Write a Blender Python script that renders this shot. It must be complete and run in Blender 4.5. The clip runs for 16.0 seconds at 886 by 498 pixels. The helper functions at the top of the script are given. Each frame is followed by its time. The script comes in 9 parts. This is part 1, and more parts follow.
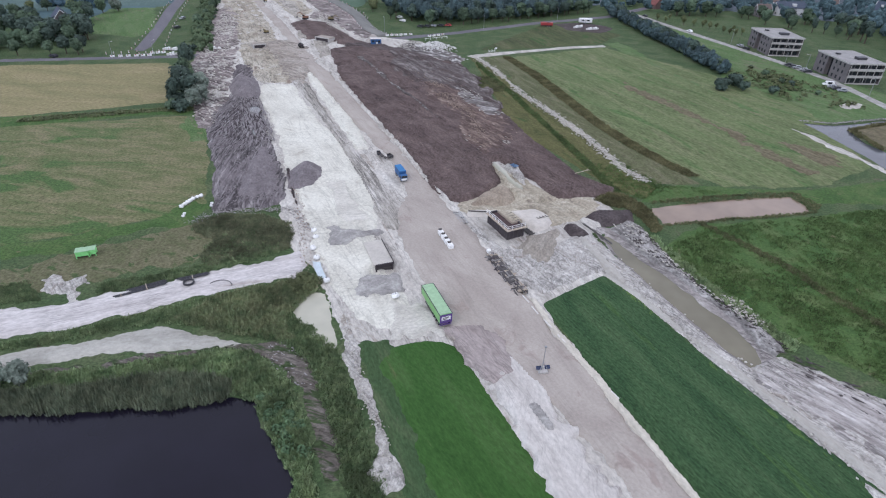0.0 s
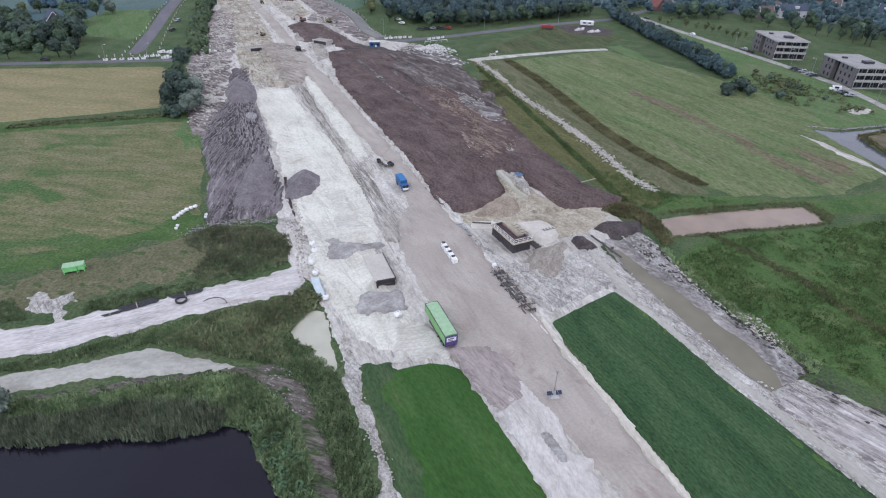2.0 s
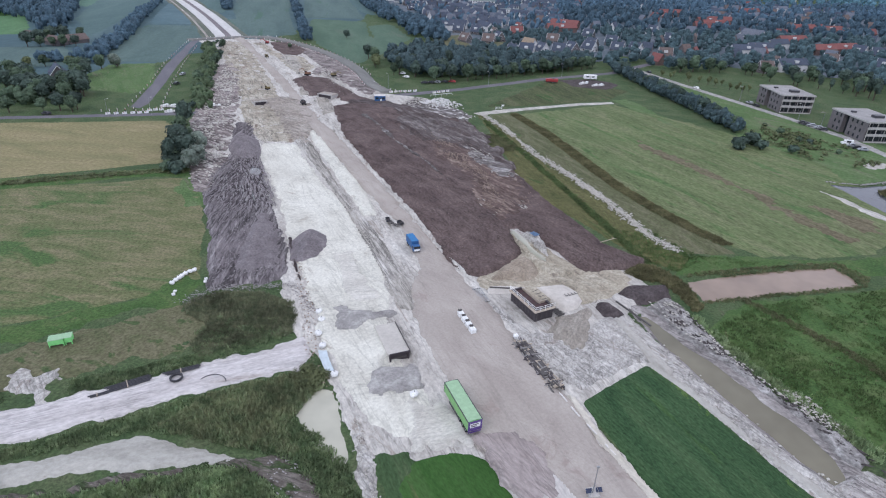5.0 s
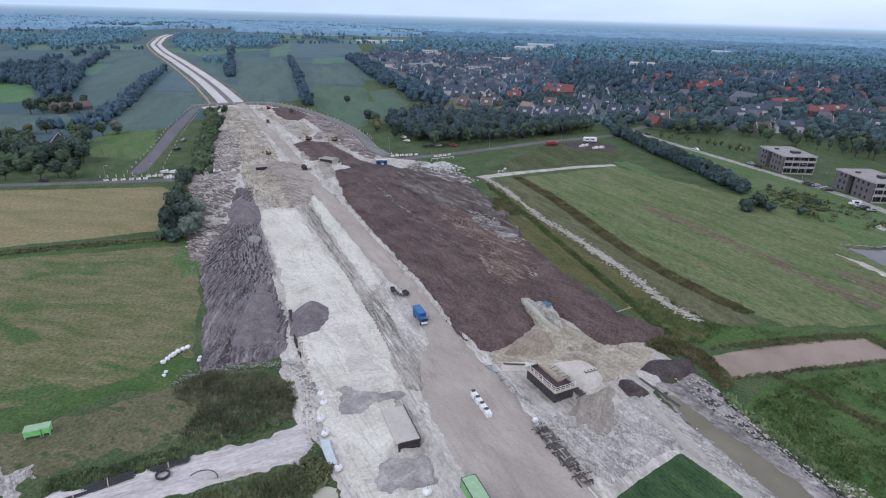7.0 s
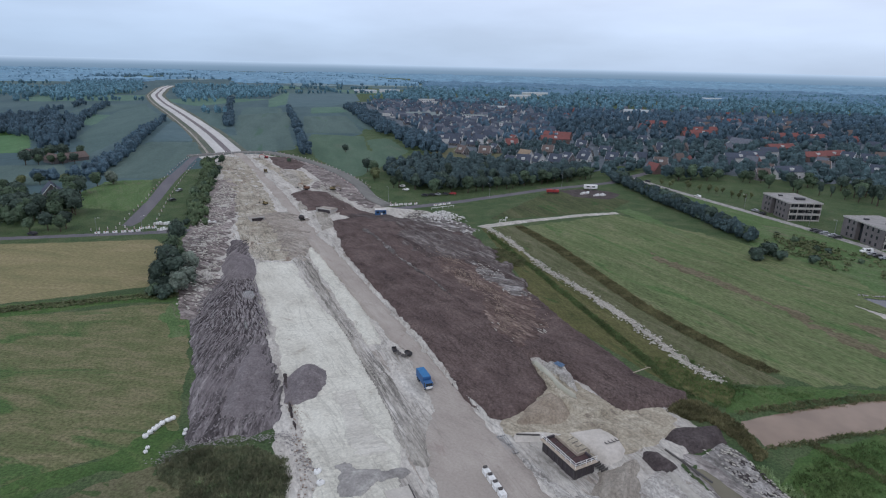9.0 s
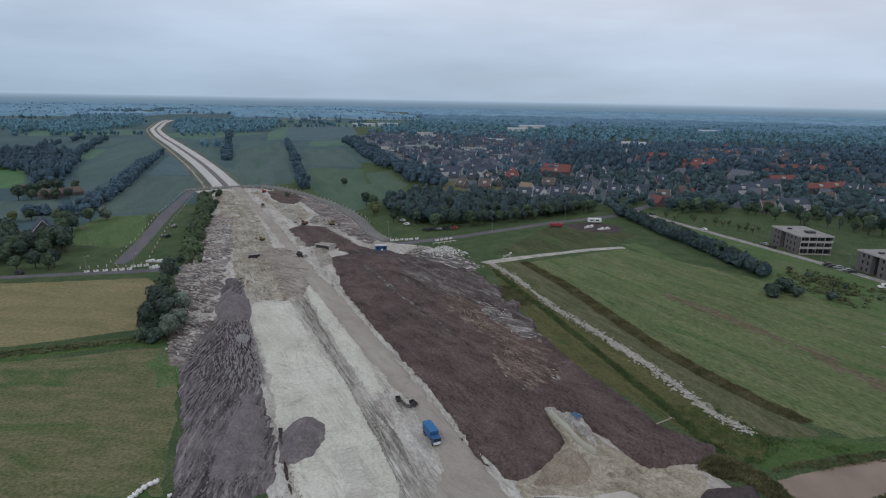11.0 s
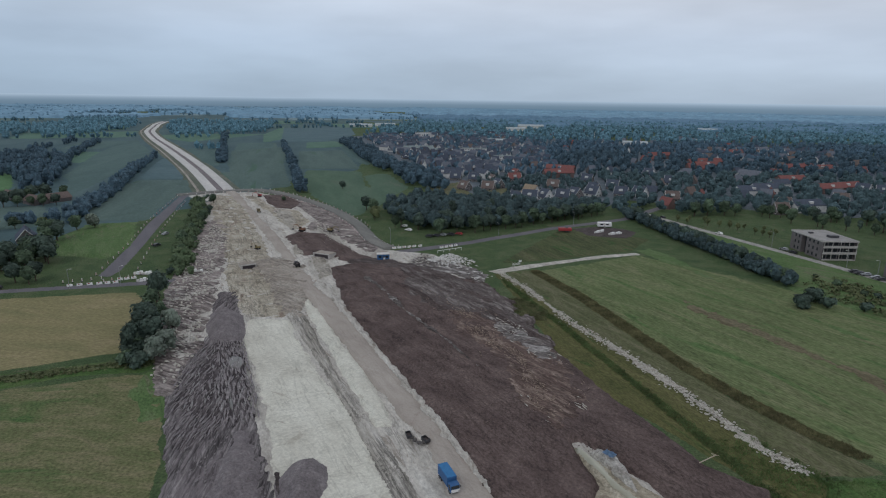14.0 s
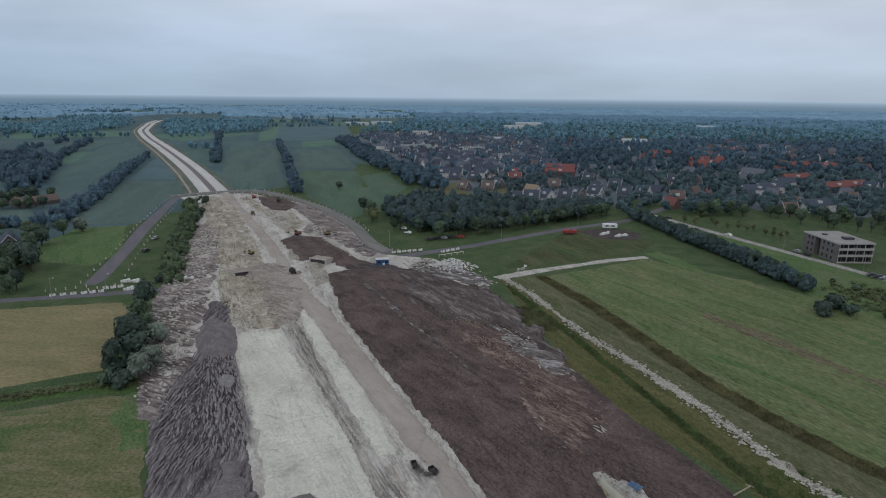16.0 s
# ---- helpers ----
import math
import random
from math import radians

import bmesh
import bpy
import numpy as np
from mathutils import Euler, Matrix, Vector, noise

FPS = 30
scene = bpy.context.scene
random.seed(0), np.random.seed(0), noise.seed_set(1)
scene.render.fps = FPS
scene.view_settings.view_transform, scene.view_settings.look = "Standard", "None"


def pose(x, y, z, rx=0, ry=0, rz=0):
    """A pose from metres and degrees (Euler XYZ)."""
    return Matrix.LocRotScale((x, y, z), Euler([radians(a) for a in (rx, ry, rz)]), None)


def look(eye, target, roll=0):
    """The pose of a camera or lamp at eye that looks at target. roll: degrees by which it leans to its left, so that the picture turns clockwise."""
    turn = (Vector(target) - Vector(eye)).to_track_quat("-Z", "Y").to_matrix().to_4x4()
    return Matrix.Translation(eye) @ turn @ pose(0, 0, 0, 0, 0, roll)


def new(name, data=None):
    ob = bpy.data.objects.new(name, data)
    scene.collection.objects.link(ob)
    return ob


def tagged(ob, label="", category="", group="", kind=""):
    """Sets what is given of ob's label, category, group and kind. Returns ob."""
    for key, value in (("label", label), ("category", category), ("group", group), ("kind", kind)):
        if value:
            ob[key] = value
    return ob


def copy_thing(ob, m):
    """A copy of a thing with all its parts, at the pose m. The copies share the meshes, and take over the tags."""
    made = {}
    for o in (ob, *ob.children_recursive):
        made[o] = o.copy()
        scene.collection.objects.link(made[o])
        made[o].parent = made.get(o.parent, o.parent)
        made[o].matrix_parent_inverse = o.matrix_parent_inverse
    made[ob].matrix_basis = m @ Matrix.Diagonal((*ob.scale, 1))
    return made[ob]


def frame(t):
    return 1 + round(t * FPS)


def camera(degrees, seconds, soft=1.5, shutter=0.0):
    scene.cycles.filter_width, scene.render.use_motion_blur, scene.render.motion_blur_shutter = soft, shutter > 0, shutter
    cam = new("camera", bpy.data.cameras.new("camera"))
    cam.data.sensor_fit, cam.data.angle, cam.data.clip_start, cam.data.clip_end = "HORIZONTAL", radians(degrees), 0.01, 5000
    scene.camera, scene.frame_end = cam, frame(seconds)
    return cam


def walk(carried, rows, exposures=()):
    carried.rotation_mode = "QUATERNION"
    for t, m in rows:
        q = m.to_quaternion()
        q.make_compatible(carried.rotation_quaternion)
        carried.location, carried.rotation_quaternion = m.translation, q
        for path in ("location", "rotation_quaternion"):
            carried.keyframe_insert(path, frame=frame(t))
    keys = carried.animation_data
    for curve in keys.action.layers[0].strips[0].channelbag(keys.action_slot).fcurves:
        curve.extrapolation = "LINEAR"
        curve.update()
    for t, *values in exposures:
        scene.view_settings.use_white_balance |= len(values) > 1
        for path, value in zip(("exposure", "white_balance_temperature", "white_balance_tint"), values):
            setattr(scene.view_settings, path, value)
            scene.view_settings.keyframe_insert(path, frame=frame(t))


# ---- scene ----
# ---- camera: a drone that glides up the site, tilting from the ground to the horizon ----
cam = camera(74.64, 16.0, 1.15)
ROWS = [
    (0.0, 0.00, 0.00, 75.01, 0.00, -32.20, 2.04),
    (0.5, -0.32, 1.30, 75.01, -0.04, -32.15, 2.10),
    (1.0, -0.67, 2.82, 74.94, -0.11, -32.11, 2.14),
    (1.5, -1.03, 4.44, 74.83, -0.17, -32.11, 2.16),
    (2.0, -1.53, 6.20, 74.78, -0.29, -32.13, 2.16),
    (2.5, -2.16, 7.79, 74.70, -0.40, -32.11, 2.24),
    (3.0, -2.76, 9.45, 74.58, -0.45, -32.08, 2.28),
    (3.6, -3.63, 11.42, 74.47, -0.46, -31.47, 2.28),
    (4.2, -4.58, 13.36, 74.36, -0.43, -30.07, 2.25),
    (4.8, -5.56, 15.40, 74.26, -0.38, -28.22, 2.19),
    (5.5, -6.69, 17.94, 74.17, -0.34, -26.05, 2.09),
    (6.0, -7.47, 19.97, 74.15, -0.36, -24.49, 1.96),
    (6.5, -8.13, 21.98, 74.03, -0.41, -23.12, 1.83),
    (7.0, -8.81, 24.18, 73.95, -0.44, -21.88, 1.71),
    (7.5, -9.34, 26.27, 73.91, -0.51, -20.83, 1.63),
    (8.0, -9.90, 28.37, 73.99, -0.57, -19.68, 1.52),
    (8.5, -10.37, 30.57, 74.00, -0.62, -18.62, 1.42),
    (9.0, -10.86, 32.81, 73.99, -0.66, -17.47, 1.36),
    (9.6, -11.45, 35.52, 73.93, -0.70, -16.27, 1.30),
    (10.2, -12.10, 38.30, 73.87, -0.75, -15.28, 1.22),
    (10.8, -12.83, 41.11, 73.80, -0.81, -14.56, 1.15),
    (11.5, -13.71, 44.53, 73.75, -0.87, -14.17, 1.07),
    (12.0, -14.36, 47.03, 73.75, -0.95, -14.22, 1.02),
    (12.5, -14.96, 49.57, 73.76, -0.98, -14.26, 0.98),
    (13.0, -15.56, 52.30, 73.84, -1.01, -14.33, 0.93),
    (13.5, -16.10, 55.02, 73.87, -1.04, -14.37, 0.88),
    (14.0, -16.74, 57.77, 73.90, -1.09, -14.41, 0.82),
    (14.5, -17.34, 60.56, 73.99, -1.17, -14.47, 0.76),
    (15.0, -17.94, 63.38, 74.10, -1.22, -14.53, 0.72),
    (15.5, -18.46, 66.29, 74.07, -1.32, -14.59, 0.68),
    (16.0, -18.83, 69.24, 74.03, -1.43, -14.61, 0.64),
]
walk(cam, [(t, pose(x, y, z, 90 + pitch, 0, yaw) @ pose(0, 0, 0, 0, 0, roll)) for t, x, y, z, yaw, pitch, roll in ROWS],
     exposures=[(0.0, 0.27, 5970, 18), (5.5, 0.28, 5950, 18), (7.0, 0.05, 5980, 18), (9.0, -0.28, 6100, 15), (11.5, -0.63, 6330, 12), (14.0, -0.66, 6350, 11), (16.0, -0.66, 6350, 11)])

# ---- sky and sun: an overcast summer day ----
SUN_ELEVATION, SUN_ROTATION = radians(48), radians(215)
world = bpy.data.worlds.new("sky")
scene.world = world
world.use_nodes = True
wt = world.node_tree
wt.nodes.clear()
w_out = wt.nodes.new("ShaderNodeOutputWorld")
w_sky = wt.nodes.new("ShaderNodeTexSky")
w_sky.sky_type, w_sky.sun_disc = "NISHITA", False
w_sky.sun_elevation, w_sky.sun_rotation = SUN_ELEVATION, SUN_ROTATION
w_coord = wt.nodes.new("ShaderNodeTexCoord")
w_sep = wt.nodes.new("ShaderNodeSeparateXYZ")
wt.links.new(w_coord.outputs["Generated"], w_sep.inputs[0])
w_ramp = wt.nodes.new("ShaderNodeValToRGB")          # the cloud deck: dull and blue-grey low down, pale overhead
stops = [(0.0, (0.640, 0.800, 0.965)), (0.03, (0.680, 0.840, 1.010)), (0.09, (0.775, 0.915, 1.085)), (0.17, (0.950, 1.035, 1.150)), (0.45, (0.90, 0.94, 1.0)), (1.0, (0.74, 0.77, 0.82))]
while len(w_ramp.color_ramp.elements) < len(stops):
    w_ramp.color_ramp.elements.new(0.5)
for el, (p, c) in zip(w_ramp.color_ramp.elements, stops):
    el.position, el.color = p, (*c, 1)
wt.links.new(w_sep.outputs["Z"], w_ramp.inputs[0])
w_map = wt.nodes.new("ShaderNodeMapping")
w_map.inputs["Scale"].default_value = (1.3, 1.3, 6.0)
wt.links.new(w_coord.outputs["Generated"], w_map.inputs[0])
w_cloud = wt.nodes.new("ShaderNodeTexNoise")
w_cloud.inputs["Scale"].default_value, w_cloud.inputs["Detail"].default_value, w_cloud.inputs["Roughness"].default_value = 1.6, 5, 0.5
wt.links.new(w_map.outputs[0], w_cloud.inputs["Vector"])
w_shade = wt.nodes.new("ShaderNodeMapRange")
w_shade.inputs["From Min"].default_value, w_shade.inputs["From Max"].default_value = 0.35, 0.68
w_shade.inputs["To Min"].default_value, w_shade.inputs["To Max"].default_value = 0.93, 1.19
wt.links.new(w_cloud.outputs[0], w_shade.inputs["Value"])
w_mul = wt.nodes.new("ShaderNodeMix")
w_mul.data_type, w_mul.blend_type = "RGBA", "MULTIPLY"
w_mul.inputs[0].default_value = 1.0
wt.links.new(w_ramp.outputs[0], w_mul.inputs[6])
wt.links.new(w_shade.outputs[0], w_mul.inputs[7])
w_bg1, w_bg2, w_add = wt.nodes.new("ShaderNodeBackground"), wt.nodes.new("ShaderNodeBackground"), wt.nodes.new("ShaderNodeMixShader")
w_bg1.inputs["Strength"].default_value, w_bg2.inputs["Strength"].default_value, w_add.inputs[0].default_value = 0.1, 1.0, 0.93
wt.links.new(w_sky.outputs[0], w_bg1.inputs[0])
w_side = wt.nodes.new("ShaderNodeMapRange")          # the deck thins and warms towards the east
w_side.inputs["From Min"].default_value, w_side.inputs["From Max"].default_value = -0.7, 0.6
wt.links.new(w_sep.outputs["X"], w_side.inputs["Value"])
w_thin = wt.nodes.new("ShaderNodeValToRGB")
w_thin.color_ramp.elements[0].color, w_thin.color_ramp.elements[1].color = (0.85, 0.90, 0.94, 1), (1.06, 1.03, 1.02, 1)
wt.links.new(w_side.outputs[0], w_thin.inputs[0])
w_east = wt.nodes.new("ShaderNodeMix")
w_east.data_type, w_east.blend_type = "RGBA", "MULTIPLY"
w_east.inputs[0].default_value = 1.0
wt.links.new(w_mul.outputs[2], w_east.inputs[6])
wt.links.new(w_thin.outputs[0], w_east.inputs[7])
wt.links.new(w_east.outputs[2], w_bg2.inputs[0])
wt.links.new(w_bg1.outputs[0], w_add.inputs[1])
wt.links.new(w_bg2.outputs[0], w_add.inputs[2])
wt.links.new(w_add.outputs[0], w_out.inputs[0])

sun_data = bpy.data.lights.new("sun", "SUN")
sun_data.energy, sun_data.angle, sun_data.color = 0.75, radians(25), (1.0, 0.96, 0.9)
sun = new("sun", sun_data)
sun.matrix_world = look((-200, -150, 300), (0, 60, 0))

# ---- materials ----
class Shade:
    """A node material whose pattern lies in the world's metres."""

    def __init__(self, name, rough=0.9, metal=0.0, local=False):
        self.mat = bpy.data.materials.new(name)
        self.mat.use_nodes = True
        self.nt = self.mat.node_tree
        self.bsdf = self.nt.nodes["Principled BSDF"]
        self.bsdf.inputs["Roughness"].default_value = rough
        self.bsdf.inputs["Metallic"].default_value = metal
        if rough > 0.7:
            self.bsdf.inputs["Specular IOR Level"].default_value = 0.15
        if local:
            self.where = self.nt.nodes.new("ShaderNodeTexCoord").outputs["Object"]
        else:
            self.where = self.nt.nodes.new("ShaderNodeNewGeometry").outputs["Position"]

    def link(self, a, b):
        self.nt.links.new(a, b)

    def noise(self, size, detail=4, rough=0.55, turn=0, stretch=1.0, warp=0.0):
        """Noise with features of about that many metres, drawn out along the heading `turn`."""
        m = self.nt.nodes.new("ShaderNodeMapping")
        m.vector_type = "TEXTURE"
        m.inputs["Rotation"].default_value = (0, 0, radians(turn))
        m.inputs["Scale"].default_value = (size, size * stretch, size)
        self.link(self.where, m.inputs[0])
        n = self.nt.nodes.new("ShaderNodeTexNoise")
        n.inputs["Scale"].default_value, n.inputs["Detail"].default_value = 1.0, detail
        n.inputs["Roughness"].default_value, n.inputs["Distortion"].default_value = rough, warp
        self.link(m.outputs[0], n.inputs["Vector"])
        return n.outputs[0]

    def wave(self, size, turn, warp=1.5, detail=2):
        m = self.nt.nodes.new("ShaderNodeMapping")
        m.vector_type = "TEXTURE"
        m.inputs["Rotation"].default_value = (0, 0, radians(turn))
        m.inputs["Scale"].default_value = (size, size, size)
        self.link(self.where, m.inputs[0])
        n = self.nt.nodes.new("ShaderNodeTexWave")
        n.inputs["Scale"].default_value, n.inputs["Distortion"].default_value = 0.31, warp
        n.inputs["Detail"].default_value, n.inputs["Detail Scale"].default_value = detail, 1.2
        self.link(m.outputs[0], n.inputs["Vector"])
        return n.outputs["Fac"]

    def ramp(self, fac, stops):
        r = self.nt.nodes.new("ShaderNodeValToRGB")
        while len(r.color_ramp.elements) < len(stops):
            r.color_ramp.elements.new(0.5)
        for el, (p, c) in zip(r.color_ramp.elements, stops):
            el.position = p
            el.color = (c, c, c, 1) if isinstance(c, (int, float)) else (*c, 1)
        self.link(fac, r.inputs[0])
        return r.outputs[0]

    def mix(self, a, b, fac=1.0, blend="MULTIPLY"):
        m = self.nt.nodes.new("ShaderNodeMix")
        m.data_type, m.blend_type = "RGBA", blend
        for sock, v in ((m.inputs[0], fac), (m.inputs[6], a), (m.inputs[7], b)):
            if isinstance(v, (int, float)):
                sock.default_value = v if sock == m.inputs[0] else (v, v, v, 1)
            elif isinstance(v, tuple):
                sock.default_value = (*v, 1)
            else:
                self.link(v, sock)
        return m.outputs[2]

    def own(self, lo, hi):
        """A grey factor that differs from object to object."""
        info = self.nt.nodes.new("ShaderNodeObjectInfo")
        r = self.nt.nodes.new("ShaderNodeMapRange")
        r.inputs["To Min"].default_value, r.inputs["To Max"].default_value = lo, hi
        self.link(info.outputs["Random"], r.inputs["Value"])
        return r.outputs[0]

    def island(self, lo, hi):
        """A grey factor that differs from clump to clump."""
        info = self.nt.nodes.new("ShaderNodeNewGeometry")
        r = self.nt.nodes.new("ShaderNodeMapRange")
        r.inputs["To Min"].default_value, r.inputs["To Max"].default_value = lo, hi
        self.link(info.outputs["Random Per Island"], r.inputs["Value"])
        return r.outputs[0]

    def done(self, colour, height=None, bump=0.5, reach=0.3):
        if isinstance(colour, tuple):
            self.bsdf.inputs["Base Color"].default_value = (*colour, 1)
        else:
            self.link(colour, self.bsdf.inputs["Base Color"])
        if height is not None:
            b = self.nt.nodes.new("ShaderNodeBump")
            b.inputs["Strength"].default_value, b.inputs["Distance"].default_value = bump, reach
            self.link(height, b.inputs["Height"])
            self.link(b.outputs[0], self.bsdf.inputs["Normal"])
        return self.mat


def soil(name, dark, mid, light, size, fine=0.5, turn=0, stretch=1.0, bump=0.6, contrast=(0.72, 1.25), spots=None, stripe=None, ruts=()):
    s = Shade(name, 0.95)
    a = s.noise(size, 5, 0.6, turn, stretch, 0.6)
    c = s.ramp(a, [(0.3, dark), (0.5, mid), (0.7, light)])
    if spots:
        colour, size_s, at = spots
        c = s.mix(c, colour, s.ramp(s.noise(size_s, 5, 0.65, turn, stretch, 1.0), [(at, 0.0), (at + 0.07, 1.0)]), "MIX")
    f = s.noise(fine, 4, 0.65, turn, max(1.0, stretch * 0.5))
    c = s.mix(c, s.ramp(f, [(0.3, contrast[0]), (0.7, contrast[1])]))
    if stripe:
        size_s, turn_s, lo, hi = stripe
        c = s.mix(c, s.ramp(s.wave(size_s, turn_s, 3.0), [(0.2, lo), (0.8, hi)]))
    for size_r, heading, long_, depth, wide, reach in ruts:
        # thin dark wheel ruts, rake lines and cracks that wander, come and go
        line = s.ramp(s.noise(size_r, 3, 0.5, heading, long_, 0.5), [(0.5 - wide, 1.0), (0.5, depth), (0.5 + wide, 1.0)])
        mask = s.ramp(s.noise(reach, 3, 0.5, heading, 1.5), [(0.40, 0.0), (0.54, 1.0)])
        c = s.mix(c, s.mix((1.0, 1.0, 1.0), line, mask, "MIX"))
    return s.done(c, f, bump, 0.4)


ALONG = 24                                            # heading of the site, degrees to the left of north
M = {}
M["rough_grass"] = soil("rough_grass", (0.050, 0.086, 0.038), (0.072, 0.108, 0.048), (0.104, 0.126, 0.066), 10, 0.6, bump=0.9, contrast=(0.55, 1.42), spots=((0.14, 0.125, 0.085), 7, 0.63))
M["verge"] = soil("verge", (0.048, 0.098, 0.030), (0.070, 0.124, 0.039), (0.104, 0.140, 0.056), 9, 0.6, bump=0.7, contrast=(0.60, 1.36), spots=((0.131, 0.131, 0.070), 5, 0.62))
M["olive_field"] = soil("olive_field", (0.060, 0.074, 0.034), (0.078, 0.096, 0.042), (0.112, 0.116, 0.062), 8, 0.6, 20, 5.0, 0.7, (0.55, 1.4), ((0.05, 0.098, 0.030), 7, 0.56), None, ((2.0, 20, 14.0, 0.6, 0.08, 16),))
M["mown_field"] = soil("mown_field", (0.091, 0.121, 0.049), (0.144, 0.150, 0.074), (0.206, 0.183, 0.109), 4, 0.55, 82, 3.0, 0.5, (0.55, 1.42), ((0.072, 0.123, 0.043), 15, 0.57))
M["stubble_field"] = soil("stubble_field", (0.175, 0.170, 0.085), (0.225, 0.202, 0.105), (0.275, 0.235, 0.135), 8, 0.7, 80, 4.0, 0.4, (0.72, 1.25))
M["meadow"] = soil("meadow", (0.101, 0.139, 0.058), (0.133, 0.166, 0.074), (0.175, 0.186, 0.099), 5, 0.6, 26, 6.0, 0.6, (0.56, 1.40), ((0.085, 0.142, 0.051), 9, 0.56), None, ((2.4, 26, 14.0, 0.74, 0.06, 22),))
M["meadow_green"] = soil("meadow_green", (0.070, 0.127, 0.045), (0.095, 0.153, 0.059), (0.131, 0.168, 0.083), 6, 0.6, 30, 4.0, 0.6, (0.58, 1.38), ((0.138, 0.151, 0.088), 5, 0.58))
M["lush_grass"] = soil("lush_grass", (0.032, 0.083, 0.019), (0.041, 0.100, 0.024), (0.059, 0.117, 0.035), 5, 0.4, 33, 6.0, 0.5, (0.72, 1.25), ((0.085, 0.117, 0.044), 4, 0.64))
M["young_crop"] = soil("young_crop", (0.028, 0.064, 0.027), (0.042, 0.086, 0.036), (0.064, 0.112, 0.050), 4, 0.35, 27, 5.0, 0.6, (0.60, 1.42), ((0.055, 0.110, 0.034), 9, 0.62), (0.8, 27, 0.93, 1.04), ((5.5, 27, 30.0, 0.80, 0.02, 40),))
M["crop_green"] = soil("crop_green", (0.047, 0.097, 0.029), (0.068, 0.123, 0.037), (0.101, 0.149, 0.052), 4, 0.35, 27, 5.0, 0.6, (0.64, 1.38), ((0.111, 0.147, 0.050), 4, 0.62))
M["sand"] = soil("sand", (0.390, 0.365, 0.330), (0.510, 0.485, 0.441), (0.620, 0.600, 0.553), 5, 0.6, ALONG, 4.0, 0.9, (0.70, 1.22), ((0.350, 0.315, 0.276), 4, 0.58), None, ((1.6, ALONG, 9.0, 0.66, 0.05, 12),))
M["sand_smooth"] = soil("sand_smooth", (0.430, 0.401, 0.370), (0.535, 0.507, 0.472), (0.615, 0.591, 0.552), 4, 0.6, ALONG, 4.0, 0.6, (0.82, 1.14), ((0.390, 0.351, 0.317), 4, 0.60), None, ((1.4, ALONG, 14.0, 0.80, 0.05, 10), (1.2, ALONG - 35, 5.0, 0.84, 0.04, 12)))
M["white_sand"] = soil("white_sand", (0.530, 0.512, 0.445), (0.635, 0.622, 0.545), (0.714, 0.704, 0.622), 8, 0.6, ALONG + 20, 2.0, 0.6, (0.82, 1.13), ((0.483, 0.456, 0.390), 5, 0.60), None, ((1.0, ALONG + 84, 6.0, 0.84, 0.05, 12), (2.2, ALONG + 4, 9.0, 0.80, 0.03, 24)))
M["churned_sand"] = soil("churned_sand", (0.330, 0.308, 0.283), (0.480, 0.460, 0.425), (0.630, 0.612, 0.572), 1.6, 0.5, ALONG + 10, 2.6, 1.0, (0.66, 1.26), ((0.330, 0.295, 0.262), 3, 0.58), None, ((1.3, ALONG + 14, 6.0, 0.58, 0.06, 9), (1.1, ALONG - 35, 4.0, 0.70, 0.05, 11)))
M["haul_road"] = soil("haul_road", (0.322, 0.284, 0.252), (0.374, 0.336, 0.298), (0.428, 0.388, 0.346), 7, 0.5, ALONG, 2.2, 0.35, (0.90, 1.09), ((0.318, 0.270, 0.240), 6, 0.60), None, ((2.2, ALONG, 20.0, 0.90, 0.04, 14), (1.6, ALONG + 28, 9.0, 0.90, 0.03, 11)))
M["yellow_sand"] = soil("yellow_sand", (0.285, 0.25, 0.195), (0.395, 0.36, 0.29), (0.52, 0.485, 0.41), 6, 0.8, ALONG, 3.0, 0.9, (0.7, 1.25), ((0.27, 0.215, 0.175), 5, 0.58), None, ((1.8, ALONG, 8.0, 0.5, 0.06, 12), (2.0, ALONG + 60, 5.0, 0.6, 0.05, 12)))
M["tan_sand"] = soil("tan_sand", (0.291, 0.255, 0.193), (0.408, 0.366, 0.286), (0.536, 0.492, 0.398), 3.5, 0.6, 60, 2.0, 0.9, (0.68, 1.26), ((0.250, 0.215, 0.174), 4, 0.60), None, ((1.6, 40, 4.0, 0.78, 0.06, 8), (2.0, 110, 3.0, 0.8, 0.05, 10)))
M["brown_sand"] = soil("brown_sand", (0.245, 0.201, 0.154), (0.325, 0.274, 0.214), (0.400, 0.345, 0.275), 2.5, 0.5, 40, 2.0, 0.9, (0.70, 1.26))
M["grey_heap"] = soil("grey_heap", (0.32, 0.295, 0.265), (0.385, 0.358, 0.322), (0.45, 0.42, 0.38), 3.0, 0.5, 0, 1.0, 0.8, (0.8, 1.18))
M["grey_sand"] = soil("grey_sand", (0.244, 0.218, 0.183), (0.313, 0.283, 0.241), (0.390, 0.357, 0.309), 2.5, 0.5, -20, 3.0, 0.9, (0.70, 1.26), None, None, ((1.3, -25, 5.0, 0.7, 0.06, 8),))
M["streaky_mud"] = soil("streaky_mud", (0.20, 0.175, 0.165), (0.42, 0.392, 0.372), (0.60, 0.578, 0.555), 1.5, 0.5, 42, 9.0, 1.0, (0.66, 1.28), ((0.24, 0.205, 0.188), 4, 0.60), None, ((1.1, 42, 12.0, 0.40, 0.08, 10),))
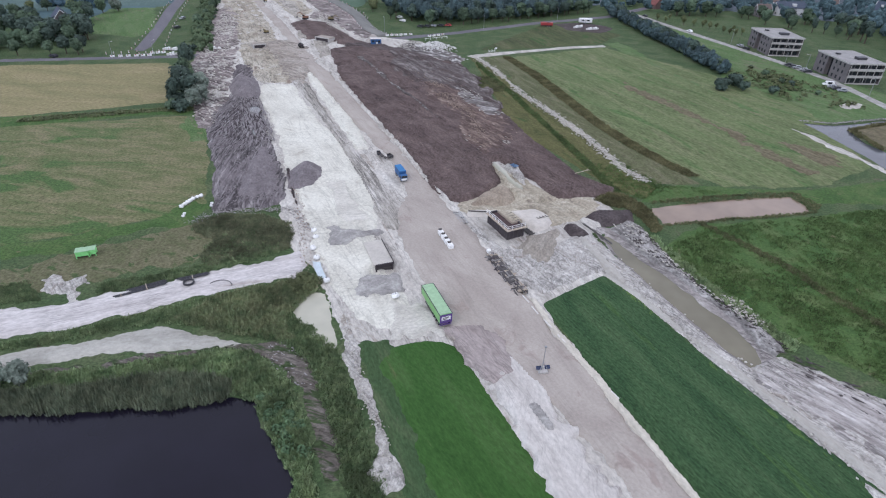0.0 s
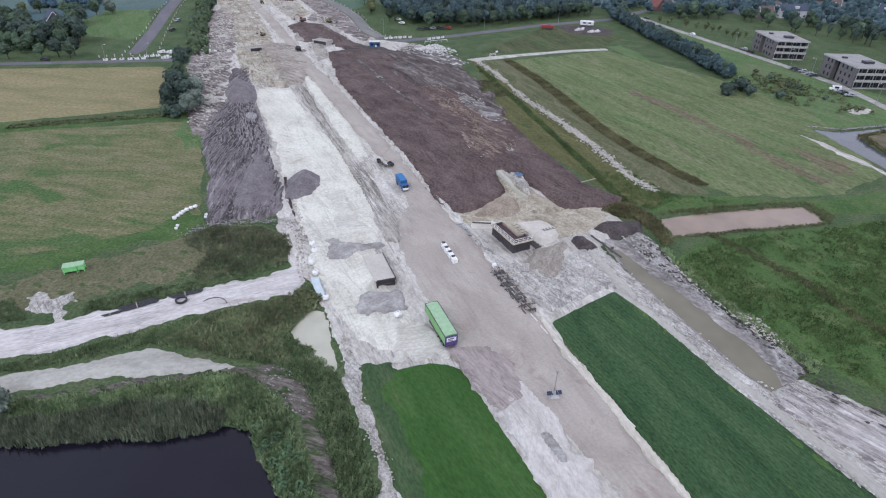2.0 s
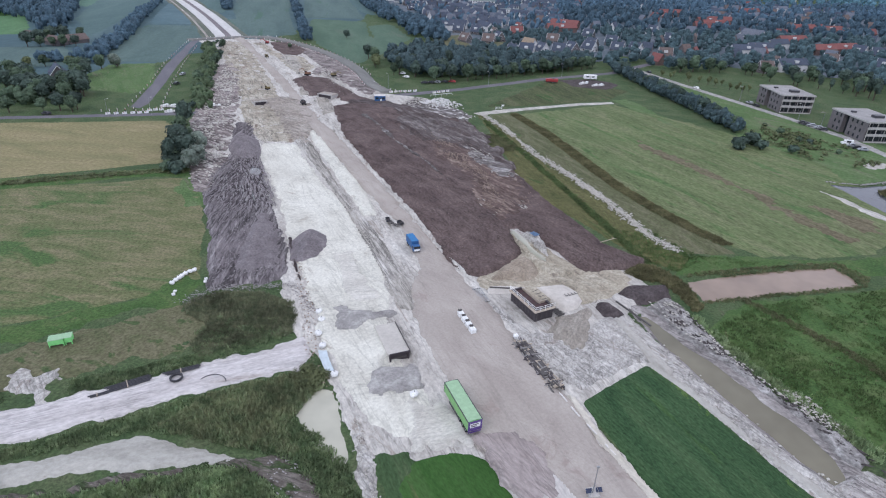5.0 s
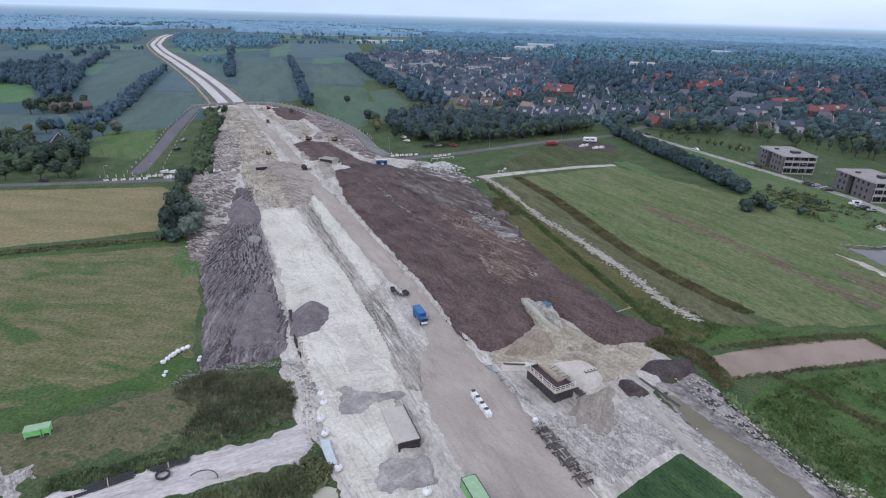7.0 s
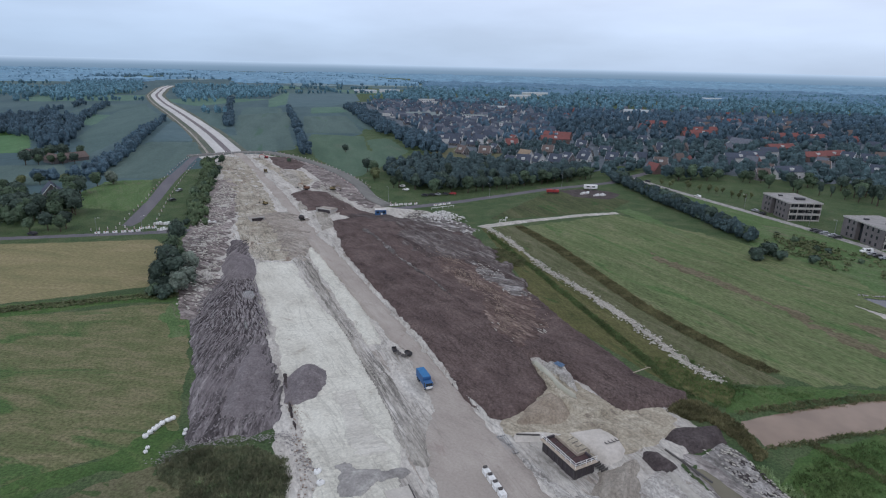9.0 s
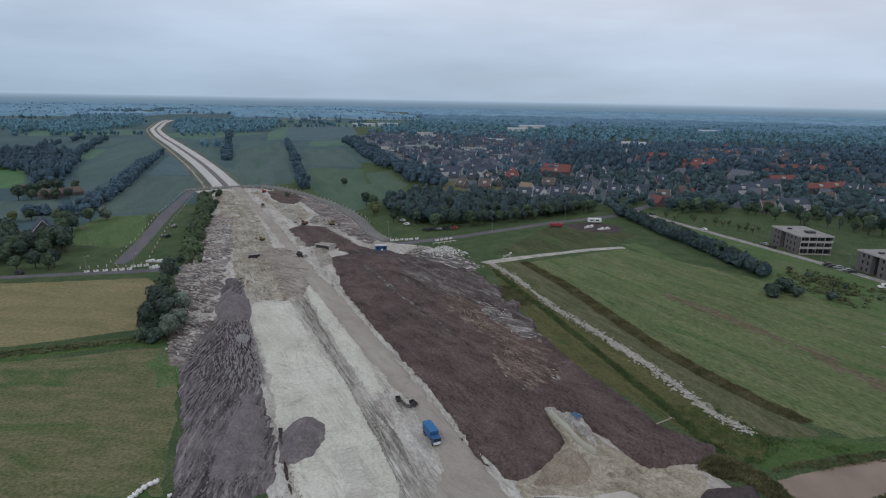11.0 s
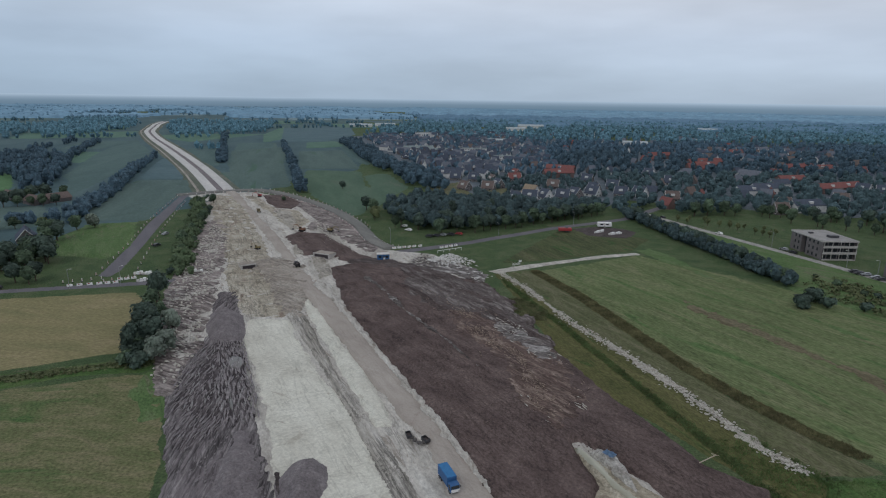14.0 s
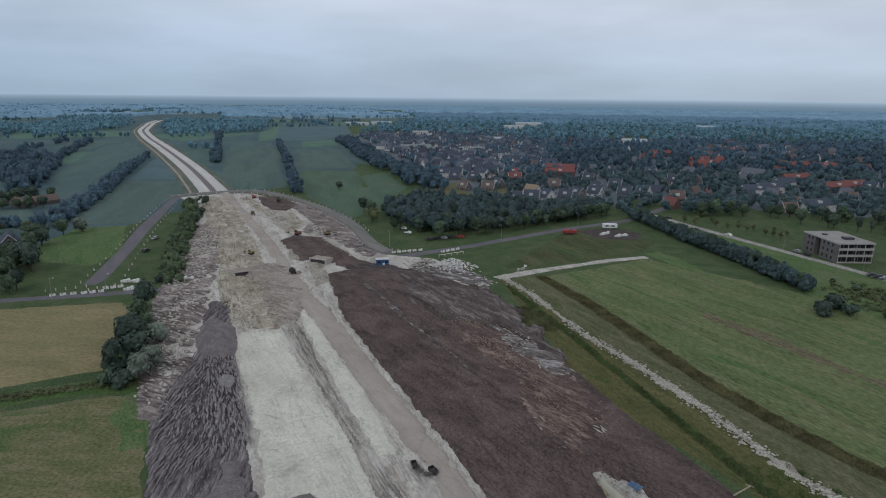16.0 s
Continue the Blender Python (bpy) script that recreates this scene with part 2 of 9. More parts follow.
M["grey_gravel"] = soil("grey_gravel", (0.244, 0.232, 0.222), (0.329, 0.317, 0.300), (0.439, 0.427, 0.402), 3.0, 0.6, 0, 1.0, 0.7, (0.75, 1.2))
# its dark rut lines draw groove shade into the colour
M["grey_soil"] = soil("grey_soil", (0.135, 0.117, 0.123), (0.221, 0.198, 0.203), (0.373, 0.348, 0.343), 1.5, 0.45, 4, 9.0, 1.0, (0.68, 1.30), None, None, ((1.3, 2, 12.0, 0.34, 0.10, 14), (1.0, 14, 10.0, 0.5, 0.07, 12)))
M["mound_soil"] = soil("mound_soil", (0.160, 0.141, 0.146), (0.199, 0.178, 0.182), (0.257, 0.233, 0.235), 3.0, 0.5, 0, 1.0, 0.9, (0.65, 1.32))
M["pink_soil"] = soil("pink_soil", (0.115, 0.096, 0.093), (0.265, 0.228, 0.215), (0.46, 0.42, 0.39), 1.8, 0.7, ALONG + 42, 5.0, 1.0, (0.62, 1.35), None, None, ((1.4, ALONG + 36, 8.0, 0.32, 0.11, 14),))
M["brown_dirt"] = soil("brown_dirt", (0.080, 0.058, 0.055), (0.124, 0.092, 0.085), (0.174, 0.132, 0.120), 5, 0.6, ALONG + 14, 2.4, 1.0, (0.62, 1.36), ((0.205, 0.158, 0.138), 2.6, 0.67), None, ((1.5, ALONG + 6, 8.0, 0.66, 0.05, 18), (1.1, ALONG - 30, 5.0, 0.72, 0.05, 12)))
M["root_soil"] = soil("root_soil", (0.092, 0.064, 0.057), (0.148, 0.106, 0.092), (0.330, 0.262, 0.222), 1.6, 0.5, 34, 4.0, 1.0, (0.60, 1.38), ((0.100, 0.072, 0.066), 7, 0.52), None, ((1.3, 40, 8.0, 0.55, 0.08, 8),))
M["ash_soil"] = soil("ash_soil", (0.076, 0.060, 0.058), (0.128, 0.108, 0.102), (0.265, 0.240, 0.228), 2.2, 0.5, 30, 4.0, 1.0, (0.60, 1.38), ((0.086, 0.066, 0.062), 9, 0.50), None, ((1.5, 34, 9.0, 0.6, 0.07, 10),))
M["peat_brown"] = soil("peat_brown", (0.062, 0.050, 0.049), (0.092, 0.076, 0.073), (0.150, 0.128, 0.122), 3.0, 0.6, 60, 3.0, 1.0, (0.6, 1.35), ((0.34, 0.31, 0.29), 2.0, 0.70))
M["streaky_rubble"] = soil("streaky_rubble", (0.085, 0.070, 0.067), (0.175, 0.158, 0.150), (0.50, 0.48, 0.46), 2.4, 0.5, 66, 4.0, 1.0, (0.6, 1.35), None, None, ((1.5, 70, 6.0, 0.45, 0.08, 12),))
# near-black colour that stands for the shaded gaps between clods
M["furrow_shade"] = soil("furrow_shade", (0.050, 0.043, 0.045), (0.088, 0.076, 0.079), (0.165, 0.148, 0.150), 1.4, 0.4, 14, 5.0, 1.0, (0.6, 1.35))
M["olive_strip"] = soil("olive_strip", (0.072, 0.080, 0.030), (0.102, 0.104, 0.042), (0.140, 0.130, 0.062), 4, 0.5, 22, 5.0, 0.7, (0.58, 1.38), ((0.060, 0.092, 0.030), 6, 0.60))
M["bank_strip"] = soil("bank_strip", (0.078, 0.092, 0.042), (0.112, 0.118, 0.062), (0.165, 0.155, 0.098), 3, 0.5, 22, 5.0, 0.7, (0.58, 1.38), ((0.066, 0.105, 0.036), 5, 0.60))
M["brown_grass"] = soil("brown_grass", (0.098, 0.088, 0.052), (0.140, 0.122, 0.076), (0.185, 0.160, 0.108), 3, 0.6, 30, 4.0, 0.6, (0.6, 1.35), ((0.095, 0.125, 0.048), 5, 0.61))
M["yellow_edge"] = soil("yellow_edge", (0.46, 0.43, 0.36), (0.54, 0.505, 0.43), (0.62, 0.585, 0.505), 3, 0.5, 27, 5.0, 0.6, (0.8, 1.15))
M["peat"] = soil("peat", (0.055, 0.045, 0.045), (0.080, 0.066, 0.066), (0.115, 0.098, 0.096), 4, 0.6, 0, 1.0, 1.0, (0.6, 1.35))
M["dark_bank"] = soil("dark_bank", (0.115, 0.105, 0.100), (0.25, 0.238, 0.225), (0.48, 0.465, 0.445), 1.8, 0.5, 35, 3.0, 1.0, (0.55, 1.4))
# bluish distance haze is mixed into these three field colours
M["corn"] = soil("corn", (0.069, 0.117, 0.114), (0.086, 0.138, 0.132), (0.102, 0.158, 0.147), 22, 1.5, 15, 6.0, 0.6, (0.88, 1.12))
M["far_grass_haze"] = soil("far_grass_haze", (0.082, 0.153, 0.114), (0.100, 0.177, 0.132), (0.122, 0.197, 0.147), 25, 2.0, 15, 4.0, 0.4, (0.88, 1.12))
M["far_dark_haze"] = soil("far_dark_haze", (0.075, 0.127, 0.144), (0.090, 0.145, 0.161), (0.106, 0.162, 0.176), 45, 6.0, 0, 1.0, 0.4, (0.88, 1.12))
M["concrete_road"] = soil("concrete_road", (0.47, 0.465, 0.45), (0.54, 0.53, 0.51), (0.60, 0.59, 0.565), 14, 2.0, 28, 6.0, 0.2, (0.9, 1.08))
M["bank_grass"] = soil("bank_grass", (0.085, 0.105, 0.080), (0.120, 0.135, 0.105), (0.180, 0.175, 0.145), 9, 2.0, 28, 6.0, 0.4, (0.8, 1.2), ((0.23, 0.21, 0.18), 8, 0.62))


def asphalt():
    s = Shade("asphalt", 0.85)
    c = s.ramp(s.noise(9, 4, 0.6, ALONG, 5), [(0.3, (0.115, 0.110, 0.125)), (0.7, (0.165, 0.158, 0.172))])
    f = s.noise(0.5, 3)
    return s.done(s.mix(c, s.ramp(f, [(0.3, 0.88), (0.7, 1.1)])), f, 0.2, 0.05)


def water(name, colour, rough=0.06):
    s = Shade(name, rough)
    s.bsdf.inputs["IOR"].default_value = 1.33
    s.bsdf.inputs["Specular IOR Level"].default_value = 0.5
    c = s.ramp(s.noise(9, 3), [(0.3, tuple(v * 0.85 for v in colour)), (0.7, tuple(v * 1.15 for v in colour))])
    return s.done(c, s.noise(1.6, 3, 0.5, 20, 2.0), 0.10, 0.05)


M["pale_track"] = soil("pale_track", (0.48, 0.45, 0.435), (0.58, 0.55, 0.535), (0.66, 0.635, 0.615), 4, 0.5, 112, 5.0, 0.7, (0.78, 1.16), ((0.44, 0.40, 0.375), 3, 0.60), None, ((1.2, 114, 12.0, 0.72, 0.06, 8),))
M["path_sand"] = soil("path_sand", (0.375, 0.355, 0.318), (0.435, 0.415, 0.375), (0.500, 0.480, 0.438), 4, 0.5, 28, 5.0, 0.5, (0.86, 1.12), ((0.33, 0.305, 0.27), 4, 0.64))
M["wet_track"] = soil("wet_track", (0.315, 0.306, 0.270), (0.387, 0.378, 0.338), (0.459, 0.446, 0.401), 5, 0.6, 100, 3.0, 0.5, (0.82, 1.12), ((0.234, 0.216, 0.194), 3, 0.66))
# blue distance haze is tinted into the village ground colour
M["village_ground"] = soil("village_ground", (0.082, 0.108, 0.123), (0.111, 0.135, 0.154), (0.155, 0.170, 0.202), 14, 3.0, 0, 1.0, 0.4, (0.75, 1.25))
M["rutted_sand"] = soil("rutted_sand", (0.295, 0.277, 0.242), (0.413, 0.389, 0.348), (0.590, 0.566, 0.525), 2.5, 0.6, ALONG, 9.0, 0.9, (0.7, 1.25), None, None, ((1.3, ALONG, 14.0, 0.45, 0.08, 10), (0.9, ALONG + 3, 12.0, 0.55, 0.06, 8)))
M["asphalt"] = asphalt()
M["worn_asphalt"] = soil("worn_asphalt", (0.150, 0.150, 0.140), (0.185, 0.184, 0.172), (0.235, 0.230, 0.212), 5, 0.6, 35, 6.0, 0.2, (0.85, 1.15))
M["dark_water"] = water("dark_water", (0.009, 0.0075, 0.015), 0.10)
M["brown_water"] = water("brown_water", (0.245, 0.182, 0.138), 0.14)
M["ditch_water"] = water("ditch_water", (0.165, 0.152, 0.108), 0.22)
M["puddle_water"] = water("puddle_water", (0.43, 0.42, 0.34), 0.3)
M["grey_pool"] = water("grey_pool", (0.165, 0.161, 0.150), 0.18)
M["lake_water"] = water("lake_water", (0.07, 0.075, 0.085), 0.1)


def paint(name, colour, rough=0.5, metal=0.0, worn=0.12, size=0.8):
    """Painted, plastic or metal surfaces with faint dirt and fading."""
    s = Shade(name, rough, metal, local=True)
    c = s.ramp(s.noise(size, 4, 0.6), [(0.3, tuple(v * (1 - worn) for v in colour)), (0.7, tuple(min(1, v * (1 + worn)) for v in colour))])
    c = s.mix(c, s.ramp(s.noise(size * 0.12, 3), [(0.3, 1 - worn * 0.5), (0.7, 1.0 + worn * 0.3)]))
    return s.done(c, s.noise(size * 0.1, 2), 0.1, 0.01)


def leaves(name, dark, light, lo=0.84, hi=1.16):
    s = Shade(name, 0.75)
    c = s.ramp(s.noise(2.2, 3), [(0.3, dark), (0.7, light)])
    c = s.mix(c, s.ramp(s.noise(7.5, 2), [(0.34, 0.72), (0.66, 1.28)]))
    c = s.mix(c, s.ramp(s.noise(0.8, 3, 0.65), [(0.32, 0.66), (0.68, 1.34)]))
    c = s.mix(c, s.island(lo, hi))
    c = s.mix(c, s.own(0.8, 1.2))
    return s.done(c)


M["leaf_green"] = leaves("leaf_green", (0.056, 0.090, 0.056), (0.094, 0.131, 0.082))
M["leaf_dark"] = leaves("leaf_dark", (0.045, 0.070, 0.057), (0.074, 0.104, 0.081))
M["leaf_silver"] = leaves("leaf_silver", (0.110, 0.140, 0.110), (0.170, 0.200, 0.165))
M["leaf_olive"] = leaves("leaf_olive", (0.080, 0.098, 0.044), (0.130, 0.145, 0.070))
# the blue haze of the distance is put into this leaf colour
M["leaf_far_haze"] = leaves("leaf_far_haze", (0.092, 0.184, 0.233), (0.122, 0.231, 0.284), 0.88, 1.12)
# some blue distance haze is mixed into the leaf colour
M["leaf_wood_haze"] = leaves("leaf_wood_haze", (0.051, 0.090, 0.119), (0.081, 0.130, 0.164))
# paler and bluer still: more distance haze in the colour
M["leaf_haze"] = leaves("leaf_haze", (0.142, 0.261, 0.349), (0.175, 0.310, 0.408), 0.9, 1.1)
# farthest fields, paled and blued: the haze is in the colour
M["far_pale_haze"] = soil("far_pale_haze", (0.150, 0.222, 0.245), (0.180, 0.256, 0.279), (0.215, 0.290, 0.311), 45, 6.0, 0, 1.0, 0.3, (0.9, 1.1))
M["reed"] = leaves("reed", (0.105, 0.132, 0.086), (0.185, 0.205, 0.135))
M["weeds"] = leaves("weeds", (0.136, 0.204, 0.100), (0.251, 0.311, 0.165))
M["weeds_dark"] = leaves("weeds_dark", (0.062, 0.112, 0.056), (0.105, 0.166, 0.082))
M["weeds_brown"] = leaves("weeds_brown", (0.132, 0.175, 0.090), (0.230, 0.246, 0.138))
M["mud"] = soil("mud", (0.235, 0.212, 0.20), (0.315, 0.29, 0.275), (0.43, 0.405, 0.385), 2.0, 0.5, 40, 4.0, 0.9, (0.66, 1.28), ((0.50, 0.48, 0.455), 3, 0.60), None, ((1.0, 42, 9.0, 0.5, 0.08, 10),))
# dark leaf, its colour tinted slightly blue for distance haze
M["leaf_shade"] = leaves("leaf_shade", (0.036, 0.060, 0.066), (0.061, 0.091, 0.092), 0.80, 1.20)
M["dry_grass"] = soil("dry_grass", (0.090, 0.105, 0.050), (0.132, 0.128, 0.074), (0.172, 0.158, 0.100), 5, 0.6, 60, 2.0, 0.6, (0.6, 1.38), ((0.065, 0.098, 0.038), 5, 0.56))
# this leaf and the next are tinted for haze, this one more
M["leaf_between_haze"] = leaves("leaf_between_haze", (0.063, 0.112, 0.155), (0.096, 0.157, 0.208))
M["leaf_mid_haze"] = leaves("leaf_mid_haze", (0.041, 0.070, 0.079), (0.066, 0.103, 0.109))
M["marsh"] = leaves("marsh", (0.079, 0.136, 0.045), (0.125, 0.178, 0.070))
M["ditch_brown"] = leaves("ditch_brown", (0.108, 0.110, 0.054), (0.187, 0.173, 0.092))
M["scrub_olive"] = leaves("scrub_olive", (0.100, 0.123, 0.070), (0.181, 0.186, 0.115))
M["ditch_green"] = leaves("ditch_green", (0.068, 0.109, 0.044), (0.124, 0.169, 0.068))
M["leaf_bank"] = leaves("leaf_bank", (0.076, 0.119, 0.063), (0.132, 0.174, 0.095))
M["dry_weeds"] = leaves("dry_weeds", (0.110, 0.138, 0.062), (0.205, 0.200, 0.112))
M["bark"] = paint("bark", (0.09, 0.07, 0.055), 0.9, 0, 0.3, 0.4)
M["mud_path"] = soil("mud_path", (0.090, 0.078, 0.067), (0.129, 0.114, 0.099), (0.195, 0.175, 0.157), 1.6, 0.5, 70, 4.0, 0.8, (0.6, 1.35), ((0.051, 0.074, 0.033), 2.0, 0.47), None, ((0.7, 74, 9.0, 0.6, 0.06, 8),))
M["rut_fan"] = soil("rut_fan", (0.305, 0.260, 0.243), (0.355, 0.308, 0.290), (0.405, 0.358, 0.335), 3.0, 0.5, 40, 5.0, 0.7, (0.8, 1.15), None, None, ((1.0, 38, 10.0, 0.70, 0.07, 8), (1.4, 26, 8.0, 0.78, 0.06, 9)))
M["ripple_sand"] = soil("ripple_sand", (0.509, 0.488, 0.435), (0.604, 0.583, 0.520), (0.689, 0.668, 0.600), 4.0, 0.4, 110, 4.0, 0.8, (0.8, 1.15), None, None, ((0.5, 112, 9.0, 0.84, 0.10, 9),))
M["dug_sand"] = soil("dug_sand", (0.245, 0.213, 0.180), (0.325, 0.290, 0.250), (0.425, 0.388, 0.340), 4.0, 0.8, ALONG + 40, 2.5, 1.0, (0.66, 1.28), ((0.41, 0.385, 0.34), 5, 0.58), None, ((2.2, ALONG + 20, 5.0, 0.66, 0.07, 14),))
M["worn_sand"] = soil("worn_sand", (0.27, 0.25, 0.215), (0.365, 0.34, 0.295), (0.47, 0.445, 0.395), 5.0, 0.8, ALONG, 4.0, 0.9, (0.68, 1.26), ((0.22, 0.185, 0.168), 5, 0.60), None, ((1.8, ALONG, 8.0, 0.5, 0.06, 12),))
M["dull_grass"] = soil("dull_grass", (0.042, 0.080, 0.034), (0.057, 0.096, 0.042), (0.092, 0.120, 0.062), 4, 0.4, 24, 6.0, 0.7, (0.64, 1.32), ((0.15, 0.15, 0.105), 2.2, 0.67))
M["deck_dust"] = soil("deck_dust", (0.445, 0.419, 0.377), (0.498, 0.472, 0.426), (0.551, 0.525, 0.470), 5, 0.6, 30, 2.0, 0.3, (0.88, 1.08))
M["far_green"] = soil("far_green", (0.070, 0.150, 0.066), (0.086, 0.174, 0.078), (0.105, 0.192, 0.092), 25, 2.0, 15, 4.0, 0.4, (0.86, 1.14))
# the next three field colours hold some blue distance haze
M["pasture"] = soil("pasture", (0.067, 0.114, 0.077), (0.082, 0.134, 0.090), (0.102, 0.152, 0.108), 18, 1.5, 15, 4.0, 0.4, (0.86, 1.14), ((0.106, 0.141, 0.102), 30, 0.58))
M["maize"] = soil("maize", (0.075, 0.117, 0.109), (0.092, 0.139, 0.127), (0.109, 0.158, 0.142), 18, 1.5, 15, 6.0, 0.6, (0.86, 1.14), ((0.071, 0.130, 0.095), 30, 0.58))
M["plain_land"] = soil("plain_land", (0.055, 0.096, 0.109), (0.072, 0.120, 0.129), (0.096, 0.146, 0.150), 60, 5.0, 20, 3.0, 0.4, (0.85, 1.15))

# ---- terrain tools ----
rng = np.random.default_rng(7)
LATTICE = rng.random((256, 256))


def vnoise(x, y):
    ix, iy = np.floor(x).astype(int), np.floor(y).astype(int)
    fx, fy = x - ix, y - iy
    fx, fy = fx * fx * (3 - 2 * fx), fy * fy * (3 - 2 * fy)
    a, b = LATTICE[ix % 256, iy % 256], LATTICE[(ix + 1) % 256, iy % 256]
    c, d = LATTICE[ix % 256, (iy + 1) % 256], LATTICE[(ix + 1) % 256, (iy + 1) % 256]
    return (a * (1 - fx) + b * fx) * (1 - fy) + (c * (1 - fx) + d * fx) * fy - 0.5


def fbm(x, y, size, octaves=4):
    total, amp, f = 0.0, 1.0, 1.0 / size
    for k in range(octaves):
        total = total + amp * vnoise(x * f + 17.3 * k, y * f - 9.1 * k)
        amp, f = amp * 0.5, f * 2.03
    return total


def inside(poly, x, y):
    """The distance to the outline, positive inside."""
    best, ins = np.full(x.shape, 1e18), np.zeros(x.shape, bool)
    n = len(poly)
    for k in range(n):
        (ax, ay), (bx, by) = poly[k], poly[(k + 1) % n]
        ex, ey = bx - ax, by - ay
        s = np.clip(((x - ax) * ex + (y - ay) * ey) / (ex * ex + ey * ey), 0, 1)
        best = np.minimum(best, (x - ax - s * ex) ** 2 + (y - ay - s * ey) ** 2)
        if ay != by:
            ins ^= ((ay > y) != (by > y)) & (x < (bx - ax) * (y - ay) / (by - ay) + ax)
    return np.where(ins, 1, -1) * np.sqrt(best)


def grid_mesh(name, xs, ys, z, keep=None):
    nx, ny = len(xs), len(ys)
    X, Y = np.meshgrid(xs, ys, indexing="ij")
    co = np.column_stack([X.ravel(), Y.ravel(), z.ravel()])
    i, j = np.meshgrid(np.arange(nx - 1), np.arange(ny - 1), indexing="ij")
    a = (i * ny + j).ravel()
    quads = np.column_stack([a, a + ny, a + ny + 1, a + 1])
    if keep is not None:
        quads = quads[keep[:-1, :-1].ravel() | keep[1:, :-1].ravel() | keep[:-1, 1:].ravel() | keep[1:, 1:].ravel()]
        used = np.unique(quads)
        back = np.zeros(len(co), int)
        back[used] = np.arange(len(used))
        co, quads = co[used], back[quads]
    me = bpy.data.meshes.new(name)
    me.vertices.add(len(co))
    me.vertices.foreach_set("co", co.ravel())
    me.loops.add(quads.size)
    me.loops.foreach_set("vertex_index", quads.ravel().astype(np.int32))
    me.polygons.add(len(quads))
    me.polygons.foreach_set("loop_start", np.arange(0, quads.size, 4, dtype=np.int32))
    me.polygons.foreach_set("use_smooth", np.ones(len(quads), bool))
    me.update()
    return me


WATERS = {
    "dark_pond": [(-120, 62), (-69, 66), (-60, 65), (-52, 67.5), (-45, 67), (-40, 69), (-35, 70), (-31, 69), (-28, 64), (-24, 59), (-21, 54), (-19, 40), (-30, 20), (-120, 10)],
    "ditch": [(39.8, 130), (41.4, 124), (43, 117), (47, 107.3), (51.7, 95.8), (56, 87), (58.6, 81.5), (61.4, 82.6), (62, 87), (60.6, 92.8), (56.3, 102.4), (51.6, 111.4), (47.6, 117.8), (45.2, 123.7), (42.8, 129)],
    "brown_pond": [(57, 145), (59, 136), (72, 139), (103, 146), (104, 150), (102, 156), (80, 151.5)],
    "lake": [(139, 222.5), (150.4, 219.8), (163.4, 224.1), (185, 231), (205, 236), (205, 228), (171.5, 223.1), (159.6, 218.1), (153.7, 214.7), (152.5, 208.3), (152.7, 200.5), (153.9, 195), (156, 180), (150, 168), (145.6, 176), (143.8, 194), (141.4, 207.6)],
    "puddle": [(-31, 96), (-29.5, 99.5), (-26, 99), (-24, 95.5), (-22, 90), (-19.5, 84), (-20, 81), (-23, 84), (-27, 88.5)],
}


PITS = (([(-17, 109.5), (-14.6, 110.4), (-11.2, 111.8), (-10.2, 109.6), (-12.0, 106.6), (-16.5, 106.6)], 2.1), ([(-74, 321), (-66, 324), (-64, 316), (-72, 312)], 1.6), ([(-101, 303), (-94, 301), (-95, 296), (-101, 298)], 1.4))


def ground_z(x, y):
    z = 0.12 * fbm(x, y, 16, 3) * (np.hypot(x, y - 150) < 700)
    for name, poly in WATERS.items():
        d = inside(poly, x, y) + 0.9 * fbm(x, y, 5, 3)
        deep = {"puddle": 0.35}.get(name, 1.1)
        z = z - deep * np.clip((d + 1.0) / 2.2, 0, 1)
    for poly, deep in PITS:
        z = z - deep * np.clip((inside(poly, x, y) + 0.7) / 1.4, 0, 1)
    return z


def sheet(name, outline, h, edge, material, cell=1.0, rag=1.2, relief=0.0, relief_size=3.0, label="", category="", kind="structure", grooves=None):
    """A bed of ground, sand or soil that rises over its ragged outline to the height h."""
    p = np.array(outline, float)
    lo, hi = p.min(0) - 3, p.max(0) + 3
    xs, ys = np.arange(lo[0], hi[0] + cell, cell), np.arange(lo[1], hi[1] + cell, cell)
    X, Y = np.meshgrid(xs, ys, indexing="ij")
    raw = inside(outline, X, Y)
    d = raw + rag * (fbm(X, Y, 6 * max(1, cell), 4) + 0.6 * fbm(X + 50, Y, 1.8 * max(1, cell), 2))
    s = np.clip(d / edge, 0, 1)
    rise = s * s * (3 - 2 * s) * h
    z = ground_z(X, Y) + np.where(d < 0, np.maximum(d * 0.25, -0.5), rise)
    z = z + relief * fbm(X, Y, relief_size, 4) * s
    if grooves:
        wide, turn, deep = grooves
        a = radians(turn)
        u = X * math.cos(a) + Y * math.sin(a) + 3 * fbm(X, Y, 12, 2)
        z = z + deep * np.sin(u * 2 * math.pi / wide) * s * (0.4 + 1.2 * np.clip(fbm(X, Y, 9, 2) + 0.4, 0, 1))
    ob = new(name, grid_mesh(name, xs, ys, z, d > -0.6 - cell))
    ob.data.materials.append(M[material])
    return tagged(ob, label, category or "ground", "", kind)


# ---- the ground: one sheet to the horizon, sunk where water stands ----
def spread(lo, hi, step, out_lo, out_hi, grow=1.22):
    core = list(np.arange(lo, hi + step, step))
    s, v = step, core[-1]
    while v < out_hi:
        s *= grow
        v += s
        core.append(min(v, out_hi))
    s, v, low = step, lo, []
    while v > out_lo:
        s *= grow
        v -= s
        low.append(max(v, out_lo))
    return np.array(low[::-1] + core)


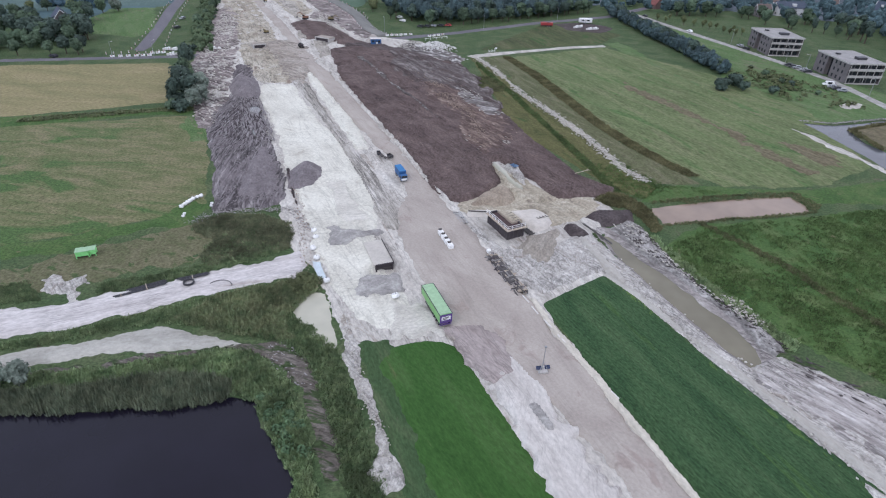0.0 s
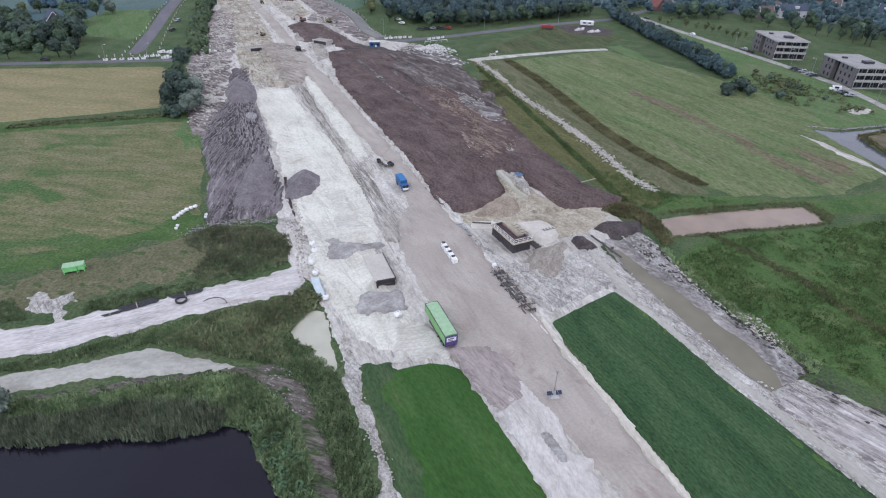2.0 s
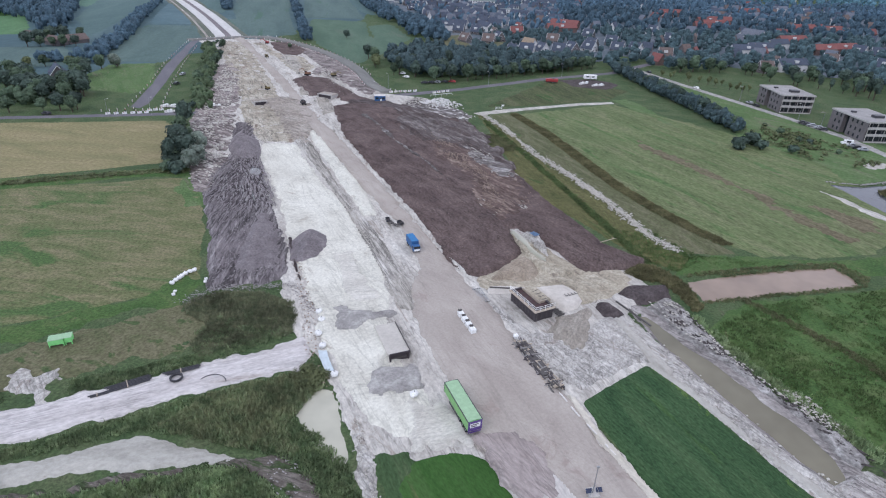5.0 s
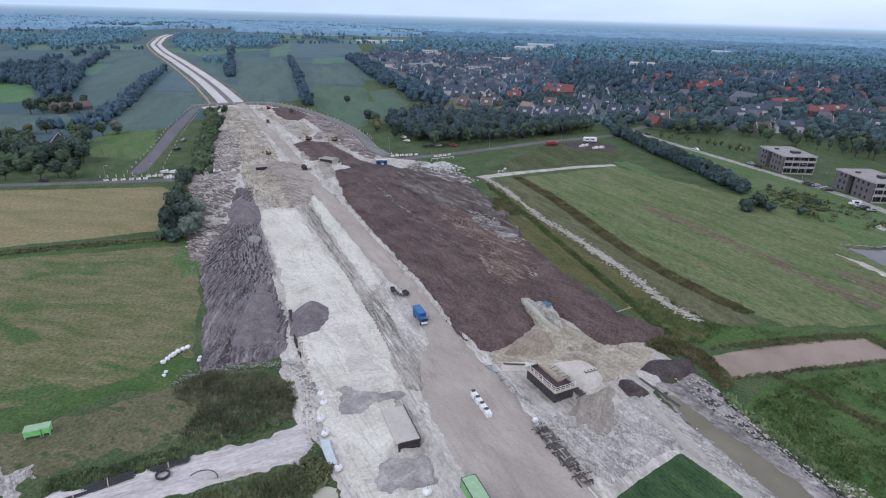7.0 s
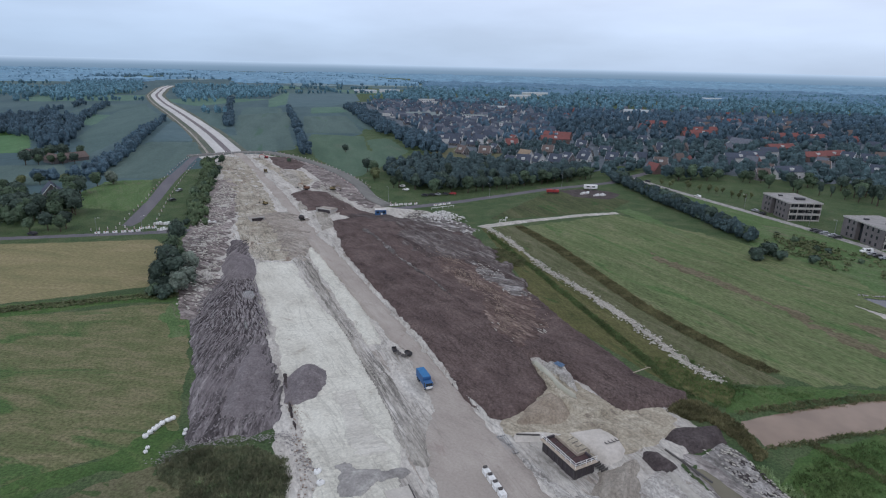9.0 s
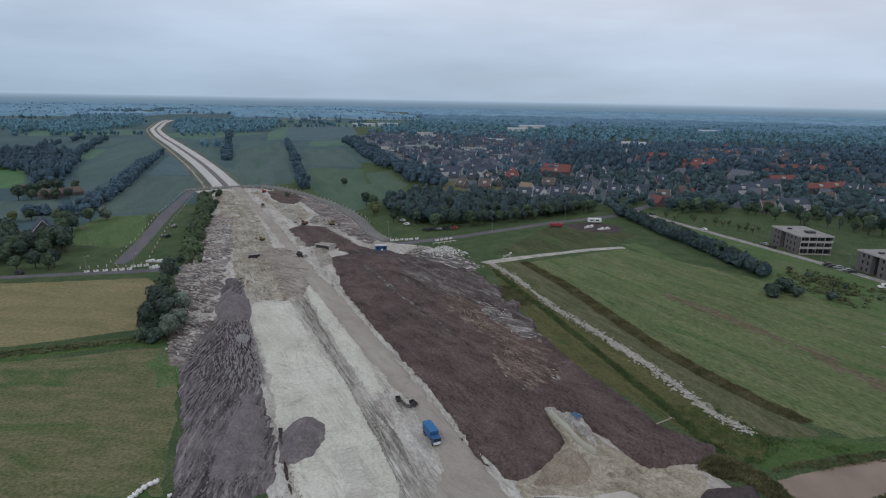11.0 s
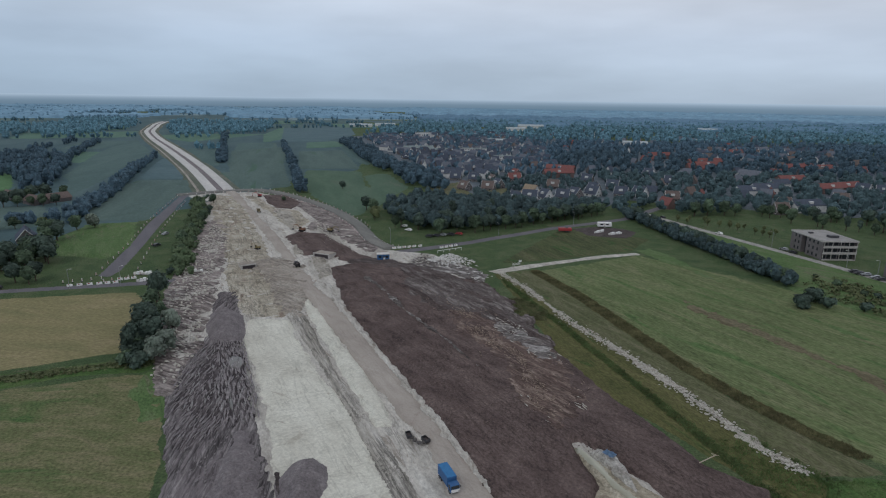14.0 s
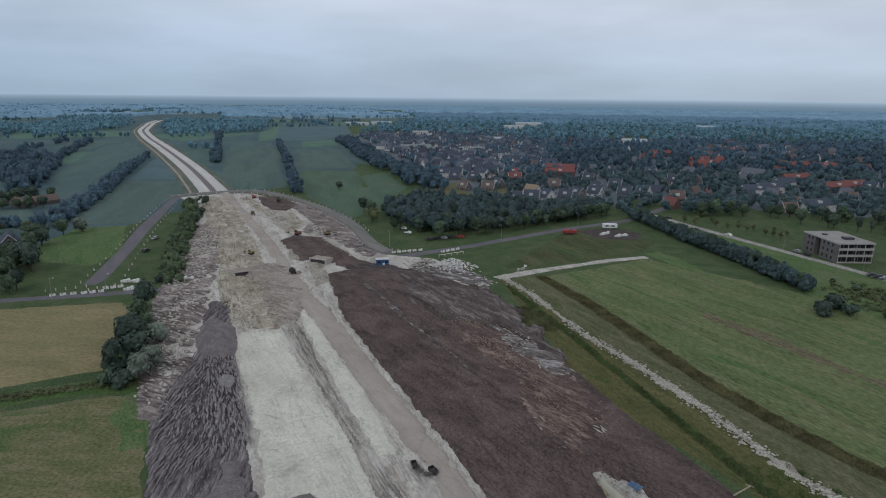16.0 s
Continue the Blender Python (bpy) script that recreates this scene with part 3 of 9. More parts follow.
gx, gy = spread(-150, 200, 1.4, -4800, 4800), spread(15, 345, 1.4, -2500, 4900)
GX, GY = np.meshgrid(gx, gy, indexing="ij")
ground = new("ground", grid_mesh("ground", gx, gy, ground_z(GX, GY)))
ground.data.materials.append(M["rough_grass"])
tagged(ground, "rough green grassland with weeds and bare spots", "ground", kind="structure")

for name, level, material, label in (
        ("dark_pond", -0.55, "dark_water", "still dark pond with a reedy bank"),
        ("ditch", -0.5, "ditch_water", "muddy green-brown water in a ditch"),
        ("brown_pond", -0.5, "brown_water", "shallow brown pond in the grass"),
        ("lake", -0.5, "lake_water", "grey lake water by the houses"),
        ("puddle", -0.12, "puddle_water", "milky yellowish puddle on the sand")):
    p = np.array(WATERS[name])
    lo, hi = p.min(0) - 4, p.max(0) + 4
    xs, ys = np.arange(lo[0], hi[0], 2.0), np.arange(lo[1], hi[1], 2.0)
    X, Y = np.meshgrid(xs, ys, indexing="ij")
    ob = new("water_" + name, grid_mesh(name, xs, ys, np.full(X.shape, level), inside(WATERS[name], X, Y) > -3))
    ob.data.materials.append(M[material])
    tagged(ob, label, "water", kind="structure")

# ---- fields ----
sheet("field", [(-260, 160), (-146, 190.5), (-95, 205), (-87, 198), (-78.4, 178), (-71, 160), (-64, 138), (-70, 131), (-80, 125), (-92, 118), (-120, 106), (-260, 95)], 0.10, 1.5, "mown_field", 1.6, 1.2, 0.05, 4,
      "mown hay field in straw and green stripes", "field")
sheet("field", [(-420, 190), (-197, 261), (-131, 274), (-122, 262), (-106, 219), (-151, 199), (-420, 130)], 0.10, 1.5, "stubble_field", 2.2, 0.8, 0.05, 4, "pale straw-coloured stubble field", "field")
sheet("field", [(31, 308), (86, 337), (129, 286), (150, 245), (148, 212), (140, 178), (117, 164), (100, 161), (84, 160), (78, 166), (71, 179), (65, 193), (59, 210), (52, 238), (43, 274)], 0.14, 2.0, "meadow", 1.4, 2.5, 0.06, 4, "yellow-green meadow with faint mowing lines", "field")
sheet("field", [(14, 318), (60, 396), (84, 390), (105, 372), (86, 345), (40, 326)], 0.10, 1.5, "olive_field", 2.0, 1.0, 0.05, 4, "dull olive grass field beside the road", "field")
sheet("field", [(21, 99), (29, 105), (37, 110.5), (42, 103), (50, 86), (59, 70), (72, 48), (95, 15), (55, 15), (37, 57), (30, 73), (26, 86)], 0.30, 1.2, "young_crop", 0.8, 0.35, 0.06, 3, "dark green crop plot with fine drill rows", "field")
sheet("field", [(-14, 84), (-9, 83), (-4, 86.5), (1, 86), (4.6, 83), (8.8, 73), (13, 65), (17.2, 56), (29.5, 25), (0, 25), (-3, 55), (-7, 66), (-11, 76)], 0.30, 1.2, "lush_grass", 0.8, 0.5, 0.06, 3, "lush bright green grass plot", "field")
sheet("field", [(62, 132), (70, 137), (105, 144), (125, 150), (180, 130), (180, 60), (110, 55), (84, 74), (70, 90), (60, 108), (52, 122)], 0.06, 2, "verge", 1.6, 1.5, 0.1, 3, "bright green wet meadow beside the ditch", "field")
sheet("lawn", [(112, 448), (120, 380), (134, 300), (129, 270), (136, 240), (130, 226), (139, 224.4), (150, 221.6), (163, 226), (190, 234), (215, 232), (185, 292), (152, 380), (130, 444)], 0.08, 2.0, "meadow_green", 1.6, 1.5, 0.05, 4, "green grass between hedge and road", "grass")
sheet("grass_strip", [(-130, 101), (-92, 118.2), (-83.4, 124.2), (-73.6, 130), (-71.2, 136.5), (-67.5, 141), (-62.4, 137), (-63.6, 130.6), (-66, 125.6), (-72, 123), (-80, 117.6), (-88.3, 112), (-130, 95)], 0.14, 2.5, "verge", 0.8, 2.2, 0.05, 3, "bright green margin below the hay field", "grass")
sheet("dry_patch", [(-100, 101), (-84, 112), (-70, 123), (-54, 128), (-45, 120), (-54, 112), (-66, 105), (-80, 98.5), (-100, 94)], 0.2, 3, "dry_grass", 0.9, 3.0, 0.05, 4, "dry brownish grass beside the hay field", "grass")
sheet("sand_path", [(128.2, 219.4), (130.4, 215), (134.4, 207.2), (137.2, 201), (139.2, 195.4), (141.2, 187.2), (143.4, 178.5), (147, 160), (144.4, 160), (141.2, 175.5), (138.8, 184), (136, 190.6), (134, 195.5), (132.8, 205), (129.6, 213.6)], 0.3, 0.9, "sand", 0.5, 1.3, 0.05, 2, "pale sandy path along the lake", "path")
sheet("lake_islet", [(154.6, 214.4), (160, 217.2), (172, 222), (190, 225), (190, 190), (157, 186), (155, 195.5), (154, 200.5), (153.6, 208)], 0.3, 1.5, "brown_grass", 0.8, 0.8, 0.1, 3, "brown grassy islet in the lake", "grass")
sheet("brown_patch", [(118, 199), (127.6, 199.5), (133.4, 187), (131, 176), (122.1, 176), (118.4, 190.2)], 0.22, 3.0, "brown_grass", 0.8, 3.5, 0.06, 3, "reddish-brown bare patch in the meadow", "grass")
sheet("sand_patch", [(165.5, 246), (174, 251), (180, 248), (173, 240), (165.4, 240)], 0.15, 2.0, "sand", 0.8, 2.0, 0.05, 2, "pale sand spilled on the lawn", "sand")
sheet("brown_band", [(80, 270), (86, 258), (95, 240), (103, 222), (109, 204), (114, 186), (122, 169), (114, 170), (106, 186), (101, 207), (93, 224), (84, 243), (77, 259)], 0.2, 2.0, "brown_grass", 1.0, 3.5, 0.06, 3, "brownish dug strip across the meadow", "grass")
sheet("green_band", [(88, 346), (97, 350), (112, 293), (123, 253), (132, 230), (124, 222), (113, 250), (101, 292)], 0.17, 6.0, "meadow_green", 1.2, 3.0, 0.05, 3, "greener grass band beside the hedge", "grass")
sheet("green_band", [(56, 148), (64, 159), (80, 160), (101, 159), (118, 162), (140, 170), (150, 158), (126, 152), (106, 151), (104, 158), (80, 154), (62, 149)], 0.16, 2.0, "verge", 1.0, 1.5, 0.05, 3, "bright grass between meadow and brown pond", "grass")
sheet("crop_edge", [(34, 109.5), (37.5, 110.2), (42.2, 103.4), (49.8, 86.6), (58.8, 70.6), (71.6, 48.6), (90, 20), (84, 20), (67, 48), (55, 69.5), (46.4, 86), (39, 102.5)], 0.37, 2.4, "crop_green", 0.6, 0.8, 0.06, 2, "brighter green edge of the crop plot", "grass")
sheet("verge", [(-97, 208), (-90, 206), (-85, 194), (-79, 180), (-86, 178), (-96, 194)], 0.16, 4.0, "meadow_green", 1.0, 3.0, 0.05, 3, "green grass margin of the hay field", "grass")
sheet("verge", [(-260, 170), (-150, 199), (-108, 212), (-96, 212), (-96, 206), (-112, 203), (-150, 186), (-260, 158)], 0.16, 1.5, "verge", 1.4, 1.2, 0.05, 3, "green grass margin of the hay field", "grass")
sheet("grass_strip", [(10, 302), (13, 285), (18, 252), (22, 214), (28, 195), (38, 178), (44, 166), (48, 156), (58, 150), (63, 158), (57, 172), (50.5, 195), (41.5, 221), (32.5, 243), (22.5, 281), (14, 305)], 0.15, 1.5, "olive_strip", 1.0, 0.8, 0.08, 3, "olive grass strip along the dirt bed", "grass")
sheet("grass_strip", [(15, 306), (23, 281), (33, 243), (42, 221), (51, 195), (57.5, 172), (63, 160), (78, 161), (74, 169), (67, 180), (60, 196), (55, 212), (48, 240), (38, 276), (27, 308)], 0.13, 1.5, "bank_strip", 1.0, 0.8, 0.08, 3, "rough grey-green bank between clods and field ditch", "grass")

# ---- the building site ----
sheet("sand_bed", [(3, 84), (15, 57), (26, 30), (46, 30), (37, 58), (28, 80), (22, 98), (37, 110), (37, 128), (48, 140), (45, 148), (34, 160), (20, 185), (8, 225), (0, 270), (4, 303), (-16, 334), (-40, 342),
                   (-66, 398), (-104, 468), (-134, 503), (-157, 522), (-180, 519), (-195, 510), (-205, 500), (-185, 474), (-156, 386), (-131, 321), (-114, 262), (-93, 218), (-78, 190), (-66, 164), (-57, 136), (-45, 139),
                   (-37, 118), (-30, 110), (-24, 98), (-18, 84)], 0.35, 1.5, "sand", 1.0, 1.2, 0.25, 3.0, "pale churned sand of the road works", "sand")
sheet("white_sand_bed", [(-79, 247), (-65, 245), (-49, 211), (-36, 185), (-26, 164), (-18, 145), (-16, 123), (-8, 103), (0, 88), (-12, 87), (-18, 90), (-24.5, 101), (-30, 113), (-37.4, 132), (-46, 152), (-52.6, 171.6), (-60.4, 189), (-68, 207.6), (-76, 224), (-80.6, 244)],
      0.75, 2.5, "white_sand", 0.8, 1.5, 0.18, 4.0, "white raked sand embankment", "sand", grooves=(1.6, 75, 0.05))
sheet("yellow_sand_bed", [(-82, 246), (-66, 245), (-66, 262), (-75, 285), (-89, 318), (-100, 340), (-116, 330), (-108, 300), (-94, 268)], 0.6, 2.5, "yellow_sand", 1.3, 1.0, 0.4, 5.0, "yellowish dug-over sand", "sand", grooves=(3.5, 110, 0.12))
sheet("yellow_sand_bed", [(-116, 322), (-90, 320), (-99, 345), (-138, 438), (-166, 500), (-190, 510), (-172, 455), (-150, 400), (-130, 360)], 0.5, 2.5, "yellow_sand", 1.8, 1.2, 0.3, 5.0, "pale yellow graded sand", "sand", grooves=(5.0, 24, 0.12))
sheet("yellow_sand_bed", [(-128, 440), (-100, 385), (-92, 384), (-90, 410), (-108, 448), (-122, 452), (-138, 478), (-150, 506), (-163, 500)], 0.5, 2.5, "yellow_sand", 1.5, 1.2, 0.3, 5.0, "pale yellow sand beside the haul road", "sand")
sheet("rut_strip", [(-68, 249), (-64, 241), (-49.6, 211.5), (-37.2, 184), (-28, 160), (-20, 140), (-15, 127), (-10, 126), (-13, 140), (-21, 160), (-33, 186), (-41.7, 204), (-54, 234), (-66, 261)], 0.85, 1.2, "rutted_sand", 0.8, 0.6, 0.1, 2.0, "grey rutted strip between sand and haul road", "sand", grooves=(1.5, 24, 0.12))
sheet("sand_berm", [(-65, 261), (-54, 234), (-41.7, 204), (-33.5, 185.5), (-30, 177), (-25, 178), (-27.5, 189), (-35, 206), (-48.6, 237), (-63.5, 269)], 1.3, 2.0, "white_sand", 0.5, 0.9, 0.45, 1.8, "pale lumpy sand berm along the haul road", "sand")
sheet("rut_strip", [(-9, 125), (-2, 118), (4, 105), (0, 97), (-4, 104), (-9, 117)], 0.98, 1.0, "haul_road", 0.8, 0.6, 0.04, 2.0, "compacted sand beside the culvert", "sand")
sheet("pink_soil_bed", [(-88, 192), (-78, 190), (-82, 215), (-92, 248), (-99, 275), (-112, 320), (-130, 380), (-150, 420), (-160, 395), (-134, 322), (-117, 262), (-100, 220)], 0.5, 2.0, "pink_soil", 1.2, 1.4, 0.5, 4.0, "pinkish grey churned topsoil", "soil", grooves=(3.0, 60, 0.15))
sheet("grey_soil_bed", [(-101, 275), (-91, 275), (-83, 250), (-75.2, 227), (-62, 195), (-52, 169.5), (-45, 153), (-42, 141), (-48, 136), (-54, 135), (-61, 131.8), (-62.5, 139), (-69.5, 158), (-73.4, 167), (-77.5, 176), (-83.6, 191.5), (-87, 204), (-88, 215), (-89, 227), (-94, 247)], 0.8, 3.0, "grey_soil", 0.5, 1.3, 0.35, 3.0,
      "dark violet-grey churned topsoil bank", "soil", grooves=(1.7, 3, 0.28))
# shade in the gaps between clods, painted as a dark bed
sheet("furrow_bed", [(-84, 225), (-75.5, 227), (-66, 204), (-57, 181.5), (-64, 178), (-71, 180), (-77, 182), (-81.5, 192), (-84, 207)], 1.02, 2.5, "furrow_shade", 0.5, 2.4, 0.3, 2.0, "topsoil furrows coloured dark for the shade between clods", "soil", grooves=(1.5, 18, 0.2))
sheet("soil_mound", [(-48.5, 158), (-46.5, 165), (-41, 167.5), (-36, 163), (-34.5, 156), (-36.5, 148.5), (-41, 145), (-46, 147.5)], 3.2, 6.0, "mound_soil", 0.35, 0.5, 0.34, 1.3, "rounded heap of dark grey topsoil", "soil mound", "thing")
sheet("soil_mound", [(-62.4, 175.7), (-58.5, 178.5), (-54, 173), (-49.8, 164), (-47.5, 156), (-45, 148), (-45.5, 142), (-52, 138), (-58, 140), (-61.5, 150), (-63, 165)], 2.3, 6.0, "mound_soil", 0.35, 1.4, 0.74, 1.3, "long heap of dark grey topsoil", "soil mound", "thing")
sheet("soil_mound", [(-91.5, 235), (-95, 249), (-90, 257), (-81, 249), (-74.5, 232), (-73.5, 223.5), (-80, 221.5), (-87, 225)], 3.2, 6.0, "mound_soil", 0.35, 0.6, 0.41, 1.3, "rounded heap of dark grey topsoil", "soil mound", "thing")
for pool in ([(-75.2, 211), (-74.3, 214), (-71.4, 213.4), (-69.5, 209.3), (-69.8, 206), (-72.9, 207)], [(-68.2, 192), (-67, 192), (-63.4, 183), (-64.4, 182.6)], [(-66, 190.6), (-64.9, 190.6), (-61.4, 182.2), (-62.2, 181.8)], [(-64.9, 193.4), (-64, 193.2), (-61.1, 185.6), (-61.9, 185.3)]):
    sheet("rain_pool", pool, 1.22, 0.3, "grey_pool", 0.3, 0.5, 0, 2.0, "grey rain water standing in a furrow", "puddle")
sheet("brown_dirt_bed", [(-63, 308), (-47, 319), (-31, 314), (-8, 299), (9, 281), (13, 252), (18, 232), (30, 194), (41.5, 164), (52, 155.5), (49, 151.5), (40, 146.8), (30.4, 145.4), (27, 153.5), (22.8, 162), (16.8, 171.5), (15.2, 171), (16.8, 162.5), (18.2, 156), (12.8, 147.3), (6.2, 141.6), (0.3, 142.2), (-5.5, 151.5), (-11, 167), (-30, 212.5), (-50, 261)],
      1.7, 3.0, "brown_dirt", 0.8, 1.2, 0.5, 4.0, "long dark brown stockpile of peaty soil", "soil")
sheet("brown_dirt_bed", [(-98, 368), (-94, 382), (-77, 378), (-60, 350), (-50, 333), (-36, 322), (-33, 311), (-46, 309), (-60, 320), (-70, 330), (-80, 326)], 1.2, 5.0, "brown_dirt", 1.5, 1.2, 0.5, 4.0, "dark brown spoil bed beside the haul road", "soil")
sheet("brown_dirt_bed", [(-150, 506), (-128, 509), (-108, 472), (-112, 448), (-124, 450), (-136, 470)], 1.0, 4.0, "brown_dirt", 1.8, 1.2, 0.4, 4.0, "dark brown spoil bed", "soil")
sheet("pink_soil_bed", [(-92, 408), (-76, 414), (-62, 390), (-49, 356), (-44, 340), (-50, 335), (-60, 352), (-77, 380), (-92, 386)], 0.6, 2.0, "pink_soil", 1.5, 1.4, 0.6, 4.0, "pinkish rubble and sand", "soil")
sheet("rubble_bed", [(-30, 312), (-22, 335), (-2, 318), (8, 300), (4, 284), (-8, 298)], 0.9, 2.0, "streaky_rubble", 0.9, 3.0, 0.7, 2.5, "grey-white rubble and broken clods", "rubble")
sheet("tan_sand_bed", [(3, 139), (7, 147), (14, 156), (21, 153), (30, 149), (41, 148), (44, 140), (37, 134), (29, 130), (20, 128), (10, 136)], 0.55, 2.5, "tan_sand", 0.8, 1.0, 0.25, 3.0, "tan sand worked flat beside the abutment", "sand")
sheet("sand_slope", [(4, 134), (10, 129), (15, 121), (26, 122), (32, 128), (38, 130), (38.5, 111.5), (29, 105), (22, 100), (18, 103), (12, 116), (7, 125)], 0.6, 2.0, "churned_sand", 0.7, 0.8, 0.35, 2.0, "white sand slope with water gullies", "sand", grooves=(2.2, -30, 0.12))
sheet("tan_sand_bed", [(2, 141), (6, 150), (13, 160), (17, 168), (23, 163), (28, 156), (32, 150), (42, 150), (45, 144), (38, 139), (31, 136), (21, 134), (6, 135.5)], 0.72, 2.0, "tan_sand", 0.8, 1.4, 0.25, 3.0, "tan sand below the brown stockpile", "sand")
sheet("rippled_sand", [(-35.5, 152), (-29, 154.5), (-21.3, 136.3), (-18, 130.5), (-24.6, 128.7), (-29.3, 132), (-32.6, 143.8)], 1.0, 1.5, "ripple_sand", 0.35, 1.8, 0.05, 2.0, "sand rippled by caterpillar tracks", "sand", grooves=(1.2, 108, 0.10))
sheet("tan_mound", [(5.5, 140.5), (8.5, 147.5), (12.5, 152.5), (17.5, 156.5), (20.5, 151), (21, 145), (18, 140.5), (13, 139.2), (8, 139)], 2.4, 4.0, "brown_sand", 0.5, 0.8, 0.3, 2.0, "low mound of brownish sand", "sand")
sheet("sand_wash", [(13.5, 169.5), (15.5, 169.5), (18.5, 163), (20.5, 155), (23.5, 149), (28, 149.5), (33, 146), (25, 143.5), (20.5, 145.5), (17.8, 151), (15, 161)], 1.8, 1.6, "tan_sand", 0.5, 1.0, 0.3, 2.0, "pale sand washed down through the stockpile", "sand")
sheet("washed_clay", [(17, 168.5), (20, 168.8), (23.2, 164.5), (24.8, 157), (23.6, 153), (21.6, 155.5), (19.8, 160)], 2.2, 1.6, "churned_sand", 0.4, 0.9, 0.6, 1.6, "white lumpy clay beside the milky channel", "clay")
sheet("milky_channel", [(14.2, 168.4), (15.6, 167.6), (18.2, 162.3), (20.2, 155.6), (22.6, 150.6), (21.4, 150), (18.8, 154.6), (16.2, 161)], 2.25, 0.4, "puddle_water", 0.3, 0.4, 0, 2.0, "milky yellowish water in a washed channel", "puddle")
sheet("gravel_patch", [(-19, 104), (-15, 108), (-9, 107), (-7, 101), (-13, 97.5), (-18, 98)], 1.04, 0.9, "grey_gravel", 0.5, 2.4, 0.1, 2.0, "grey gravelly patch with puddle marks", "gravel")
sheet("gravel_patch", [(14.6, 69.5), (16.4, 70.2), (17.9, 69.1), (19.6, 65.5), (19.2, 63.6), (17.6, 63.6), (15.9, 66.2)], 1.3, 0.5, "grey_gravel", 0.4, 0.7, 0.08, 1.5, "grey gravel spilled on the white sand", "gravel")
sheet("gravel_patch", [(-29.7, 126), (-27.6, 127.8), (-24, 125.6), (-20, 124.6), (-16, 125), (-19.7, 121.2), (-24.7, 118.5), (-27.4, 117.6), (-28.6, 122.8)], 1.08, 0.9, "grey_gravel", 0.5, 2.6, 0.1, 2.0, "grey gravelly patch on the sand", "gravel")
sheet("peat_mound", [(29.8, 130.5), (31.5, 134), (35.5, 132.5), (38, 127.5), (35, 125), (31.5, 126.5)], 1.9, 2.6, "peat", 0.5, 0.5, 0.3, 1.5, "small heap of black peat", "soil mound", "thing")
sheet("peat_mound", [(36, 137), (41, 141.5), (52, 143), (51, 136), (42, 132.5)], 1.3, 2.2, "peat", 0.5, 0.7, 0.3, 1.5, "low heap of black peat", "soil mound", "thing")
sheet("ditch_bed", [(38, 134), (42.5, 117), (48, 102), (54, 86), (58, 78), (66, 80), (63, 94), (58, 103), (52, 116), (46.5, 131)], 0.12, 0.6, "mud", 0.6, 0.8, 0.05, 2.0, "muddy bed and banks of the ditch", "mud")
sheet("sand_bank", [(37, 131), (42, 118), (48, 104), (55, 86), (60, 80), (64, 60), (84, 30), (72, 30), (60, 66), (50, 85), (43, 102), (38, 112), (36, 124)], 0.45, 1.5, "churned_sand", 0.8, 0.8, 0.3, 2.0, "white sandy bank beside the ditch", "sand")
sheet("clod_bank", [(43.4, 131.5), (46, 125.2), (48.4, 119.2), (52.4, 112.8), (57, 103.6), (61.2, 94.2), (62.6, 87.4), (64, 83.4), (67.3, 86.5), (66.2, 91.6), (62.7, 96.4), (58.9, 103), (55.8, 113.4), (52.6, 125), (52, 132), (49.6, 137)], 0.9, 0.8, "dark_bank", 0.4, 0.9, 0.55, 1.2, "bank of dark and white dug-up clods", "soil")
sheet("sand_flat", [(60, 83), (66, 86), (74, 78), (88, 66), (120, 40), (120, 20), (84, 20), (66, 52), (59, 70), (57, 80)], 0.35, 2.0, "churned_sand", 0.9, 1.4, 0.35, 3.0, "churned white sand", "sand", grooves=(3.0, 40, 0.12))
sheet("sand_track", [(-130, 80), (-92, 89), (-84, 91.2), (-75.3, 94.3), (-65.1, 99), (-54.3, 104.3), (-45.2, 109), (-34, 115.5), (-31, 110), (-32.6, 105.6), (-44.4, 100.7), (-52.7, 95.7), (-65.8, 89.3), (-71.8, 85.9), (-78.9, 82.6), (-130, 71)], 0.4, 1.2, "pale_track", 0.4, 1.9, 0.12, 1.4, "pale sandy works track", "track")
sheet("sand_track", [(-110, 74), (-79, 77.7), (-69.2, 81.2), (-60.6, 85), (-55, 87.6), (-51.5, 87.2), (-49, 85.2), (-40.5, 83.4), (-36, 82), (-40, 80.8), (-48, 80.1), (-58.1, 79.6), (-66.8, 76.6), (-76.9, 74.3), (-110, 68)], 0.3, 1.4, "wet_track", 0.4, 1.5, 0.1, 1.6, "pale grey muddy path by the pond", "track")
sheet("sand_seam", [(-20.6, 92), (-19, 86.3), (-17.1, 80.1), (-14.7, 73.9), (-12.5, 68.9), (-10.3, 64.2), (-8.9, 60.5), (-10, 57), (-10.6, 53.5), (-7, 51.6), (-3.8, 53.6), (-5, 57.4), (-7.2, 59.6), (-8.5, 63.8), (-10.8, 68.9), (-13, 74.6), (-14.8, 80.2), (-16.3, 86), (-17.5, 92)], 0.4, 0.7, "churned_sand", 0.3, 1.9, 0.35, 0.9, "narrow crumbling seam of white sand", "sand")
sheet("sand_track", [(8, 306), (20, 314), (40, 323), (66, 335), (86, 341), (88, 337), (68, 331), (42, 319), (24, 309), (12, 302)], 0.3, 1.0, "sand", 0.9, 0.6, 0.05, 2.0, "pale sand path across the field", "track")
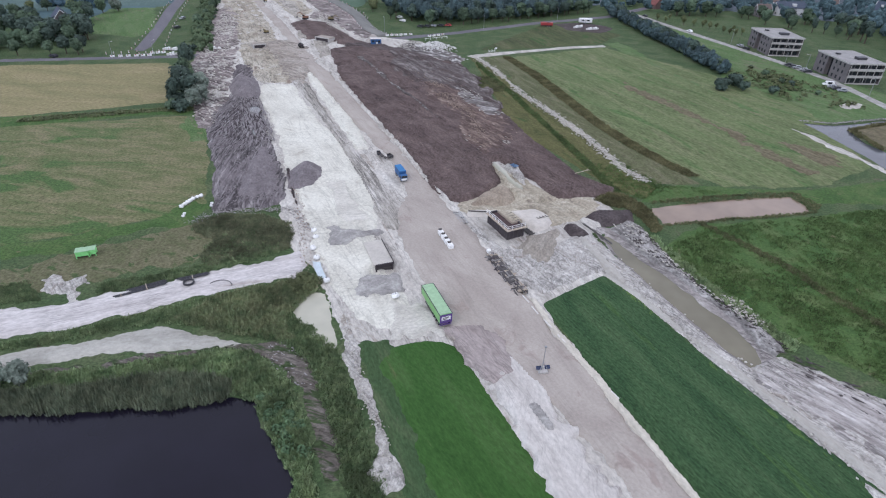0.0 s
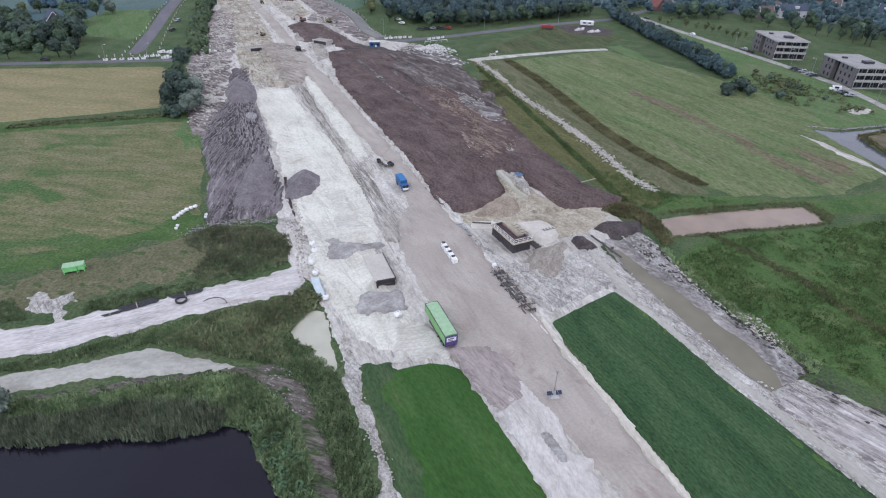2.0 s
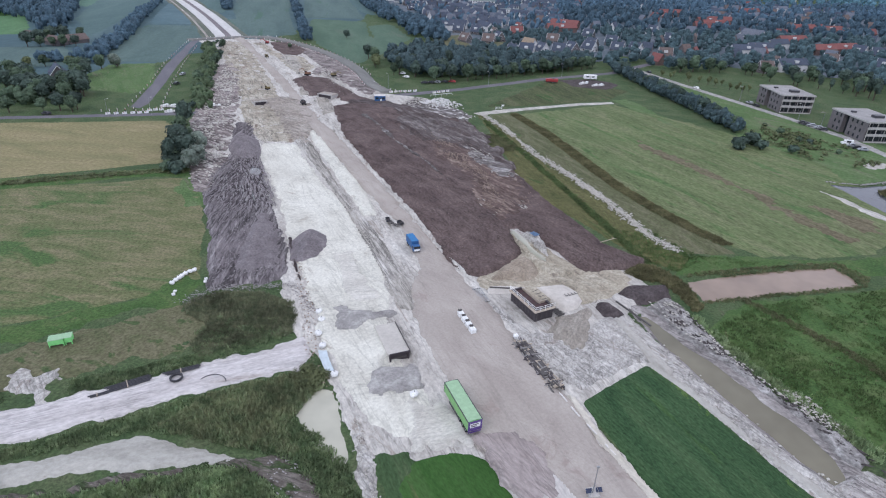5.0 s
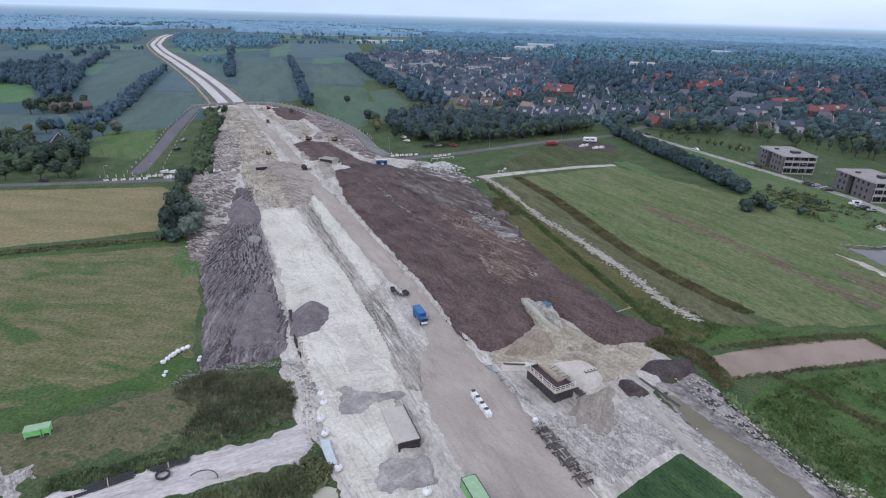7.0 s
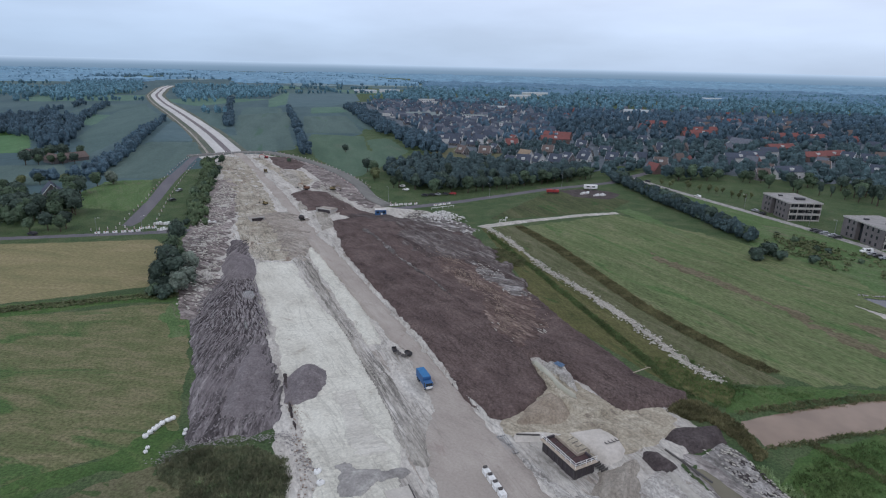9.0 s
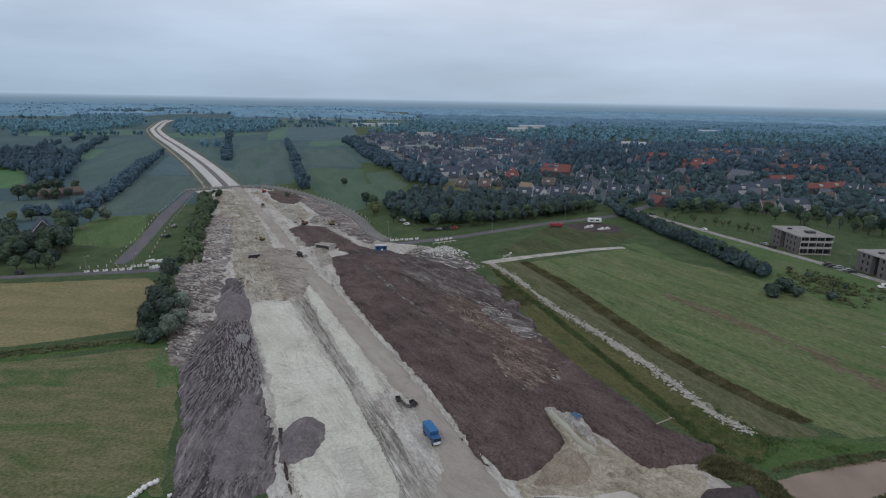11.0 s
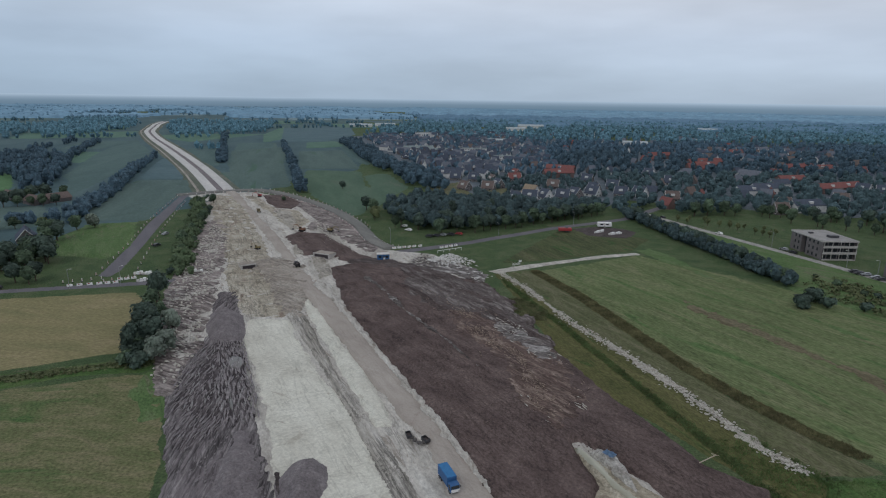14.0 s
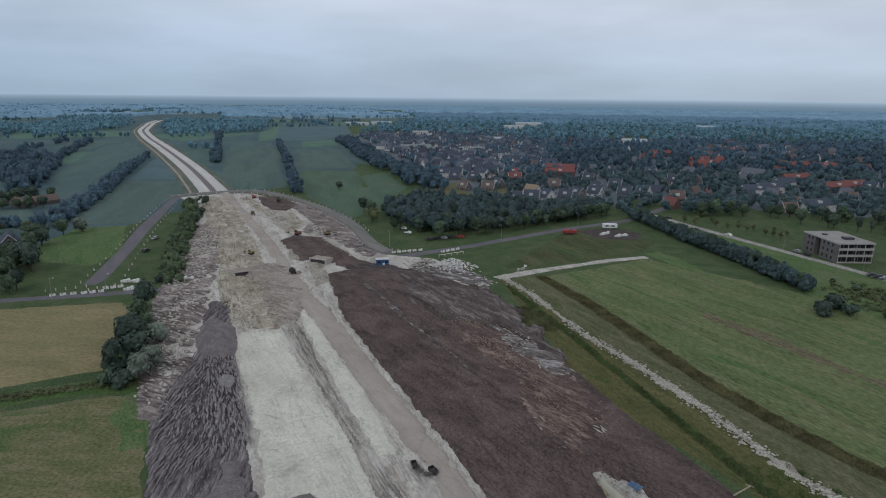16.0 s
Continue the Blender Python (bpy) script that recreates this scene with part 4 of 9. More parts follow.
haul = [(52, 20), (37, 57), (31, 70), (28, 79), (24, 87), (20.5, 98), (12.5, 116), (4.5, 136), (-4.5, 155), (-17.2, 185), (-33.2, 221), (-49.4, 256), (-63.4, 284), (-84, 331), (-103, 374), (-134, 438), (-162, 499), (-178, 530),
        (-186, 526), (-171, 499), (-141, 440), (-109, 370), (-88, 322), (-65, 267), (-48, 230), (-37, 208), (-27, 187), (-19, 172), (-11, 147), (-13, 132), (-10, 118), (-5, 105), (1, 90), (6, 82), (12, 76), (19, 70), (27, 56), (40, 20)]
sheet("road_haul", haul, 0.95, 1.6, "haul_road", 0.7, 1.5, 0.06, 5.0, "beige-grey compacted haul road with wheel tracks", "road")
sheet("sand_patch", [(13, 84), (16, 79), (21, 68), (27, 56), (36, 34), (24, 34), (15, 58), (9, 73), (10, 78)], 1.05, 1.4, "sand_smooth", 0.4, 2.4, 0.10, 1.6, "white sand spread beside the haul road", "sand")


sheet("bare_path", [(-74, 73.6), (-60, 77), (-50, 79.8), (-41, 82.4), (-34, 82.6), (-29.8, 84.4), (-24, 79.6), (-21.1, 73), (-17.1, 64.5), (-12.6, 53), (-16.7, 53), (-19.2, 63.3), (-23.7, 72.4), (-29.6, 77), (-36, 80.6), (-41, 80.4), (-51, 77.9), (-60, 75), (-74, 72)], 0.3, 1.2, "mud_path", 0.4, 1.7, 0.15, 1.2, "bare trodden path by the pond", "track")

sheet("sand_edge", [(-63, 290), (-49, 259), (-31.6, 220), (-15, 184.5), (-4.6, 159), (1.4, 146), (4, 140.5), (1.6, 139.5), (-6.4, 156), (-17.8, 184), (-34.4, 220), (-51, 256.5)], 1.2, 0.9, "sand", 0.4, 1.5, 0.22, 0.9, "pale crumbling sand edge beside the haul road", "sand")
sheet("pale_ridge", [(-46, 292), (-44, 292), (-34.5, 273.5), (-24.5, 250), (-17, 236), (-11, 225), (-2.6, 206), (-3.6, 206), (-12.4, 225), (-18.6, 236), (-26, 250), (-36, 272.5)], 2.05, 0.6, "streaky_rubble", 0.5, 1.5, 0.3, 1.5, "broken pale ridge of clods on the stockpile", "soil")
sheet("root_patch", [(-12.4, 258.4), (1.9, 254.4), (13.4, 230.5), (21.7, 206.4), (22.6, 188.9), (12.7, 175.7), (6.5, 185.5), (2.1, 209.9), (-8.2, 232.4)], 1.74, 0.6, "root_soil", 0.6, 4.5, 0.5, 4.0, "reddish-brown torn roots on the stockpile", "soil")
sheet("ash_patch", [(-30.9, 306), (-20, 306), (-2, 290), (8, 278), (14, 256), (20, 222), (14.7, 210), (8.8, 223), (-0.5, 249.4), (-14.9, 251.9), (-26.1, 268.1)], 1.76, 0.6, "ash_soil", 0.7, 4.5, 0.5, 4.0, "greyish-brown churned top of the stockpile", "soil")
sheet("tan_streaks", [(0, 252), (11, 241), (22.5, 214), (22, 208.7), (13.5, 210), (4, 231)], 1.92, 2.5, "streaky_rubble", 0.7, 3.0, 0.4, 2.0, "greyish streaks of roots and clods in the stockpile", "soil")
sheet("wet_gully", [(18.6, 124.4), (20.3, 127.4), (23.5, 129), (28.2, 131.6), (31, 137), (34.9, 139.6), (37.2, 136.4), (31.2, 129.2), (29, 120), (27.6, 113.8), (24.5, 112), (20.7, 113.6), (16.7, 116.4), (16, 120.4)], 2.2, 6.0, "grey_sand", 0.4, 1.2, 0.5, 1.8, "grey-tan cone of sand below the abutment", "sand", grooves=(1.6, -25, 0.15))
sheet("sand_splash", [(-76.6, 92), (-80, 95.5), (-86, 100.5), (-85, 103), (-80.6, 101.6), (-77.6, 104), (-75.4, 98.5), (-73, 92.6)], 0.32, 1.6, "churned_sand", 0.3, 2.6, 0.15, 1.2, "white sand splashed beside the track", "sand")

sheet("rippled_sand", [(-11.2, 97), (-4, 99), (0.2, 89.6), (1.6, 86.2), (-2.3, 87), (-8.1, 86), (-11.3, 88.5)], 0.95, 1.6, "ripple_sand", 0.3, 2.6, 0.06, 1.5, "sand rippled by caterpillar tracks", "sand", grooves=(1.0, 112, 0.10))
sheet("rut_fan", [(0.6, 88.5), (4, 91.5), (8, 90.5), (14.5, 86.5), (14.5, 81), (12.2, 74), (9.8, 73.6), (7.6, 77), (4.8, 81.2)], 1.10, 1.2, "rut_fan", 0.4, 2.2, 0.06, 1.5, "reddish sand with curved wheel ruts", "sand", grooves=(1.3, 35, 0.05))
sheet("worn_grass", [(-16, 84), (-10.5, 85), (-8, 78), (-4.3, 68.6), (-1.6, 61.9), (1, 56.8), (6, 43), (-2, 45), (-7, 58), (-9.5, 66), (-13, 76)], 0.42, 3.0, "dull_grass", 0.5, 3.2, 0.1, 1.6, "rough duller grass beside the lush plot", "grass")
sheet("dug_sand_bed", [(-103, 318), (-92, 326), (-80, 322), (-72, 308), (-68, 284), (-61, 263), (-62, 246), (-72, 252), (-80, 273), (-92, 300)], 0.95, 2.0, "dug_sand", 0.8, 4.0, 0.6, 3.5, "brown dug-over sand beside the haul road", "sand", grooves=(4.0, 60, 0.12))
sheet("worn_sand_bed", [(-126, 446), (-112, 412), (-84, 352), (-64, 290), (-58, 300), (-68, 328), (-84, 330), (-96, 374), (-96, 398), (-110, 440), (-118, 450)], 0.62, 1.6, "worn_sand", 1.0, 1.2, 0.3, 3.0, "worn yellowish sand beside the haul road", "sand")
sheet("pink_soil_bed", [(-136, 508), (-120, 500), (-93, 466), (-70, 414), (-48, 366), (-42, 340), (-48, 333), (-64, 384), (-88, 408), (-106, 448), (-122, 480)], 0.75, 1.8, "pink_soil", 1.3, 1.6, 0.6, 4.0, "pinkish rubble along the site edge", "soil")
sheet("spoil_patch", [(-56, 318), (-46, 322), (-36, 318), (-24, 312), (-8, 296), (-2, 284), (-16, 292), (-32, 304), (-48, 310)], 1.75, 1.5, "peat_brown", 0.8, 3.0, 0.6, 3.0, "dark wet spoil trodden over the rubble", "soil")
sheet("plain_land", [(-2600, 900), (-1700, 520), (-700, 300), (-300, 320), (-212, 330), (-150, 550), (-90, 700), (-200, 1400), (-300, 2600), (-2200, 2600)], 0.25, 6, "plain_land", 24.0, 4.0, 0, 3, "dull green farmland around the motorway, haze in its colour", "farmland")

sheet("yellow_edge", [(18.4, 100.5), (20.6, 99.4), (22.8, 92.4), (27, 82.2), (31, 72.7), (36.2, 59.6), (44, 41), (42.4, 40.4), (34.2, 59), (29, 72), (24.8, 81.5), (20.8, 91.6)], 1.08, 0.5, "yellow_edge", 0.4, 0.5, 0.05, 2.0, "pale yellowish sand along the crop plot", "sand")

sheet("sand_path", [(34, 126.5), (36.1, 126), (37.8, 119.9), (39.5, 114.6), (42, 107.6), (40, 107), (38.2, 109.6), (37.1, 113.8), (35.5, 119)], 1.02, 0.6, "path_sand", 0.4, 0.4, 0.04, 2.0, "smooth pale path beside the sand slope", "path")
sheet("sand_path", [(38, 111), (44, 102), (52, 86), (61.5, 70), (76, 46), (86, 30), (83, 30), (73.5, 45), (59.5, 69), (50.5, 85.5), (42.6, 102), (37, 110.5)], 0.92, 0.7, "path_sand", 0.5, 0.6, 0.04, 2.0, "smooth pale path along the crop plot", "path")

sheet("clod_row", [(12, 307), (22.5, 281), (33, 243), (42, 222), (51, 195), (57, 172), (61.5, 162), (60.8, 161.5), (55.5, 171), (49.5, 194), (40.6, 220), (31.6, 241), (21.4, 279.5)], 0.3, 0.5, "worn_sand", 0.5, 2.6, 0.2, 1.0, "broken line of dug-up sand beside the ditch", "sand")

sheet("mud_flat", [(57, 77), (63, 84), (70, 80), (84, 67), (104, 51), (122, 35), (108, 30), (88, 45), (72, 59)], 0.6, 1.2, "streaky_mud", 0.5, 2.4, 0.35, 2.0, "wet brownish mud churned by tracks", "mud", grooves=(1.5, 42, 0.2))

# ---- roads ----
sheet("road_detour", [(-157, 294), (-152, 293), (-152.5, 303), (-163.5, 346), (-178.5, 400), (-198, 480), (-203, 503), (-210, 503), (-205, 480), (-186, 400), (-170, 346)], 0.35, 0.6, "asphalt", 1.2, 0.1, 0, 3, "dark asphalt detour road", "road")
sheet("road_cross", [(-420, 205), (-198, 267), (-160, 276), (-131, 283), (-110, 292), (-110, 296.5), (-131, 287.5), (-160, 280.5), (-198, 271.5), (-420, 209)], 0.30, 0.5, "asphalt", 1.2, 0.1, 0, 3, "grey asphalt country road", "road")
sheet("road_cross", [(-36, 333), (4, 357), (60, 397), (110, 425), (127, 444), (180, 500), (176, 503), (122, 448), (106, 429), (56, 401), (0, 361), (-40, 338)], 0.30, 0.5, "asphalt", 1.2, 0.1, 0, 3, "grey asphalt country road", "road")
sheet("road_estate", [(125, 448), (143, 395), (159, 351), (172, 316), (181, 285), (183, 262), (186, 200), (190, 200), (188, 262), (186, 286), (177, 318), (164, 353), (148, 397), (130, 450)], 0.30, 0.5, "grey_gravel", 1.2, 0.1, 0, 3, "grey paved estate road", "road")


def ribbon(name, line_, side, half, z, material, label, category, skirt=1.0):
    """A flat strip with edges that keeps its distance from a curved centre line."""
    pts = [Vector((x, y, 0)) for x, y in line_]
    fine = []
    for k in range(len(pts) - 1):
        p0, p1, p2, p3 = pts[max(k - 1, 0)], pts[k], pts[k + 1], pts[min(k + 2, len(pts) - 1)]
        for j in range(12):
            u = j / 12
            fine.append(0.5 * (2 * p1 + (p2 - p0) * u + (2 * p0 - 5 * p1 + 4 * p2 - p3) * u * u + (3 * p1 - p0 - 3 * p2 + p3) * u ** 3))
    fine.append(pts[-1])
    bm_, rows_ = bmesh.new(), []
    for k, p in enumerate(fine):
        d = (fine[min(k + 1, len(fine) - 1)] - fine[max(k - 1, 0)]).normalized()
        n = Vector((d.y, -d.x, 0))
        rows_.append([bm_.verts.new(p + n * (side + o) + Vector((0, 0, h))) for o, h in ((-half - skirt, -0.3), (-half, z), (half, z), (half + skirt, -0.3))])
        if k in (0, len(fine) - 1):
            for v in rows_[-1]:
                v.co.z = -0.3
    for a_, b_ in zip(rows_, rows_[1:]):
        for k in range(3):
            bm_.faces.new((a_[k], a_[k + 1], b_[k + 1], b_[k]))
    me_ = bpy.data.meshes.new(name)
    bm_.to_mesh(me_)
    bm_.free()
    me_.materials.append(M[material])
    return tagged(new(name, me_), label, category, "", "structure")


ribbon("road_detour", [(-212, 500), (-200, 510), (-182, 522), (-165, 529), (-153.6, 527.3), (-129.8, 506.8), (-99.9, 469.4), (-77.7, 434.1), (-61.8, 400.4), (-55.1, 380.5), (-46.9, 356), (-38, 343)], 0, 3.3, 1.25, "worn_asphalt", "grey dusty detour road round the works", "road")
sheet("drain_trench", [(-48, 160.4), (-45.2, 151.6), (-43, 145.4), (-41.4, 141), (-39, 136), (-38.6, 136.2), (-40.5, 141), (-42.2, 145.4), (-44.4, 151.6), (-47, 160.4)], 0.95, 0.3, "peat", 0.25, 0.7, 0.1, 1.2, "dark ragged drain trench beside the white sand", "trench")
MOTORWAY = [(-186, 522), (-262, 670), (-378, 880), (-500, 1095), (-600, 1285), (-642, 1380), (-684, 1485), (-740, 1625), (-800, 1806)]
ribbon("embankment", MOTORWAY, -2, 17.0, 0.98, "bank_grass", "bare grass banks of the new motorway", "embankment", 4.0)
ribbon("median", MOTORWAY, 0, 2.2, 1.15, "mound_soil", "dark earth strip between the carriageways", "median")
ribbon("sand_verge", MOTORWAY, -16.5, 0.9, 1.2, "worn_sand", "pale sand track along the motorway bank", "track")
for side_ in (-6.4, 6.4):
    ribbon("road_motorway", MOTORWAY, side_, 3.7, 1.6, "concrete_road", "pale new motorway carriageway", "road")
sheet("building_plot", [(-20, 575), (18, 598), (13, 520), (-13, 510)], 1.0, 3, "dry_grass", 3.0, 2.0, 0, 3, "yellowish fallow building plot", "ground")
sheet("building_plot", [(24, 548), (50, 558), (44, 503), (25, 497)], 1.0, 3, "dry_grass", 3.0, 2.0, 0, 3, "yellowish fallow building plot", "ground")
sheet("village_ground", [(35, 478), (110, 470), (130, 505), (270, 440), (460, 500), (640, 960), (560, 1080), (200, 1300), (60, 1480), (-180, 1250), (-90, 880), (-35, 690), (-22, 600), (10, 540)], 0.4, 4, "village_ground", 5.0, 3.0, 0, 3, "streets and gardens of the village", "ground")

# ---- small mesh tools ----
def part(name, bm, material, parent=None, label="", smooth=False):
    """Links a bmesh as one mesh object, under a thing or a part where one is given."""
    me = bpy.data.meshes.new(name)
    bm.to_mesh(me)
    bm.free()
    if smooth:
        for f in me.polygons:
            f.use_smooth = True
    me.materials.append(M[material])
    ob = new(name, me)
    if parent is not None:
        ob.parent = parent
    if label:
        ob["label"] = label
    return ob


def box(bm, x0, y0, z0, x1, y1, z1, bevel=0.0):
    m = Matrix.LocRotScale(((x0 + x1) / 2, (y0 + y1) / 2, (z0 + z1) / 2), None, (abs(x1 - x0), abs(y1 - y0), abs(z1 - z0)))
    made = bmesh.ops.create_cube(bm, size=1, matrix=m)["verts"]
    if bevel:
        edges = list({e for v in made for e in v.link_edges})
        bmesh.ops.bevel(bm, geom=edges, offset=bevel, segments=1, affect="EDGES")
    return bm


def boxes(*dims, bevel=0.0):
    bm = bmesh.new()
    for d in dims:
        box(bm, *d, bevel=bevel)
    return bm


def tube(bm, a, b, r0, r1=None, sides=8):
    a, b = Vector(a), Vector(b)
    turn = (b - a).to_track_quat("Z", "Y").to_matrix().to_4x4()
    bmesh.ops.create_cone(bm, cap_ends=True, segments=sides, radius1=r0, radius2=r0 if r1 is None else r1, depth=(b - a).length, matrix=Matrix.Translation((a + b) / 2) @ turn)
    return bm


def bent_tube(radius, start, sweep, z, thick, steps=24, sides=6):
    """One continuous tube along an arc."""
    bm = bmesh.new()
    rings = []
    for k in range(steps + 1):
        a = start + sweep * k / steps
        ring = []
        for j in range(sides):
            b = 2 * math.pi * j / sides
            r = radius + math.cos(b) * thick
            ring.append(bm.verts.new((math.cos(a) * r, math.sin(a) * r, z + math.sin(b) * thick)))
        rings.append(ring)
    for lo, hi in zip(rings, rings[1:]):
        for j in range(sides):
            bm.faces.new((lo[j], lo[(j + 1) % sides], hi[(j + 1) % sides], hi[j]))
    bm.faces.new(rings[0])
    bm.faces.new(rings[-1])
    bmesh.ops.recalc_face_normals(bm, faces=bm.faces)
    return bm


def tubes(*rows, sides=8):
    bm = bmesh.new()
    for a, b, r in rows:
        tube(bm, a, b, r, sides=sides)
    return bm


def thing(name, label, category, group="", where=None, kind="thing"):
    ob = new(name)
    if where is not None:
        ob.matrix_world = where
    return tagged(ob, label, category, group, kind)


def arrays_mesh(name, co, faces, material):
    me = bpy.data.meshes.new(name)
    n = faces.shape[1]
    me.vertices.add(len(co))
    me.vertices.foreach_set("co", co.astype(np.float32).ravel())
    me.loops.add(faces.size)
    me.loops.foreach_set("vertex_index", faces.ravel().astype(np.int32))
    me.polygons.add(len(faces))
    me.polygons.foreach_set("loop_start", np.arange(0, faces.size, n, dtype=np.int32))
    me.update()
    me.materials.append(M[material])
    return me


# ---- trees: tapered trunk with limbs, and a crown of many leaf clumps ----
def lobes_of(r, lobes, wide, tall, base):
    """Centres and half sizes of the lobes that make up a crown."""
    angle = r.random(lobes) * 2 * math.pi
    out = r.random(lobes) ** 0.5 * wide * 0.28
    centre = np.column_stack([np.cos(angle) * out, np.sin(angle) * out, base + tall * (0.28 + 0.5 * r.random(lobes))])
    centre[0] = (0, 0, base + tall * 0.5)
    size = np.column_stack([wide * (0.24 + 0.14 * r.random(lobes)), wide * (0.24 + 0.14 * r.random(lobes)), tall * (0.20 + 0.16 * r.random(lobes))])
    size[0] = (wide * 0.36, wide * 0.36, tall * 0.5)
    return centre, size


def clumps(r, count, leaf, lobes, wide, tall, base, up=0.35):
    """Bent quads scattered over the lobes of a crown: corners (count * 4, 3)."""
    centre, size = lobes_of(r, lobes, wide, tall, base)
    pick = r.integers(0, lobes, count)
    d = r.normal(size=(count, 3))
    d /= np.linalg.norm(d, axis=1)[:, None]
    c = centre[pick] + d * size[pick] * (0.76 + 0.30 * r.random(count))[:, None]
    n = d + 0.28 * r.normal(size=(count, 3)) + (0, 0, up)
    n /= np.linalg.norm(n, axis=1)[:, None]
    u = np.cross(n, r.normal(size=(count, 3)))
    u /= np.linalg.norm(u, axis=1)[:, None]
    v = np.cross(n, u)
    s = leaf * (0.55 + 0.9 * r.random(count))[:, None]
    return np.stack([c - u * s, c - v * s * 0.8 + n * s * 0.25, c + u * s, c + v * s * 0.8 - n * s * 0.2], 1).reshape(-1, 3)


def hulls(r, lobes, wide, tall, base, rings, segs, fit_=0.86):
    """Lumpy inner foliage under the leaves of the same lobes, so that no daylight shows through: corners (n * 4, 3)."""
    centre, size = lobes_of(r, lobes, wide, tall, base)
    lat, lon = np.radians(np.linspace(-55, 88, rings + 1)), np.arange(segs) * 2 * math.pi / segs
    out = []
    for c, h in zip(centre, size):
        k = fit_ * r.uniform(0.80, 1.14, (rings + 1, segs))
        p = np.stack([np.cos(lat)[:, None] * np.cos(lon) * k, np.cos(lat)[:, None] * np.sin(lon) * k, np.sin(lat)[:, None] * k], 2) * h + c
        q = np.roll(p, -1, 1)
        out.append(np.stack([p[:-1], q[:-1], q[1:], p[1:]], 2).reshape(-1, 3))
    return np.concatenate(out)


def blades(r, count, leaf, wide, tall, lean=0.35):
    """Upright leaning blades over a round patch: corners (count * 4, 3)."""
    a, d = r.random(count) * 6.28, np.sqrt(r.random(count)) * wide / 2
    foot = np.column_stack([np.cos(a) * d, np.sin(a) * d, np.zeros(count)])
    b, h = r.random(count) * 6.28, tall * (0.55 + 0.6 * r.random(count))
    tip = foot + np.column_stack([np.cos(b) * h * lean * r.random(count), np.sin(b) * h * lean * r.random(count), h])
    w = r.random(count) * 6.28
    side = np.column_stack([np.cos(w), np.sin(w), np.zeros(count)]) * leaf
    return np.stack([foot - side * 0.6, foot + side * 0.6, (foot + tip) / 2 + side, tip], 1).reshape(-1, 3)


def quads(count):
    return np.arange(count * 4).reshape(-1, 4)


def make_tree(name, label, leaf_mat, seed, wide, tall, count, leaf, trunk=0.25, group="", category="tree"):
    r = np.random.default_rng(seed)
    t = thing(name, label, category, group)
    base = tall * trunk
    bm = bmesh.new()
    tube(bm, (0, 0, -0.2), (0, 0, base + 0.25 * tall), 0.030 * tall, 0.016 * tall, 8)
    for k in range(6):
        a = k * 1.05 + r.random()
        h = base * (0.8 + 0.3 * r.random())
        tube(bm, (0, 0, h), (math.cos(a) * wide * 0.28, math.sin(a) * wide * 0.28, h + tall * (0.2 + 0.2 * r.random())), 0.012 * tall, 0.004 * tall, 5)
    part("trunk", bm, "bark", t)
    leafage = np.concatenate([clumps(np.random.default_rng(seed + 200), count, leaf, 9, wide, tall - base, base), hulls(np.random.default_rng(seed + 200), 9, wide, tall - base, base, 4, 7, 0.80)])
    c = new("crown", arrays_mesh("crown", leafage, quads(len(leafage) // 4), leaf_mat))
    c.parent = t
    return t


BROAD = "broad green tree with a dense uneven crown"
PROTO = {
    "a": make_tree("tree", BROAD, "leaf_green", 1, 8.5, 11, 560, 0.55, group="roadside trees"),
    "b": make_tree("tree", BROAD, "leaf_dark", 2, 9.5, 12, 560, 0.6, group="roadside trees"),
    "c": make_tree("tree", BROAD, "leaf_green", 3, 7.0, 9, 480, 0.5, group="roadside trees"),
    "d": make_tree("tree", "dark slender tree with a full crown", "leaf_dark", 4, 6.0, 13, 560, 0.5, group="roadside trees"),
    "s": make_tree("tree", "silvery grey-green willow beside the site", "leaf_silver", 5, 7.5, 8.5, 560, 0.45, 0.12, "willows"),
    "y": make_tree("tree", "young staked tree on a lawn", "leaf_olive", 6, 2.6, 4.6, 240, 0.28, 0.3, "young trees"),
    "o": make_tree("tree", "light olive-green round tree", "leaf_olive", 7, 9.0, 10, 560, 0.55, group="roadside trees"),
    "h": make_tree("shrub", "dense dark green shrub on rough ground", "leaf_dark", 8, 5.0, 4.2, 340, 0.42, 0.05, "shrubs", "shrub"),
    "g": make_tree("shrub", "dense green shrub on rough ground", "leaf_green", 9, 4.6, 3.4, 320, 0.4, 0.05, "shrubs", "shrub"),
}
USED = set()
TREES = []


def plant(key, x, y, scale=1.0):
    if (x + 227) ** 2 + (y - 354) ** 2 < 12 ** 2 or -236 < x + (y - 354) * 0.62 < -219 and 322 < y < 354:       # the farmhouse and its yard
        return None
    TREES.append((x, y))
    m = Matrix.Translation((x, y, 0)) @ Matrix.Rotation(random.random() * 6.3, 4, "Z")
    ob = PROTO[key]
    if key not in USED:
        USED.add(key)
        ob.matrix_basis = m
    else:
        ob = copy_thing(ob, m)
    ob.scale = (scale * random.uniform(0.92, 1.08),) * 3
    return ob


def row(keys, points, step, scale=(0.85, 1.15), off=1.0):
    for (ax, ay), (bx, by) in zip(points, points[1:]):
        n = max(1, int(math.hypot(bx - ax, by - ay) / step))
        for k in range(n):
            s = (k + random.random() * 0.6) / n
            plant(random.choice(keys), ax + (bx - ax) * s + random.uniform(-off, off), ay + (by - ay) * s + random.uniform(-off, off), random.uniform(*scale))


